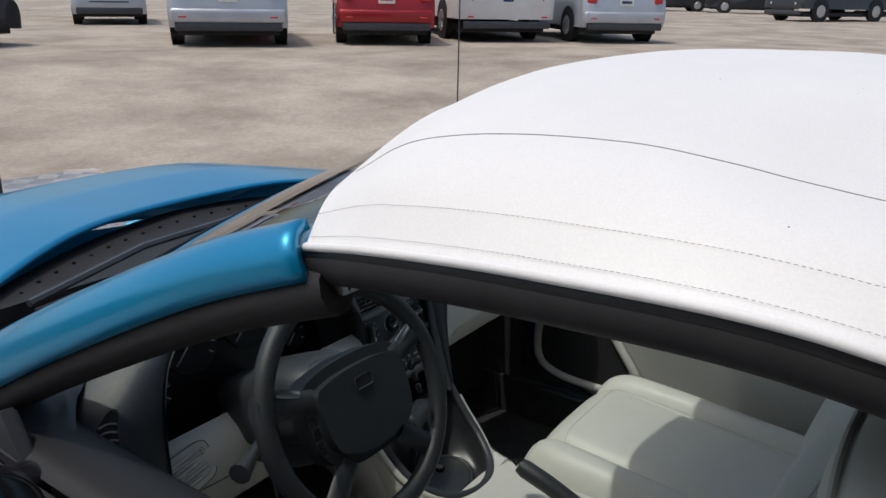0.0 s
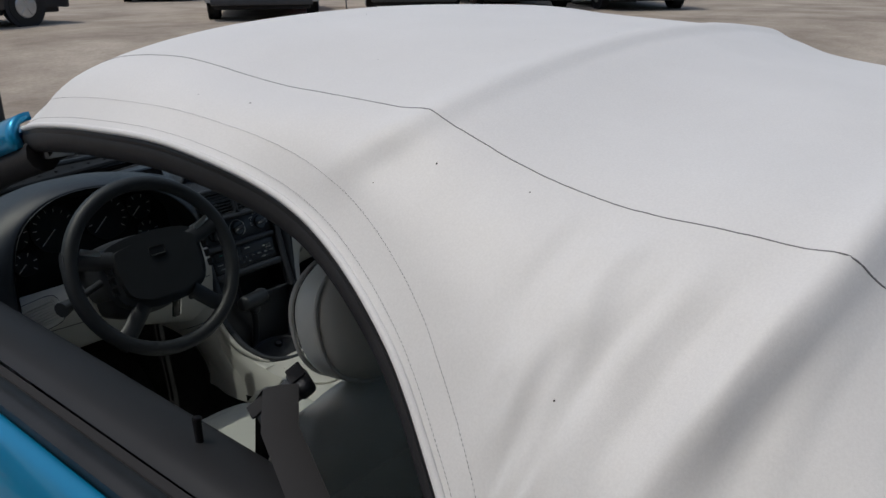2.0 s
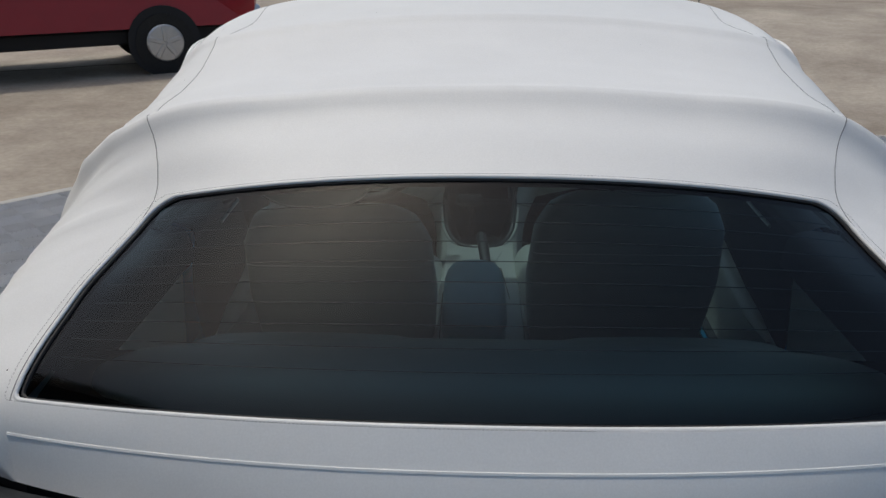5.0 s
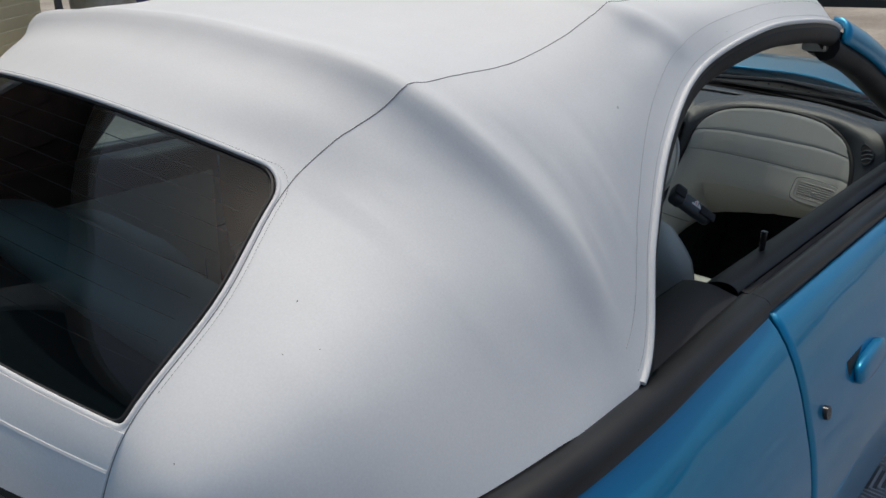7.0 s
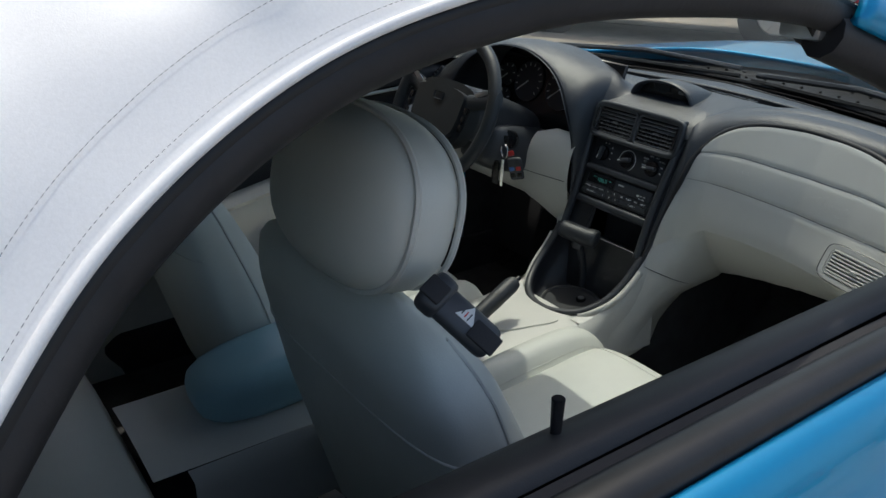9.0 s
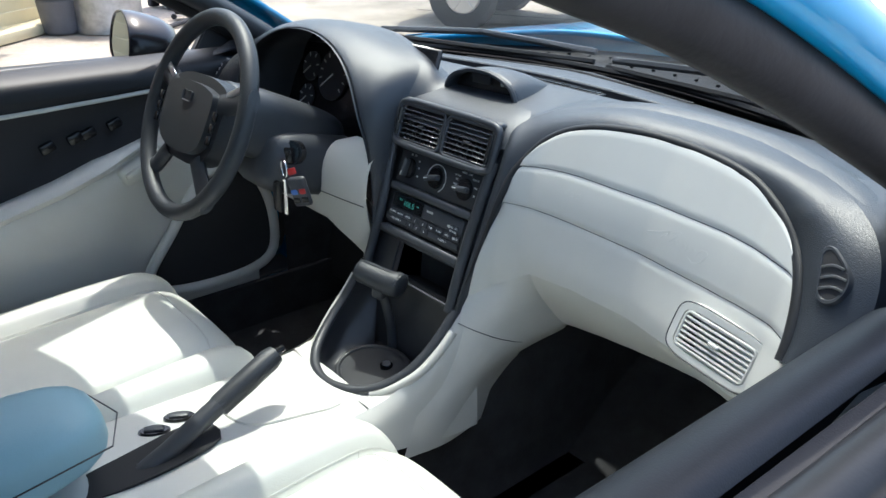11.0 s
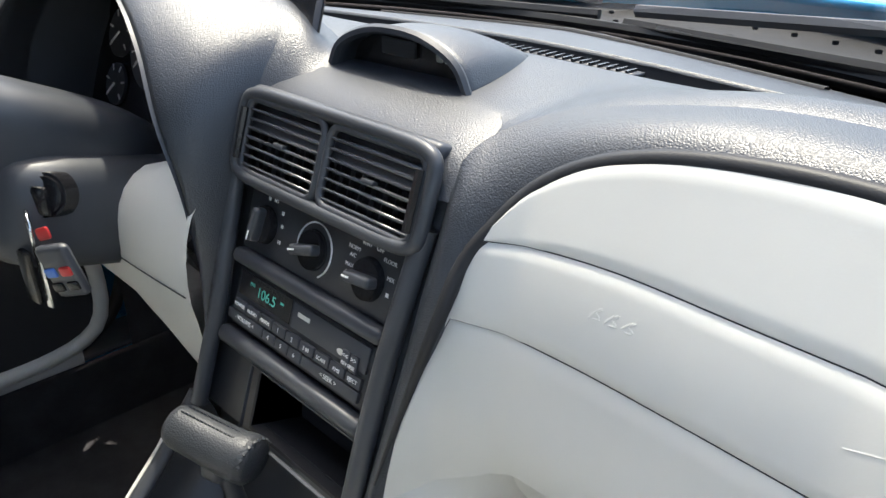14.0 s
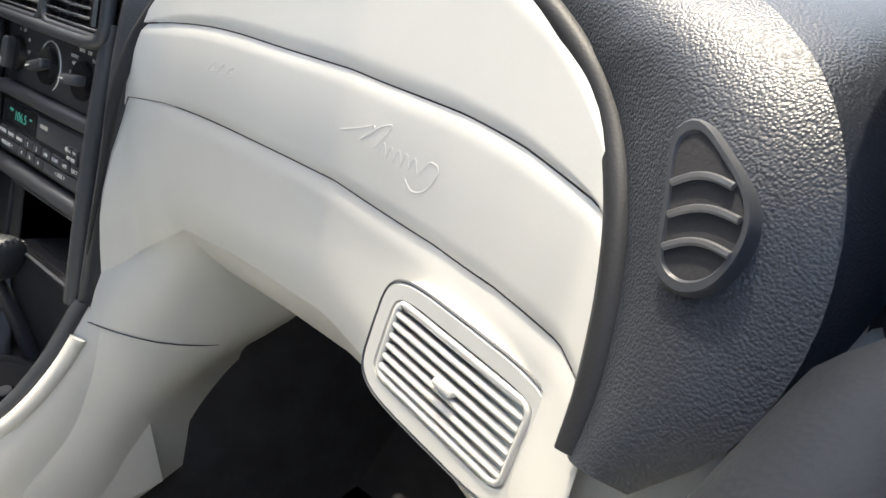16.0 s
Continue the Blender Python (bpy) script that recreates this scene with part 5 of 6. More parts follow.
for s in (-1, 1):
    vm = CS @ pose(.004 + s * .057, -.013, .1165)
    v = vent("centre_vent", vm, .107, .063, 8, 8, M_PLASTIC, M_PLASTIC, "black slatted centre air vent", .010, M_SATIN)
    sweep("vent_lever", [tuple(vm @ Vector((s * .0525, -.006, z))) for z in np.linspace(-.022, .022, 8)], .0032, M_GLOSS, v, sides=6)
    part("vent_mark", rbox((.004, .001, .006), 0, 1, CS @ pose(s * .104, -.0108, .087)), M_WHITE_INK, v)
hvac = part("climate_panel", rbox((.200, .006, .058), .003, 2, CS @ pose(0, .003, .046)), M_BOWL, car, "black climate control panel with three knobs")
HV = CS @ pose(0, -.0003, .046, 90, 0, 0)
for i, (x, tilt) in enumerate(((-.070, 82), (0, 15), (.070, 5))):
    k = part("climate_knob", disc(.0175, .016, .006, HV @ pose(x, -.001, .003), 28, .001), M_GLOSS, hvac)
    part("knob_grip", rbox((.030, .009, .012), .003, 3, HV @ pose(x, -.001, .010, 0, 0, tilt)), M_PLASTIC, hvac)
    part("knob_pointer", rbox((.008, .0014, .0006), 0, 1, HV @ pose(x, -.001, .0163, 0, 0, tilt) @ pose(-.010, 0, 0)), M_WHITE_INK, hvac)
sweep("temperature_arc", [tuple(HV @ Vector((.0225 * math.cos(a), -.001 + .0225 * math.sin(a), .0004))) for a in np.linspace(radians(-60), radians(200), 40)], .0008, M_WHITE_INK, hvac, sides=4)
for body, x, z, sz in (("LO", -.061, .0225, .0046), ("HI", -.047, -.010, .0046), ("VENT", .060, .0235, .0046), ("OFF", .075, .0235, .0046), ("FLOOR", .088, .018, .0046),
                       ("NORM", .047, .0165, .0046), ("A/C", .047, .0105, .0046), ("MAX", .045, .002, .0046), ("A/C", .045, -.004, .0046), ("MIX", .092, .006, .0046)):
    text("panel_lettering", body, sz, HV @ pose(x, z, .0004), M_WHITE_INK, hvac)
for x, z in ((-.049, .015), (-.047, .004), (-.071, .022), (.092, -.006)):
    part("panel_mark", rbox((.003, .003, .0006), 0, 1, HV @ pose(x, z, .0004)), M_WHITE_INK, hvac)

radio = part("radio", rbox((.189, .020, .0535), .002, 2, CS @ pose(0, .009, -.0265)), M_BOWL, car, "black cassette radio with lit display")
RD = CS @ pose(0, -.0012, -.0265, 90, 0, 0)       # x right, y up, z out
M_LCD = material("lit_digits", (0.04, 0.3, 0.25), 0.5)
M_LCD.node_tree.nodes["Principled BSDF"].inputs["Emission Color"].default_value = (0.1, 0.75, 0.6, 1)
M_LCD.node_tree.nodes["Principled BSDF"].inputs["Emission Strength"].default_value = 0.025
part("display", rbox((.078, .022, .001), .0004, 1, RD @ pose(-.050, .0135, .0004)), M_GLOSS, radio, "dark radio display")
text("display_digits", "106.5", .013, RD @ pose(-.047, .0125, .0012), M_LCD, radio)
text("display_digits", "FM1", .0045, RD @ pose(-.069, .0165, .0012), M_LCD, radio)
part("display_mark", rbox((.005, .002, .0003), 0, 1, RD @ pose(-.024, .0155, .001)), M_LCD, radio)
part("cassette_door", rbox((.098, .022, .003), .0012, 2, RD @ pose(.042, .0135, .0008)), M_PLASTIC, radio, "black cassette slot cover")
part("emblem", rbox((.016, .0035, .0004), 0, 1, RD @ pose(.009, .0165, .0026)), M_PIPE, radio)
part("emblem", disc(.0045, .0045, .0004, RD @ pose(.060, .0085, .0026) @ Matrix.Diagonal((1, .55, 1, 1)), 20), M_PIPE, radio)
for x, tx in ((.068, "<<"), (.078, ">>")):
    part("radio_button", rbox((.009, .014, .003), .001, 2, RD @ pose(x, .006, .003)), M_PLASTIC, radio)
    text("button_lettering", tx, .006, RD @ pose(x, .009, .0047), M_WHITE_INK, radio)
text("button_lettering", "REV ERSE", .004, RD @ pose(.073, .003, .0047), M_WHITE_INK, radio)
row1 = ("POWER", "AUDIO", "AM/FM", "1", "2", "3 00", "SCAN", "AMS", "EJECT")
row2 = (("- VOLUME +", -.0685, .054), ("4", -.0315, .0175), ("5", -.0125, .0175), ("6", .0065, .0175), ("< SEEK >", .053, .072))
for i, tx in enumerate(row1):
    x = -.080 + .020 * i
    part("radio_button", rbox((.0185, .0095, .004), .0012, 2, RD @ pose(x, -.0065, .0012)), M_PLASTIC, radio)
    text("button_lettering", tx, .0046 if len(tx) > 2 else .006, RD @ pose(x, -.0065, .0034), M_WHITE_INK, radio)
for tx, x, w in row2:
    part("radio_button", rbox((w, .0095, .004), .0012, 2, RD @ pose(x, -.0175, .0012)), M_PLASTIC, radio)
    text("button_lettering", tx, .0055, RD @ pose(x, -.0175, .0034), M_WHITE_INK, radio)

# open cubby below the radio
cub = part("storage_cubby", rbox((.150, .002, .066), 0, 1, CS @ pose(.028, .125, -.105)), M_LINER, car, "empty black storage cubby")
for z in (-.0725, -.1375):
    part("cubby_wall", rbox((.150, .118, .003), 0, 1, CS @ pose(.028, .066, z)), M_LINER, cub)
for x in (-.0465, .1025):
    part("cubby_wall", rbox((.003, .118, .062), 0, 1, CS @ pose(x, .066, -.105)), M_LINER, cub)
sweep("cubby_rim", [tuple(CS @ Vector((x, -.004, z))) for x, z in ((-.045, -.074), (.101, -.074), (.101, -.136), (-.045, -.136))], .002, M_PLASTIC, cub, sides=6, closed=True, up=(0, 1, 0))

# clock pod on the dash top
pod_o = spline([(-.072, .0), (-.060, .026), (-.030, .044), (.0, .048), (.030, .044), (.060, .026), (.072, .0)], 30)
pg = []
for w in np.linspace(0, 1, 10):
    k = 1 - .75 * w ** 2.2
    pg.append([(-.008 + a * 1.12 * (1 - .25 * w ** 2), 1.243 + .10 * w + .05 * a, .934 + .010 * w + b * k * .83) for a, b in pod_o])
pod = skin("clock_pod", pg, M_PAD, car, "half-round black clock pod on the dashboard", thick=-.004)
bm = bmesh.new()
bm.faces.new([bm.verts.new((-.008 + a * 1.04, 1.262 + .05 * a, .936 + b * .77)) for a, b in pod_o])
part("clock_face", bm, M_GLOSS, pod, "dark clock face")
sweep("pod_rim", [(-.008 + a * 1.12, 1.242 + .05 * a, .934 + b * .83) for a, b in pod_o], .0042, M_PLASTIC, pod, sides=6, up=(0, 1, 0))
part("clock_display", rbox((.042, .002, .014), 0, 1, pose(-.022, 1.2595, .956)), M_BOWL, pod)
for x in (.048, .058):
    part("clock_button", rbox((.007, .003, .006), .001, 1, pose(x - .022, 1.2605, .954)), M_PIPE, pod)

# -- console --
# flanks that sweep from the stack down to the tunnel
for s in (1, -1):
    g = []
    for y, zt, xt, zb in ((1.085, .640, .126, .44), (1.03, .580, .122, .44), (.96, .535, .114, .45), (.86, .524, .110, .47), (.74, .520, .110, .45), (.60, .523, .112, .40), (.40, .538, .114, .36), (.10, .54, .114, .34)):
        g.append([(s * xt, y, zt), (s * (xt + .012), y + .004, zt - .012), (s * (xt + .022), y + .02 * (y > .9), (zt + zb) / 2), (s * (xt + .030), y + .02 * (y > .9), zb)])
    g = np.array(g)
    g = np.stack([spline(g[:, j], 50) for j in range(4)], 1)
    g = np.array([spline(r, 10) for r in g])
    skin("console_side", g, M_TRIM, car, "off-white console side panel", flip=s > 0)
    cheek = []
    near = ((.660, .128, 1.088), (.637, .128, 1.086), (.59, .127, 1.055), (.54, .128, 1.02), (.49, .138, .99), (.435, .146, .96))
    far = ((.730, .230, 1.140), (.665, .220, 1.195), (.598, .209, 1.249), (.560, .172, 1.236), (.525, .134, 1.222), (.414, .108, 1.211))
    for (za, xa, ya), (zb, xb, yb) in zip(near, far):
        if za > .65:
            row = [face_point(xa + (xb - xa) * w, za + (zb - za) * w + .012) + np.array([0, .0035, 0]) for w in np.linspace(0, 1, 12)]
        else:
            row = spline([(xa, ya, za), (xa + (xb - xa) * .35 + .016, ya + (yb - ya) * .35, za + (zb - za) * .4), (xb, yb, zb)], 12)
        cheek.append(np.array(row) * [s, 1, 1])
    cheek = np.stack([spline(np.array(cheek)[:, j], 26) for j in range(12)], 1)
    skin("console_cheek", cheek, M_TRIM, car, "off-white console cheek")
    far_edge = np.array(cheek)[:14, -1]
    if s < 0:
        skin("duct_panel", [[face_point(.222 + .10 * t, low_z(.222 + .10 * t) + .003) * [s, 1, 1] * (1 - w) + far_edge[int(round(13 * t))] * w + np.array([0, .002, 0]) for w in np.linspace(0, 1, 8)] for t in np.linspace(0, 1, 14)], M_TRIM, car)
    row = lambda r, j: cheek[int(r)][j] + (cheek[min(int(r) + 1, 25)][j] - cheek[int(r)][j]) * (r - int(r))
    sweep("cheek_joint", [row(4.5 + 6.5 * j / 7, j) + np.array([s * .0006, -.0006, 0]) for j in range(0, 8)], .0008, M_PLASTIC, car, sides=4, taper=[1, 1, 1, 1, 1, .9, .7, .3])
# black dish with its rim
rim = spline([(.122, 1.087, .640), (.118, 1.045, .592), (.108, 1.000, .556), (.080, .955, .532), (.040, .928, .524), (0, .920, .522), (-.040, .928, .524), (-.080, .955, .532), (-.108, 1.000, .556), (-.118, 1.045, .592), (-.122, 1.087, .640)], 70)
dish = []
for q in rim:
    c = np.array([q[0] * .55, 1.06 - (1.087 - q[1]) * .30, .50])
    mid = np.array([q[0] * .90, q[1] + .010, max(.500, q[2] - .035)])
    dish.append(spline([q, q * [.97, 1, 1] + np.array([0, .004, -.008]), mid, c], 10))
console = skin("console_dish", dish, M_BOWL, car, "black console dish with shifter")
for s in (1, -1):
    sweep("console_edge", [q * [1, 1, 1] + np.array([s * .0125, .002, .0005]) for q in (rim[4:26] if s > 0 else rim[::-1][4:26])], .0075, M_TRIM, console, "off-white console edge", sides=8)
side_top = ((.10, .114, .54), (.40, .114, .538), (.60, .112, .523), (.74, .110, .520), (.86, .110, .524), (.96, .114, .535), (1.03, .122, .580), (1.085, .126, .640))
for s in (1, -1):
    g = []
    for q in (rim[8:35] if s > 0 else rim[::-1][8:35]):
        e = np.array([s * (float(np.interp(q[1], [r[0] for r in side_top], [r[1] for r in side_top])) + .004), q[1] + .004, float(np.interp(q[1], [r[0] for r in side_top], [r[2] for r in side_top])) - .006])
        g.append(spline([q + np.array([0, 0, -.002]), (q + e) / 2 + np.array([0, 0, .002]), e, e + np.array([s * .010, .002, -.030])], 8))
    skin("console_shoulder", g, M_TRIM, console, "off-white console shoulder")
sweep("dish_rim", rim + np.array([0, -.004, .003]), .0085, M_PLASTIC, console, sides=10, flat=.8)
part("dish_floor", rbox((.20, .16, .004), 0, 1, pose(0, 1.03, .497, 6, 0, 0)), M_BOWL, console)
skin("dish_back", [[tuple(CS @ Vector((x, .02 + .015 * w, -.135 - .16 * w))) for x in np.linspace(-.116, .116, 6)] for w in np.linspace(0, 1, 5)], M_BOWL, console)
sweep("shift_gate", [(0 + .072 * math.cos(a), 1.01 + .055 * math.sin(a), .504 + .010 * math.sin(a)) for a in np.linspace(0, 2 * math.pi, 40, endpoint=False)], .005, M_BOWL, console, sides=8, closed=True)
part("shift_plate", disc(.070, .066, .010, pose(0, 1.01, .503, 10, 0, 0) @ Matrix.Diagonal((1, .78, 1, 1)), 40, .002), M_BOWL, console)
part("lighter", disc(.011, .011, .010, pose(.012, 1.028, .511, 0, 0, 0), 20, .002), M_GLOSS, console)
part("lighter_face", disc(.007, .007, .003, pose(.012, 1.028, .5165), 16), M_ALLOY, console)
shifter = sweep("gear_lever", spline([(-.031, 1.072, .498), (-.028, 1.070, .53), (-.027, 1.066, .570), (-.031, 1.060, .605), (-.037, 1.056, .632)], 16), .0085, M_PLASTIC, car, "black leather T-handle gear lever", sides=12)
HANDLE = frame_of((.076, .025, -.011), (0, .1, 1), (-.036, 1.054, .648))
hg = []
for x, r in ((-.0462, .0003), (-.046, .004), (-.0455, .012), (-.043, .0165), (-.036, .0185), (-.01, .0190), (.02, .0195), (.032, .0205), (.040, .0195), (.0445, .015), (.046, .006), (.0463, .0003)):
    hg.append([tuple(HANDLE @ Vector((x, r * 1.12 * math.cos(a), r * 1.06 * math.sin(a) + (.002 if x > .03 else 0)))) for a in np.linspace(0, 2 * math.pi, 28, endpoint=False)])
skin("shift_handle", hg, M_GRIP, shifter, "stitched black leather handle", close_v=True)
part("handle_neck", rbox((.026, .024, .030), .009, 3, HANDLE @ pose(.004, 0, -.020)), M_PLASTIC, shifter)
for a in (-12, 12):
    stitches("stitching", [tuple(HANDLE @ Vector((x, -.0215 * math.sin(radians(a)), .0206 * math.cos(radians(a)) * .98))) for x in np.linspace(-.034, .036, 20)], shifter, M_PLASTIC, .0042, .003, .0014, .001)
for x in (.031, .036, .041):
    for k in range(9):
        a = radians(20 + 17 * k)
        part("leather_knot", disc(.0022, .0014, .0016, HANDLE @ pose(x, -.0222 * math.cos(a), .0205 * math.sin(a) + .002) @ pose(0, 0, 0, 90 - math.degrees(a), 0, 0), 6), M_GRIP, shifter)
# top plate, hatch, switches, armrest
top = [[(x, y, np.interp(y, [.05, .4, .6, .75, .86, .93], [.542, .537, .522, .519, .522, .524]) + .006 * (1 - (x / .11) ** 2)) for x in np.linspace(-.112, .112, 16)] for y in np.linspace(.05, .935, 40)]
ctop = skin("console_top", top, M_TRIM, car, "off-white console top")
hatch = spline([(-.070, .905), (.0, .915), (.072, .90), (.062, .84), (.030, .765), (-.05, .755), (-.085, .80)], 40, closed=True)
part("ashtray_lid", prism([(a, b) for a, b in hatch], .004, pose(0, 0, .5285, 0, 0, 0), .0012), M_TRIM, ctop)
for x, y in ((-.051, .697), (-.041, .656)):
    sw = part("console_switch", disc(.021, .020, .006, pose(x, y, .5268, 0, 0, 62) @ Matrix.Diagonal((1.10, .60, 1, 1)), 28, .002), M_GLOSS, ctop)
    part("switch_rocker", rbox((.028, .013, .006), .0025, 2, pose(x, y, .5300, 0, 0, 62)), M_PLASTIC, ctop)
arm = part("armrest_lid", pillow((.170, .43, .095), 3.6, 34, 24, pose(-.018, .370, .588, 4, 0, 0)), M_ARM, car, "pale teal vinyl console armrest", angle=180)
sweep("armrest_seam", [(-.105, .20, .575), (-.105, .42, .592), (-.07, .585, .605), (.0, .602, .606), (.06, .575, .602), (.078, .40, .590)], .0012, M_PLASTIC, arm, sides=5)
slot = part("brake_slot", prism([(a, b) for a, b in spline([(-.018, .72), (.03, .73), (.052, .66), (.05, .54), (.03, .47), (.01, .50), (-.012, .60)], 30, closed=True)], .004, pose(.004, -.005, .5318)), M_LINER, ctop, "black hand brake slot", )
brake = sweep("hand_brake", [(.030, .585, .510), (.026, .650, .535), (.016, .735, .570), (.009, .790, .592)], .015, M_PLASTIC, car, "black hand brake lever with grained grip", sides=12, flat=.9)
sweep("brake_grip", [(.0155, .732, .566), (.011, .775, .584), (.004, .822, .602), (.003, .834, .607)], .0175, M_GRIP, brake, "grained black grip", sides=14, taper=[.95, 1.0, 1.0, .8])
part("brake_button", disc(.006, .005, .012, pose(.0022, .842, .610, -65, 0, 0), 12), M_GLOSS, brake)

# -- steering wheel and column --
SWC, TILT = Vector((-.362, .905, .885)), -24
SW = Matrix.Translation(SWC) @ pose(0, 0, 0, 90 + TILT, 0, 0)      # x right, y up the rim, z to the driver
rimp = [tuple(SW @ Vector((.171 * math.cos(a), .171 * math.sin(a), 0))) for a in np.linspace(0, 2 * math.pi, 72, endpoint=False)]
wheel_ob = sweep("steering_wheel", rimp, .0150, M_GRIP, car, "black leather four-spoke steering wheel", sides=14, closed=True, up=tuple(SW.to_3x3() @ Vector((0, 0, 1))))
hub_o = spline([(-.098, .048), (-.06, .062), (0, .066), (.06, .062), (.098, .048), (.104, .0), (.092, -.058), (.05, -.082), (0, -.086), (-.05, -.082), (-.092, -.058), (-.104, 0)], 48, closed=True)
part("wheel_hub", prism([(a, b) for a, b in hub_o], .05, SW @ pose(0, .004, .020), .016, 4), M_GRIP, wheel_ob, "black airbag hub", angle=60)
part("hub_emblem", rbox((.034, .018, .0015), .004, 2, SW @ pose(0, .028, .0205)), M_PLASTIC, wheel_ob)
for s in (1, -1):
    sweep("wheel_spoke", [tuple(SW @ Vector(q)) for q in ((s * .085, .032, .000), (s * .13, .046, -.004), (s * .176, .056, -.002))], .020, M_PLASTIC, wheel_ob, sides=10, flat=.55, up=tuple(SW.to_3x3() @ Vector((0, 0, 1))))
    sweep("wheel_spoke", [tuple(SW @ Vector(q)) for q in ((s * .055, -.070, .000), (s * .095, -.110, -.004), (s * .128, -.132, -.002))], .018, M_PLASTIC, wheel_ob, sides=10, flat=.55, up=tuple(SW.to_3x3() @ Vector((0, 0, 1))))
    part("spoke_trim", rbox((.040, .012, .004), .003, 2, SW @ pose(s * .122, .058, .006, 0, 0, s * 25)), M_ALLOY, wheel_ob, "silver spoke trim")
    for k in range(3):
        part("cruise_button", rbox((.012, .016, .005), .002, 2, SW @ pose(s * .106, .012 - .020 * k, .018)), M_GLOSS, wheel_ob)
column = part("steering_column", pillow((.135, .26, .125), 4, 30, 20, pose(-.362, 1.055, .835, -24, 0, 0)), M_PLASTIC, car, "black steering column shroud", angle=180)
part("column_lower", pillow((.15, .22, .12), 4, 30, 18, pose(-.340, 1.09, .775, -14, 0, 0)), M_PLASTIC, column, angle=180)
part("ignition_lock", disc(.024, .021, .022, pose(-.276, 1.040, .812, 75, 0, 35), 24, .003), M_GLOSS, column)
sweep("indicator_stalk", [(-.43, 1.02, .835), (-.50, .985, .830), (-.54, .965, .828)], .009, M_PLASTIC, column, "black indicator stalk", sides=10, taper=[.8, 1, 1.8])
sweep("column_ring", [tuple(SW @ Vector((.062 * math.cos(a), .062 * math.sin(a), -.05))) for a in np.linspace(0, 2 * math.pi, 32, endpoint=False)], .012, M_PLASTIC, column, sides=8, closed=True)

# keys in the lock
keys = thing("key_ring", "car key ring with black fob hanging in the ignition", "keys")
K0 = np.array([-.270, 1.022, .806])
part("key_head", rbox((.022, .006, .030), .005, 2, pose(*(K0 + [0, .004, .004]), 0, 0, 30)), M_GLOSS, keys)
sweep("split_ring", [tuple(K0 + np.array([.018 + .0165 * math.cos(a), -.014 - .004 * math.cos(a), -.012 + .0165 * math.sin(a)])) for a in np.linspace(0, 2 * math.pi, 28, endpoint=False)], .0019, M_CHROME, keys, sides=8, closed=True, up=(0, 1, 0))
fob = part("key_fob", rbox((.034, .012, .056), .006, 3, pose(-.222, 1.020, .758, 8, -12, 34)), M_PLASTIC, keys, "black remote key fob")
FB = pose(-.222, 1.020, .758, 8, -12, 34)
for x, z, m_ in ((-.008, .002, M_KEYBLUE), (.008, .002, M_RED), (-.008, -.014, M_GLOSS), (.008, -.014, M_GLOSS)):
    part("fob_button", rbox((.012, .004, .010), .002, 2, FB @ pose(x, -.0065, z)), m_, fob)
part("key_blade", rbox((.008, .002, .070), .001, 1, pose(-.262, 1.012, .738, 4, 4, 20)), M_CHROME, keys)
part("key_case", rbox((.022, .007, .062), .004, 2, pose(-.276, 1.004, .738, 4, 6, 10)), M_GLOSS, keys, "black leather key tag")
part("key_tag", rbox((.018, .004, .012), .003, 2, pose(-.236, 1.014, .792, 0, -20, 20)), M_RED, keys)

# inside mirror is out of sight; pedals
for x in (-.40, -.28):
    part("pedal", rbox((.07, .02, .08), .008, 2, pose(x, 1.40, .36, -30, 0, 0)), M_RUBBER, car)
SHIFT = Vector((0, 0, 0))


# ---- the lot ----
M_GROUND = material("worn_concrete_lot", (0.25, 0.207, 0.165), 0.9, vary=0.0, scale=0.8, color2=(0.475, 0.415, 0.345), bump=0.35, bump_scale=45, fine=0.10)
M_TILE = material("grey_ribbed_tile", (0.50, 0.505, 0.52), 0.42, vary=0.10, scale=3, bump=0.1, bump_scale=200, by_object=0.06)
M_TILEBASE = material("dark_tile_base", (0.17, 0.17, 0.178), 0.7, vary=0.2, scale=5)
M_EDGE = material("pale_ramp_edge", (0.45, 0.44, 0.42), 0.6, vary=0.1, scale=4)
M_POST = material("black_post", (0.012, 0.012, 0.013), 0.4, vary=0.2, scale=12)
M_SIDING = material("cream_siding", (0.62, 0.55, 0.36), 0.6, vary=0.06, scale=2, bump=0.05, bump_scale=100, by_object=0.05)
M_TIN = material("galvanised_steel", (0.42, 0.43, 0.44), 0.4, 0.8, vary=0.25, scale=9, rough_vary=0.15)
M_GREYPL = material("grey_plastic", (0.10, 0.10, 0.11), 0.5, vary=0.1, scale=8)
M_NAVY = material("navy_plastic", (0.02, 0.04, 0.16), 0.4, vary=0.1, scale=8)
M_HOSE = material("red_hose", (0.55, 0.06, 0.03), 0.5, vary=0.1, scale=8)
M_WOOD = material("dark_timber", (0.10, 0.05, 0.03), 0.6, vary=0.3, scale=5)
M_WPAINT = material("white_paint", (0.75, 0.75, 0.73), 0.5, vary=0.05, scale=4)
M_SILVER = paint("silver_paint", (0.48, 0.50, 0.54), 0.3)
M_WHITE = paint("white_car_paint", (0.72, 0.72, 0.72), 0.0)
M_REDP = paint("red_paint", (0.34, 0.015, 0.02), 0.3)
M_DARKP = paint("dark_grey_paint", (0.035, 0.035, 0.04), 0.3)
M_CARGLASS = material("dark_car_glass", (0.010, 0.012, 0.014), 0.04)
M_AMBER = material("lamp_lens", (0.6, 0.62, 0.62), 0.15)

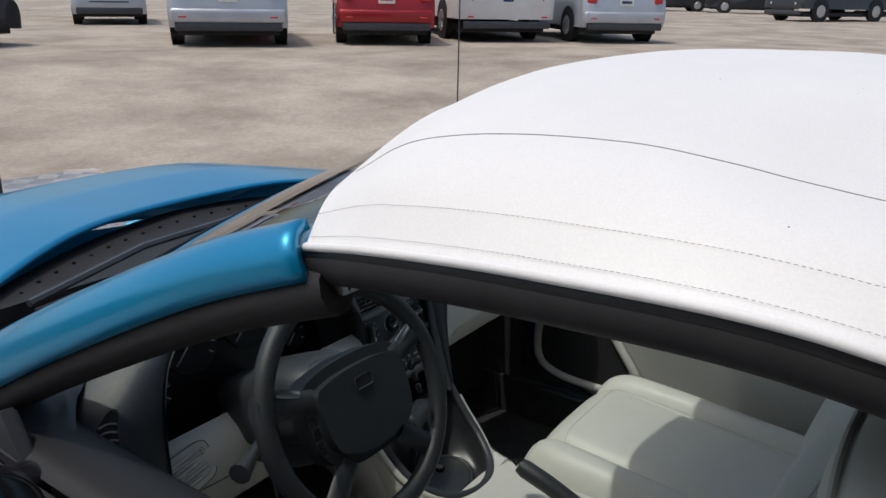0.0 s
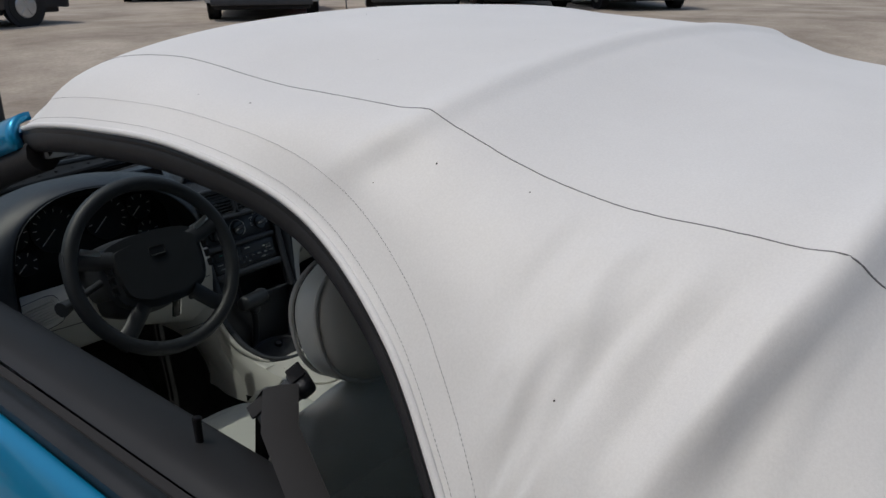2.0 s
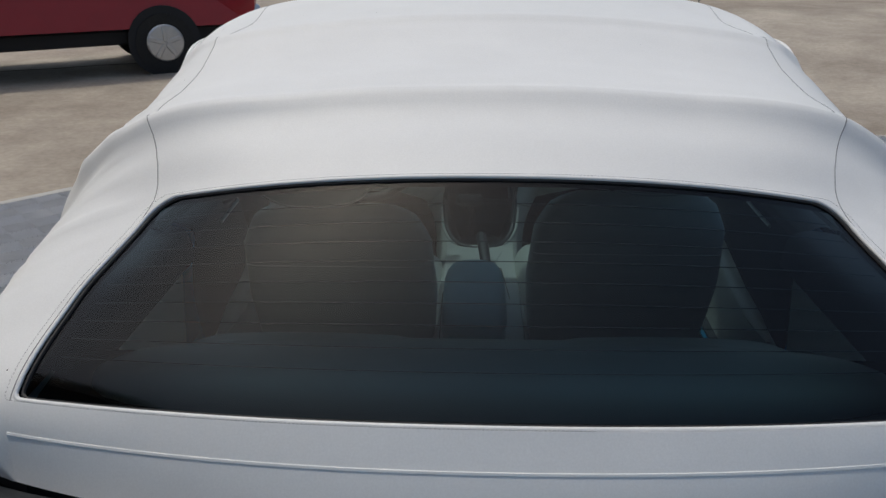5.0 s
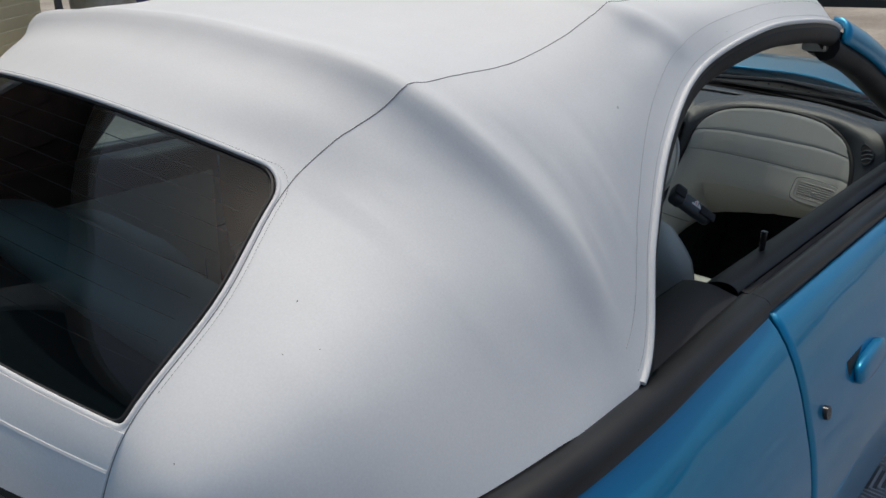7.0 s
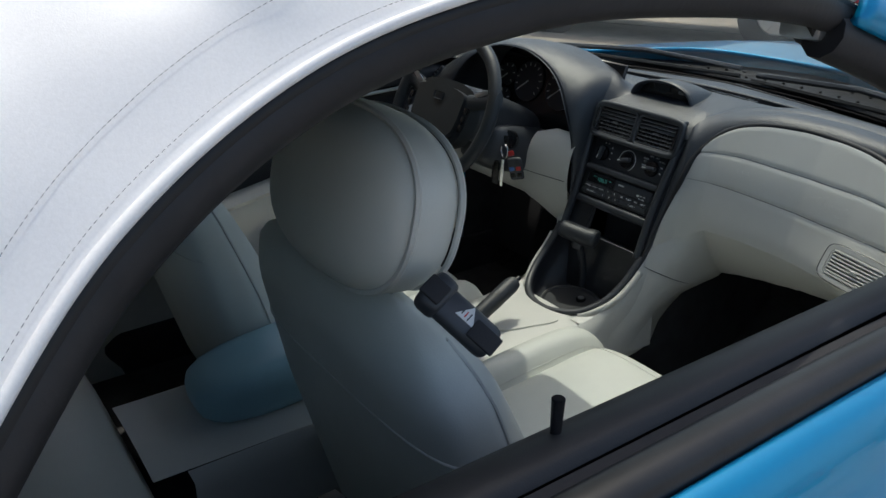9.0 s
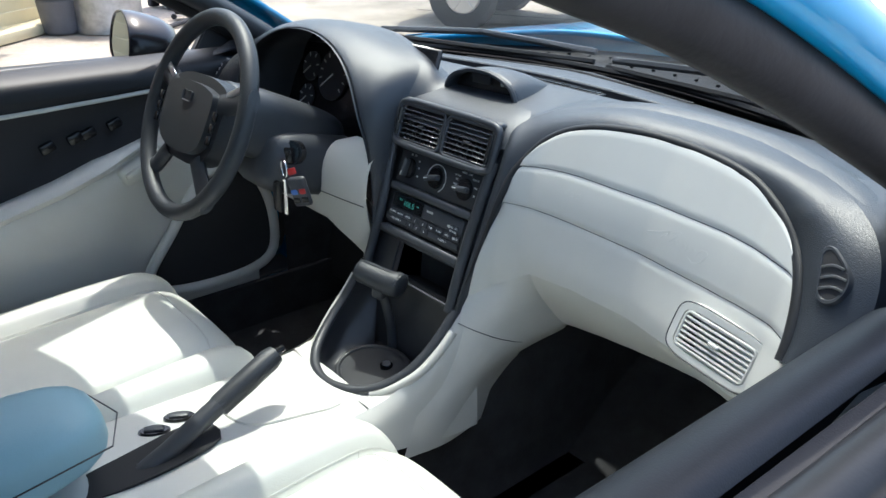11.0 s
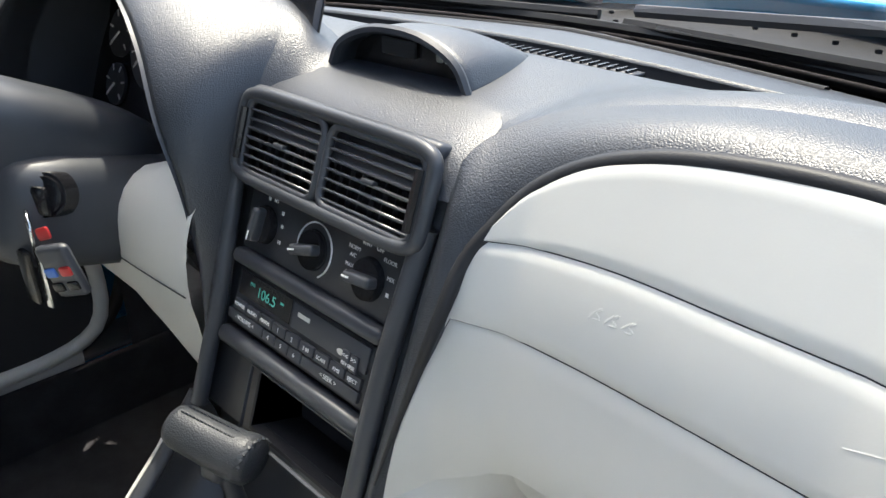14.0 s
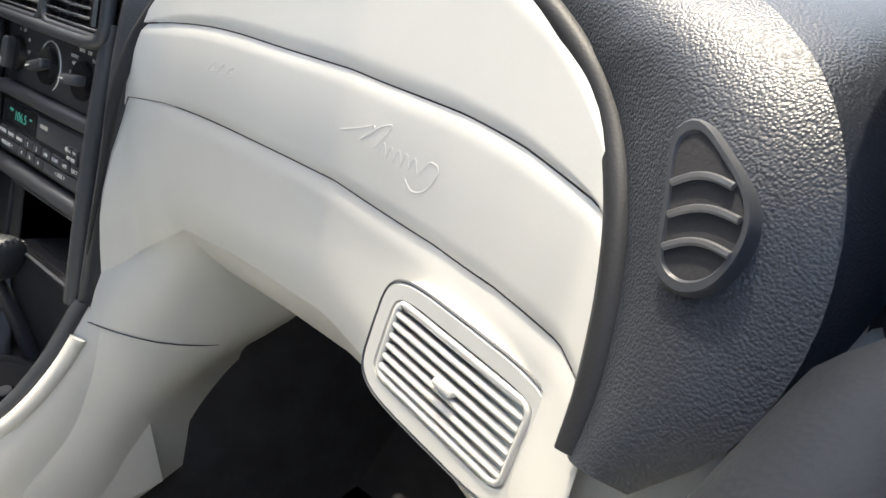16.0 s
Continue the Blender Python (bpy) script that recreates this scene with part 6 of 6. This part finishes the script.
gs = bpy.data.meshes.new("ground")
gx = np.r_[-2000, -300, np.linspace(-60, 60, 61), 300, 2000]
rise = lambda x, y: .40 * (lambda t: t * t * (3 - 2 * t))(min(1, max(0, (.6 * x + .8 * y - 5.2) / 6)))
gv = [(x, y, rise(x, y) + .012 * noise.noise(Vector((x * .15, y * .15, 0))) - .012 if abs(x) < 59 and abs(y) < 59 else rise(x, y)) for y in gx for x in gx]
n_ = len(gx)
gs.from_pydata(gv, [], [(j * n_ + i, j * n_ + i + 1, (j + 1) * n_ + i + 1, (j + 1) * n_ + i) for j in range(n_ - 1) for i in range(n_ - 1)])
tagged(obj("ground", gs, M_GROUND), "pale dusty concrete lot with stains and worn patches", "ground", kind="structure")

# joints in the concrete
M_JOINT = material("dark_joint", (0.14, 0.125, 0.10), 0.95, vary=0.3, scale=3)
for a, b in (((-7.0, 6.6), (-2.6, 8.6)), ((-3.6, 8.1), (-1.2, 6.2)), ((-2.6, 8.6), (4.0, 11.6)), ((-1.2, 6.2), (3.5, 2.6))):
    pts = [(a[0] + (b[0] - a[0]) * t + .05 * noise.noise(Vector((t * 9, a[0], 0))), a[1] + (b[1] - a[1]) * t + .05 * noise.noise(Vector((t * 9, 5, a[1]))), .002) for t in np.linspace(0, 1, 40)]
    tagged(sweep("pavement_joint", pts, .016, M_JOINT, None, sides=4, flat=.25), "dark joint in the concrete", "joint", kind="structure")

# ---- parked vehicles ----
def vehicle(name, label, profile, width, wheels, mat, at, heading, glass_z, group="parked vehicles", rim_mat=None, r=.33, bumper=None, lift=0):
    """A parked vehicle. profile: its side view, (along, up) points from the rear foot over the roof to the front foot."""
    v = thing(name, label, "vehicle", group)
    pr = spline(profile, 90)
    n, g = 17, []
    top = max(p[1] for p in profile)
    for j in range(n):
        f = -1 + 2 * j / (n - 1)
        row = []
        for a, z in pr:
            up_ = max(0, (z - glass_z) / max(.1, top - glass_z))
            half = width / 2 * (1 - .20 * up_ ** 1.2) * (1 - .04 * max(0, (.45 - z)))
            rnd = (1 - abs(f) ** 7)
            row.append((math.copysign(abs(f) ** .55, f) * half, a * (.97 + .03 * rnd), z - (1 - rnd) * .05 * (z > glass_z)))
        g.append(row)
    body = skin("body", g, mat, v)
    for s in (1, -1):
        side = [(s * (width / 2 * (1 - .20 * max(0, (z - glass_z) / max(.1, top - glass_z)) ** 1.2)), a * .97, z) for a, z in pr]
        bm = bmesh.new()
        bm.faces.new([bm.verts.new(q) for q in side])
        bmesh.ops.triangulate(bm, faces=bm.faces[:])
        part("side", bm, mat, v, smooth=False)
    lo, hi = min(p[0] for p in profile), max(p[0] for p in profile)
    # glazing: rear pane, windscreen and side windows, just proud of the skin
    up_pts = [p for p in pr if p[1] > glass_z + .06]
    rear_a, front_a = up_pts[0][0], up_pts[-1][0]
    for s in (1, -1):
        sw = [(rear_a + .25, glass_z + .06), (rear_a + .42, top - .14), (front_a - .75, top - .14), (front_a - .18, glass_z + .06)]
        bm = bmesh.new()
        bm.faces.new([bm.verts.new((s * (width / 2 * (1 - .20 * max(0, (z - glass_z) / max(.1, top - glass_z)) ** 1.2) + .012), a, z)) for a, z in sw])
        part("side_window", bm, M_CARGLASS, v, smooth=False)
    for lo_i in ("rear", "front"):
        seq = [p for p in (pr if lo_i == "rear" else pr[::-1]) if glass_z + .05 < p[1] < top - .08]
        seq = seq[:max(2, len(seq) // 2)] if len(seq) > 3 else seq
        seq = [p for p in seq if (p[0] < (lo + hi) / 2) == (lo_i == "rear")]
        if len(seq) >= 2:
            d = -.012 if lo_i == "rear" else .012
            skin("rear_window" if lo_i == "rear" else "windscreen", [[(x * width / 2 * .74, a * .985 + d, z + .012) for x in np.linspace(-1, 1, 7)] for a, z in seq], M_CARGLASS, v)
    for wy in wheels:
        for s in (1, -1):
            w = part("wheel", disc(r, r, .21, pose(s * (width / 2 - .09), wy, r, 0, 90, 0), 28, .02), M_TYRE, v, "black tyre with alloy rim")
            part("rim", disc(r * .62, r * .56, .02, pose(s * (width / 2 + .018), wy, r, 0, s * 90, 0), 20, .004), rim_mat or M_ALLOY, w)
            for k in range(5):
                part("spoke", rbox((.016, .05, r * .52), .006, 1, pose(s * (width / 2 + .030), wy, r, 72 * k, 0, 0) @ pose(0, 0, r * .30)), M_ALLOY, w)
            part("arch", disc(r * 1.16, r * 1.16, .02, pose(s * (width / 2 - .005), wy, r + .01, 0, 90, 0), 28), M_LINER, v)
    part("underbody", rbox((width * .86, (hi - lo) * .92, .16), .02, 1, pose(0, (hi + lo) / 2, .27 + lift)), M_LINER, v)
    part("rear_valance", rbox((width * .90, .10, .14), .03, 2, pose(0, lo + .03, .34 + lift)), M_PLASTIC, v)
    part("front_valance", rbox((width * .90, .10, .16), .03, 2, pose(0, hi - .03, .34 + lift)), M_PLASTIC, v)
    if bumper:
        part("rear_bumper", rbox((width * .97, .16, .24), .06, 3, pose(0, lo + .05, .52 + lift * .5)), M_ALLOY if lift else mat, v)
    for s in (1, -1):
        part("tail_lamp", rbox((.20, .05, .14), .02, 2, pose(s * width * .40, lo + .045, .86, 0, 0, s * 16)), M_RED, v)
        part("reflector", rbox((.13, .03, .03), .008, 1, pose(s * width * .38, lo - .022, .50)), M_RED, v)
        part("head_lamp", rbox((.30, .08, .12), .03, 2, pose(s * width * .36, hi - .08, .68, 0, 0, -s * 20)), M_AMBER, v)
    part("plate", rbox((.31, .012, .15), .004, 1, pose(0, lo - .012, .82)), M_WPAINT, v)
    part("plate_bar", rbox((.22, .004, .05), 0, 1, pose(0, lo - .020, .82)), M_NAVY if mat is not M_REDP else M_RED, v)
    part("grille", rbox((width * .55, .03, .16), .02, 2, pose(0, hi - .015, .50)), M_LINER, v)
    v.matrix_basis = pose(at[0], at[1], rise(*at) - .012, 0, 0, heading)
    return v


MPV = [(-2.15, .32), (-2.22, .50), (-2.20, .75), (-2.12, 1.05), (-1.98, 1.50), (-1.75, 1.64), (-.6, 1.68), (.4, 1.62), (1.05, 1.22), (1.35, 1.05), (1.95, .92), (2.20, .72), (2.24, .45), (2.18, .30)]
SEDAN = [(-2.20, .32), (-2.27, .55), (-2.22, .80), (-2.10, 1.00), (-1.65, 1.07), (-1.05, 1.36), (-.4, 1.46), (.25, 1.43), (.95, 1.06), (1.35, .98), (2.0, .84), (2.24, .66), (2.28, .42), (2.22, .28)]
HATCH = [(-1.75, .32), (-1.85, .6), (-1.80, .95), (-1.55, 1.38), (-1.2, 1.48), (-.2, 1.50), (.5, 1.38), (1.05, 1.02), (1.6, .88), (1.92, .68), (1.96, .42), (1.92, .26)]
BUS = [(-3.1, .45), (-3.15, .8), (-3.12, 1.8), (-3.05, 2.6), (-2.85, 2.75), (0, 2.80), (1.6, 2.72), (1.85, 2.2), (2.1, 1.55), (2.4, 1.30), (2.9, 1.12), (3.05, .8), (3.05, .42)]
TRUCK = [(-2.7, .45), (-2.75, .70), (-2.72, 1.05), (-2.6, 1.10), (-.95, 1.10), (-.85, 1.2), (-.65, 1.75), (-.3, 1.82), (.6, 1.80), (1.15, 1.25), (1.4, 1.15), (2.4, 1.05), (2.65, .85), (2.7, .5)]
vehicle("parked_minivan", "pale silver people carrier parked tail towards the lot", MPV, 1.98, (-1.35, 1.40), M_SILVER, (9.24, 12.95), -39, 1.0, bumper=True, r=.36)
vehicle("parked_sedan", "red saloon car parked tail towards the lot", SEDAN, 1.80, (-1.36, 1.34), M_REDP, (11.86, 11.37), -45, .98, bumper=True)
vehicle("shuttle_bus", "white shuttle bus with double rear wheels parked", BUS, 2.05, (-1.75, 1.75), M_WHITE, (14.9, 11.2), -40, 1.35, r=.38)
vehicle("parked_crossover", "silver crossover parked tail towards the lot", MPV, 1.82, (-1.30, 1.32), M_SILVER, (15.95, 8.6), -42, 1.05, bumper=True)
vehicle("parked_hatchback", "pale blue-grey hatchback facing the lot", HATCH, 1.70, (-1.20, 1.25), M_SILVER, (11.2, 20.3), 149, .95)
vehicle("parked_sedan", "grey saloon car at the edge of the lot", SEDAN, 1.76, (-1.36, 1.34), M_DARKP, (7.4, 22.4), 140, .98)
for x, y, h in ((43.4, 17.0, 30), (43.5, 12.6, 20)):
    vehicle("parked_sedan", "dark saloon car far across the lot", SEDAN, 1.80, (-1.36, 1.34), M_DARKP, (x, y), h, .98)
vehicle("pickup_truck", "dark pickup truck far across the lot", TRUCK, 1.95, (-1.6, 1.65), M_DARKP, (35.5, 7.2), 62, 1.15, r=.40)
SHORT_TRUCK = [(-2.10, .50), (-2.16, .70), (-2.14, 1.05), (-2.05, 1.10), (-.75, 1.10), (-.65, 1.2), (-.5, 1.68), (-.2, 1.74), (.55, 1.72), (1.0, 1.25), (1.2, 1.15), (1.9, 1.05), (2.12, .85), (2.16, .52)]
vehicle("pickup_truck", "red pickup truck with a bright rear bumper parked beyond the platform", SHORT_TRUCK, 1.72, (-1.05, 1.35), M_REDP, (-4.84, 7.51), 120, 1.15, r=.34, bumper=True, lift=.14)
vehicle("parked_sedan", "dark saloon car parked ahead", SEDAN, 1.80, (-1.36, 1.34), M_DARKP, (3.2, 14.0), -75, .98)

# ---- stanchions with a retractable belt ----
def stanchion(x, y):
    s = thing("barrier_post", "black retractable belt barrier post", "barrier post", "belt barrier")
    part("base", disc(.17, .13, .035, pose(0, 0, .0175), 36, .006), M_POST, s)
    part("pole", disc(.031, .031, .90, pose(0, 0, .48), 20), M_POST, s)
    part("belt_head", disc(.036, .036, .11, pose(0, 0, .965), 20, .004), M_POST, s)
    part("cap", disc(.040, .036, .014, pose(0, 0, 1.024), 20, .003), M_POST, s)
    s.matrix_basis = pose(x, y, 0)
    return s


POSTS = [(-.98, 4.00), (.02, 4.42), (.52, 3.95)]
for x, y in POSTS:
    stanchion(x, y)
for a, b in ((POSTS[0], POSTS[1]), (POSTS[1], POSTS[2])):
    d = math.degrees(math.atan2(b[1] - a[1], b[0] - a[0]))
    L = math.hypot(b[0] - a[0], b[1] - a[1])
    bt = part("barrier_belt", rbox((L, .003, .048), 0, 1, pose((a[0] + b[0]) / 2, (a[1] + b[1]) / 2, .965, 0, 0, d)), M_POST, None)
    tagged(bt, "black webbing belt between two barrier posts", "barrier belt")

# ---- building beside the platform: cream siding, then a brown door between white posts ----
B = pose(-6.58, .98, 0, 0, 0, 45)
bw = new("wall_siding")
tagged(bw, "cream lap-sided building wall", "wall", kind="structure")
wy0, wy1 = -2.2, 2.3
me = grid_mesh([[(-.08, y, z) for z in (0, 4.4)] for y in (wy0, wy1)], thick=.2)
obj("wall_core", me, M_SIDING, bw, smooth=False)
plank = rbox((.022, wy1 - wy0, .125), .004, 1, pose(0, 0, 0, 0, 6, 0))
pm = bpy.data.meshes.new("siding_board")
plank.to_mesh(pm)
plank.free()
pm.materials.append(M_SIDING)
for k in range(36):
    o = new("siding_board", pm)
    o.parent = bw
    o.location = (0, (wy0 + wy1) / 2, .16 + .118 * k)
part("wall_plinth", rbox((.30, wy1 - wy0 + .1, .10), .02, 2, pose(.12, (wy0 + wy1) / 2, .05)), M_SIDING, bw)
bw.matrix_basis = B
porch = thing("garage_front", "brown timber garage front with white posts", "garage")
part("door", rbox((.14, 5.6, 4.4), .01, 1, pose(-.05, -5.1, 2.2)), M_WOOD, porch)
for k in range(9):
    part("door_board", rbox((.02, .58, 4.2), .008, 1, pose(.03, -7.6 + .62 * k, 2.15)), M_WOOD, porch)
for y in (-2.25, -4.9, -7.9):
    part("post", rbox((.16, .16, 4.4), .01, 1, pose(.08, y, 2.2)), M_WPAINT, porch)
part("eave", rbox((.50, 10.4, .18), .02, 1, pose(.12, -2.8, 4.5)), M_WPAINT, porch)
porch.matrix_basis = B

ash = thing("ash_urn", "dark grey plastic smokers urn by the wall", "ash urn")
part("body", disc(.17, .20, .34, pose(-7.62, 2.57, .17), 32, .02), M_GREYPL, ash)
part("shoulder", disc(.20, .07, .10, pose(-7.62, 2.57, .39), 32, .01), M_GREYPL, ash)
part("neck", disc(.045, .035, .45, pose(-7.62, 2.57, .66), 24, .005), M_GREYPL, ash)
tub = thing("metal_tub", "tall galvanised round steel tub with a lid", "tub")
part("wall", disc(.32, .34, .76, pose(-7.50, 3.00, .38), 48), M_TIN, tub)
for z, r_ in ((.04, .328), (.40, .338), (.745, .352)):
    part("hoop", disc(r_, r_, .022, pose(-7.50, 3.00, z), 48, .005), M_TIN, tub)
part("lid", disc(.345, .30, .035, pose(-7.50, 3.00, .775), 48, .008), M_TIN, tub)
sweep("lid_handle", spline([(-7.50, 2.90, .79), (-7.50, 2.93, .83), (-7.50, 3.07, .83), (-7.50, 3.10, .79)], 16), .010, M_TIN, tub, sides=8)
# navy cabinet: two door leaves, a corner post, hinges and feet, pale ring shapes on the front
cooler = thing("metal_cabinet", "navy blue upright cabinet with pale ring shapes on its front", "cabinet")
part("body", rbox((.68, 1.26, 1.70), .05, 3, pose(-.34, 0, .93)), M_NAVY, cooler)
part("door", rbox((.03, .80, 1.58), .012, 2, pose(.012, -.20, .95)), M_NAVY, cooler)
part("door", rbox((.03, .36, 1.58), .012, 2, pose(.010, .40, .95)), M_NAVY, cooler)
part("door_trim", rbox((.012, .014, 1.56), .004, 1, pose(.030, .205, .95)), M_TIN, cooler)
for z in (.55, .95, 1.45):
    part("hinge", rbox((.03, .03, .12), .008, 2, pose(.02, .60, z)), M_TIN, cooler)
    part("hinge_pin", disc(.022, .022, .03, pose(.03, .60, z - .08), 14, .005), M_WPAINT, cooler)
for sx_ in (-.60, -.08):
    for sy_ in (-.54, .54):
        part("foot", rbox((.10, .12, .08), .01, 1, pose(sx_, sy_, .04)), M_LINER, cooler)
for y, z in ((-.34, .47), (-.36, .75), (-.36, 1.03)):
    sweep("pale_ring", [(.030, y + .095 * math.cos(a), z + .105 * math.sin(a)) for a in np.linspace(0, 2 * math.pi, 32, endpoint=False)], .018, M_WPAINT, cooler, sides=6, closed=True, up=(1, 0, 0), flat=.2)
cooler.matrix_basis = pose(-8.70, 4.72, 0, 0, 0, 4.4)
vac = thing("wet_vacuum", "red and black wet vacuum with hose", "vacuum cleaner")
part("tank", disc(.17, .19, .26, pose(-7.90, 4.00, .19), 30, .03), M_LINER, vac)
part("head", disc(.18, .11, .16, pose(-7.90, 4.00, .39), 30, .04), M_HOSE, vac)
for k in range(3):
    a = 2.1 * k + .4
    part("caster", disc(.03, .03, .03, pose(-7.90 + .16 * math.cos(a), 4.00 + .16 * math.sin(a), .03, 90, 0, 20 * k), 14, .004), M_LINER, vac)
part("handle", rbox((.05, .16, .03), .012, 2, pose(-7.90, 4.00, .49)), M_LINER, vac)
sweep("hose", spline([(-7.82, 4.05, .36), (-7.62, 4.18, .55), (-7.52, 4.36, .36), (-7.55, 4.32, .08), (-7.7, 4.0, .03), (-7.4, 3.7, .03), (-7.1, 3.4, .03)], 60), .026, M_LINER, vac, sides=10)
M_CARD = material("brown_cardboard", (0.30, 0.17, 0.09), 0.75, vary=0.15, scale=9)
for x, y, w, d, h, m_, lid_m, lb in ((-11.75, 8.38, .36, .46, .22, M_WPAINT, M_LINER, "white plastic storage box with black lid"), (-11.45, 7.72, .24, .36, .16, M_CARD, M_CARD, "brown cardboard box on the ground"),
                                     (-11.75, 9.35, .30, .42, .18, M_GREYPL, M_TIN, "grey plastic crate on the ground"), (-11.05, 10.30, .5, .6, .40, M_LINER, M_LINER, "black plastic storage box")):
    bx = thing("storage_box", lb, "box")
    part("body", rbox((w, d, h), .015, 2, pose(x, y, h / 2)), m_, bx)
    part("lid", rbox((w * 1.05, d * 1.05, .04), .012, 2, pose(x, y, h + .015, 0, 6 * (lid_m is M_LINER), 0)), lid_m, bx)
red_bin = thing("waste_bin", "dark red plastic waste bin", "bin")
part("body", disc(.15, .20, .62, pose(-11.35, 9.78, .31), 28, .02), M_REDP, red_bin)
part("rim", disc(.212, .212, .03, pose(-11.35, 9.78, .62), 28, .008), M_REDP, red_bin)
tank = thing("water_tank", "white plastic cylindrical tank", "tank")
part("body", disc(.24, .24, .95, pose(-12.15, 7.95, .475), 36, .03), M_WPAINT, tank)
part("cap", disc(.07, .07, .05, pose(-12.15, 7.95, .97), 20, .008), M_LINER, tank)

# ---- ribbed tile platform under the car ----
# edges run at 45 degrees to the car
U, V = np.array([.7071, .7071]), np.array([-.7071, .7071])
SQ = .1414
TILE = SQ * 3


def tile_mesh(flip):
    verts, faces = [], []

    def bar(x0, y0, x1, y1, w, z0, z1):
        d = np.array([x1 - x0, y1 - y0])
        L_ = np.linalg.norm(d)
        if L_ < .004:
            return
        d /= L_
        n = np.array([-d[1], d[0]]) * w / 2
        k = len(verts)
        for z, q in ((z0, 1.15), (z1, .8)):
            for px, py in ((x0, y0), (x1, y1)):
                verts.append((px + n[0] * q, py + n[1] * q, z))
                verts.append((px - n[0] * q, py - n[1] * q, z))
        faces.extend([(k, k + 2, k + 6, k + 4), (k + 3, k + 1, k + 5, k + 7), (k + 4, k + 6, k + 7, k + 5), (k, k + 4, k + 5, k + 1), (k + 2, k + 3, k + 7, k + 6)])
    for a in range(3):
        for b in range(3):
            cx, cy = (a - 1) * SQ, (b - 1) * SQ
            h = SQ / 2
            diag = 1 if (a + b + flip) % 2 else -1
            m = 12
            for i in range(m):
                t = -1 + 2 * (i + .5) / m          # ribs run along one diagonal of the square
                off = t * SQ
                pts = []
                # clip the line x*diag + ... to the square
                for u in np.linspace(-h, h, 2):
                    v = (off - u) * diag
                    if abs(v) <= h + 1e-9:
                        pts.append((u, v))
                    w_ = off - u * diag
                    if abs(w_) < h:
                        pts.append((w_, u))
                if len(pts) >= 2:
                    p, q = pts[0], max(pts[1:], key=lambda r: (r[0] - pts[0][0]) ** 2 + (r[1] - pts[0][1]) ** 2)
                    bar(cx + p[0], cy + p[1], cx + q[0], cy + q[1], .0062, .006, .016)
    me = bpy.data.meshes.new("tile")
    me.from_pydata(verts, [], faces)
    me.materials.append(M_TILE)
    return me


tiles = [tile_mesh(0), tile_mesh(1)]
c0 = np.array([-1.693, 3.807])             # a point on the front-left edge
lo_u, hi_u, lo_v, hi_v = -3.4, 4.25, -6.4, 0.0
cor = [c0 + U * a + V * b for a, b in ((lo_u, lo_v), (hi_u, lo_v), (hi_u, hi_v), (lo_u, hi_v))]
plat_ob = part("tile_platform", prism([tuple(c) for c in cor], .02, pose(0, 0, .007)), M_TILEBASE, None, smooth=False)
tagged(plat_ob, "grey ribbed plastic tile platform under the car", "platform", kind="structure")
spots = []
for i in range(int((hi_u - lo_u) / TILE)):
    for j in range(int((hi_v - lo_v) / TILE)):
        c = c0 + U * (lo_u + TILE * (i + .5)) + V * (hi_v - TILE * (j + .5))
        spots.append((min(abs(c[0] + 1.6), abs(c[0] - 1.8)) + .25 * abs(c[1] - 1.0), i, j, c))
spots.sort(key=lambda q: q[0])
for r_, (d, i, j, c) in enumerate(spots):
    m_ = pose(c[0], c[1], 0, 0, 0, 45)
    if r_ < 300:
        o = new("tile", tiles[(i + j) % 2])
        o.parent = plat_ob
        o.matrix_basis = m_
for s, a, b in ((1, cor[3], cor[2]), (1, cor[0], cor[3]), (1, cor[0], cor[1]), (1, cor[1], cor[2])):
    ln = math.hypot(*(b - a))
    e = part("platform_edge", rbox((ln + .1, .06, .018), .006, 2, pose((a[0] + b[0]) / 2, (a[1] + b[1]) / 2, .009, 0, 0, math.degrees(math.atan2(b[1] - a[1], b[0] - a[0])))), M_EDGE, plat_ob)
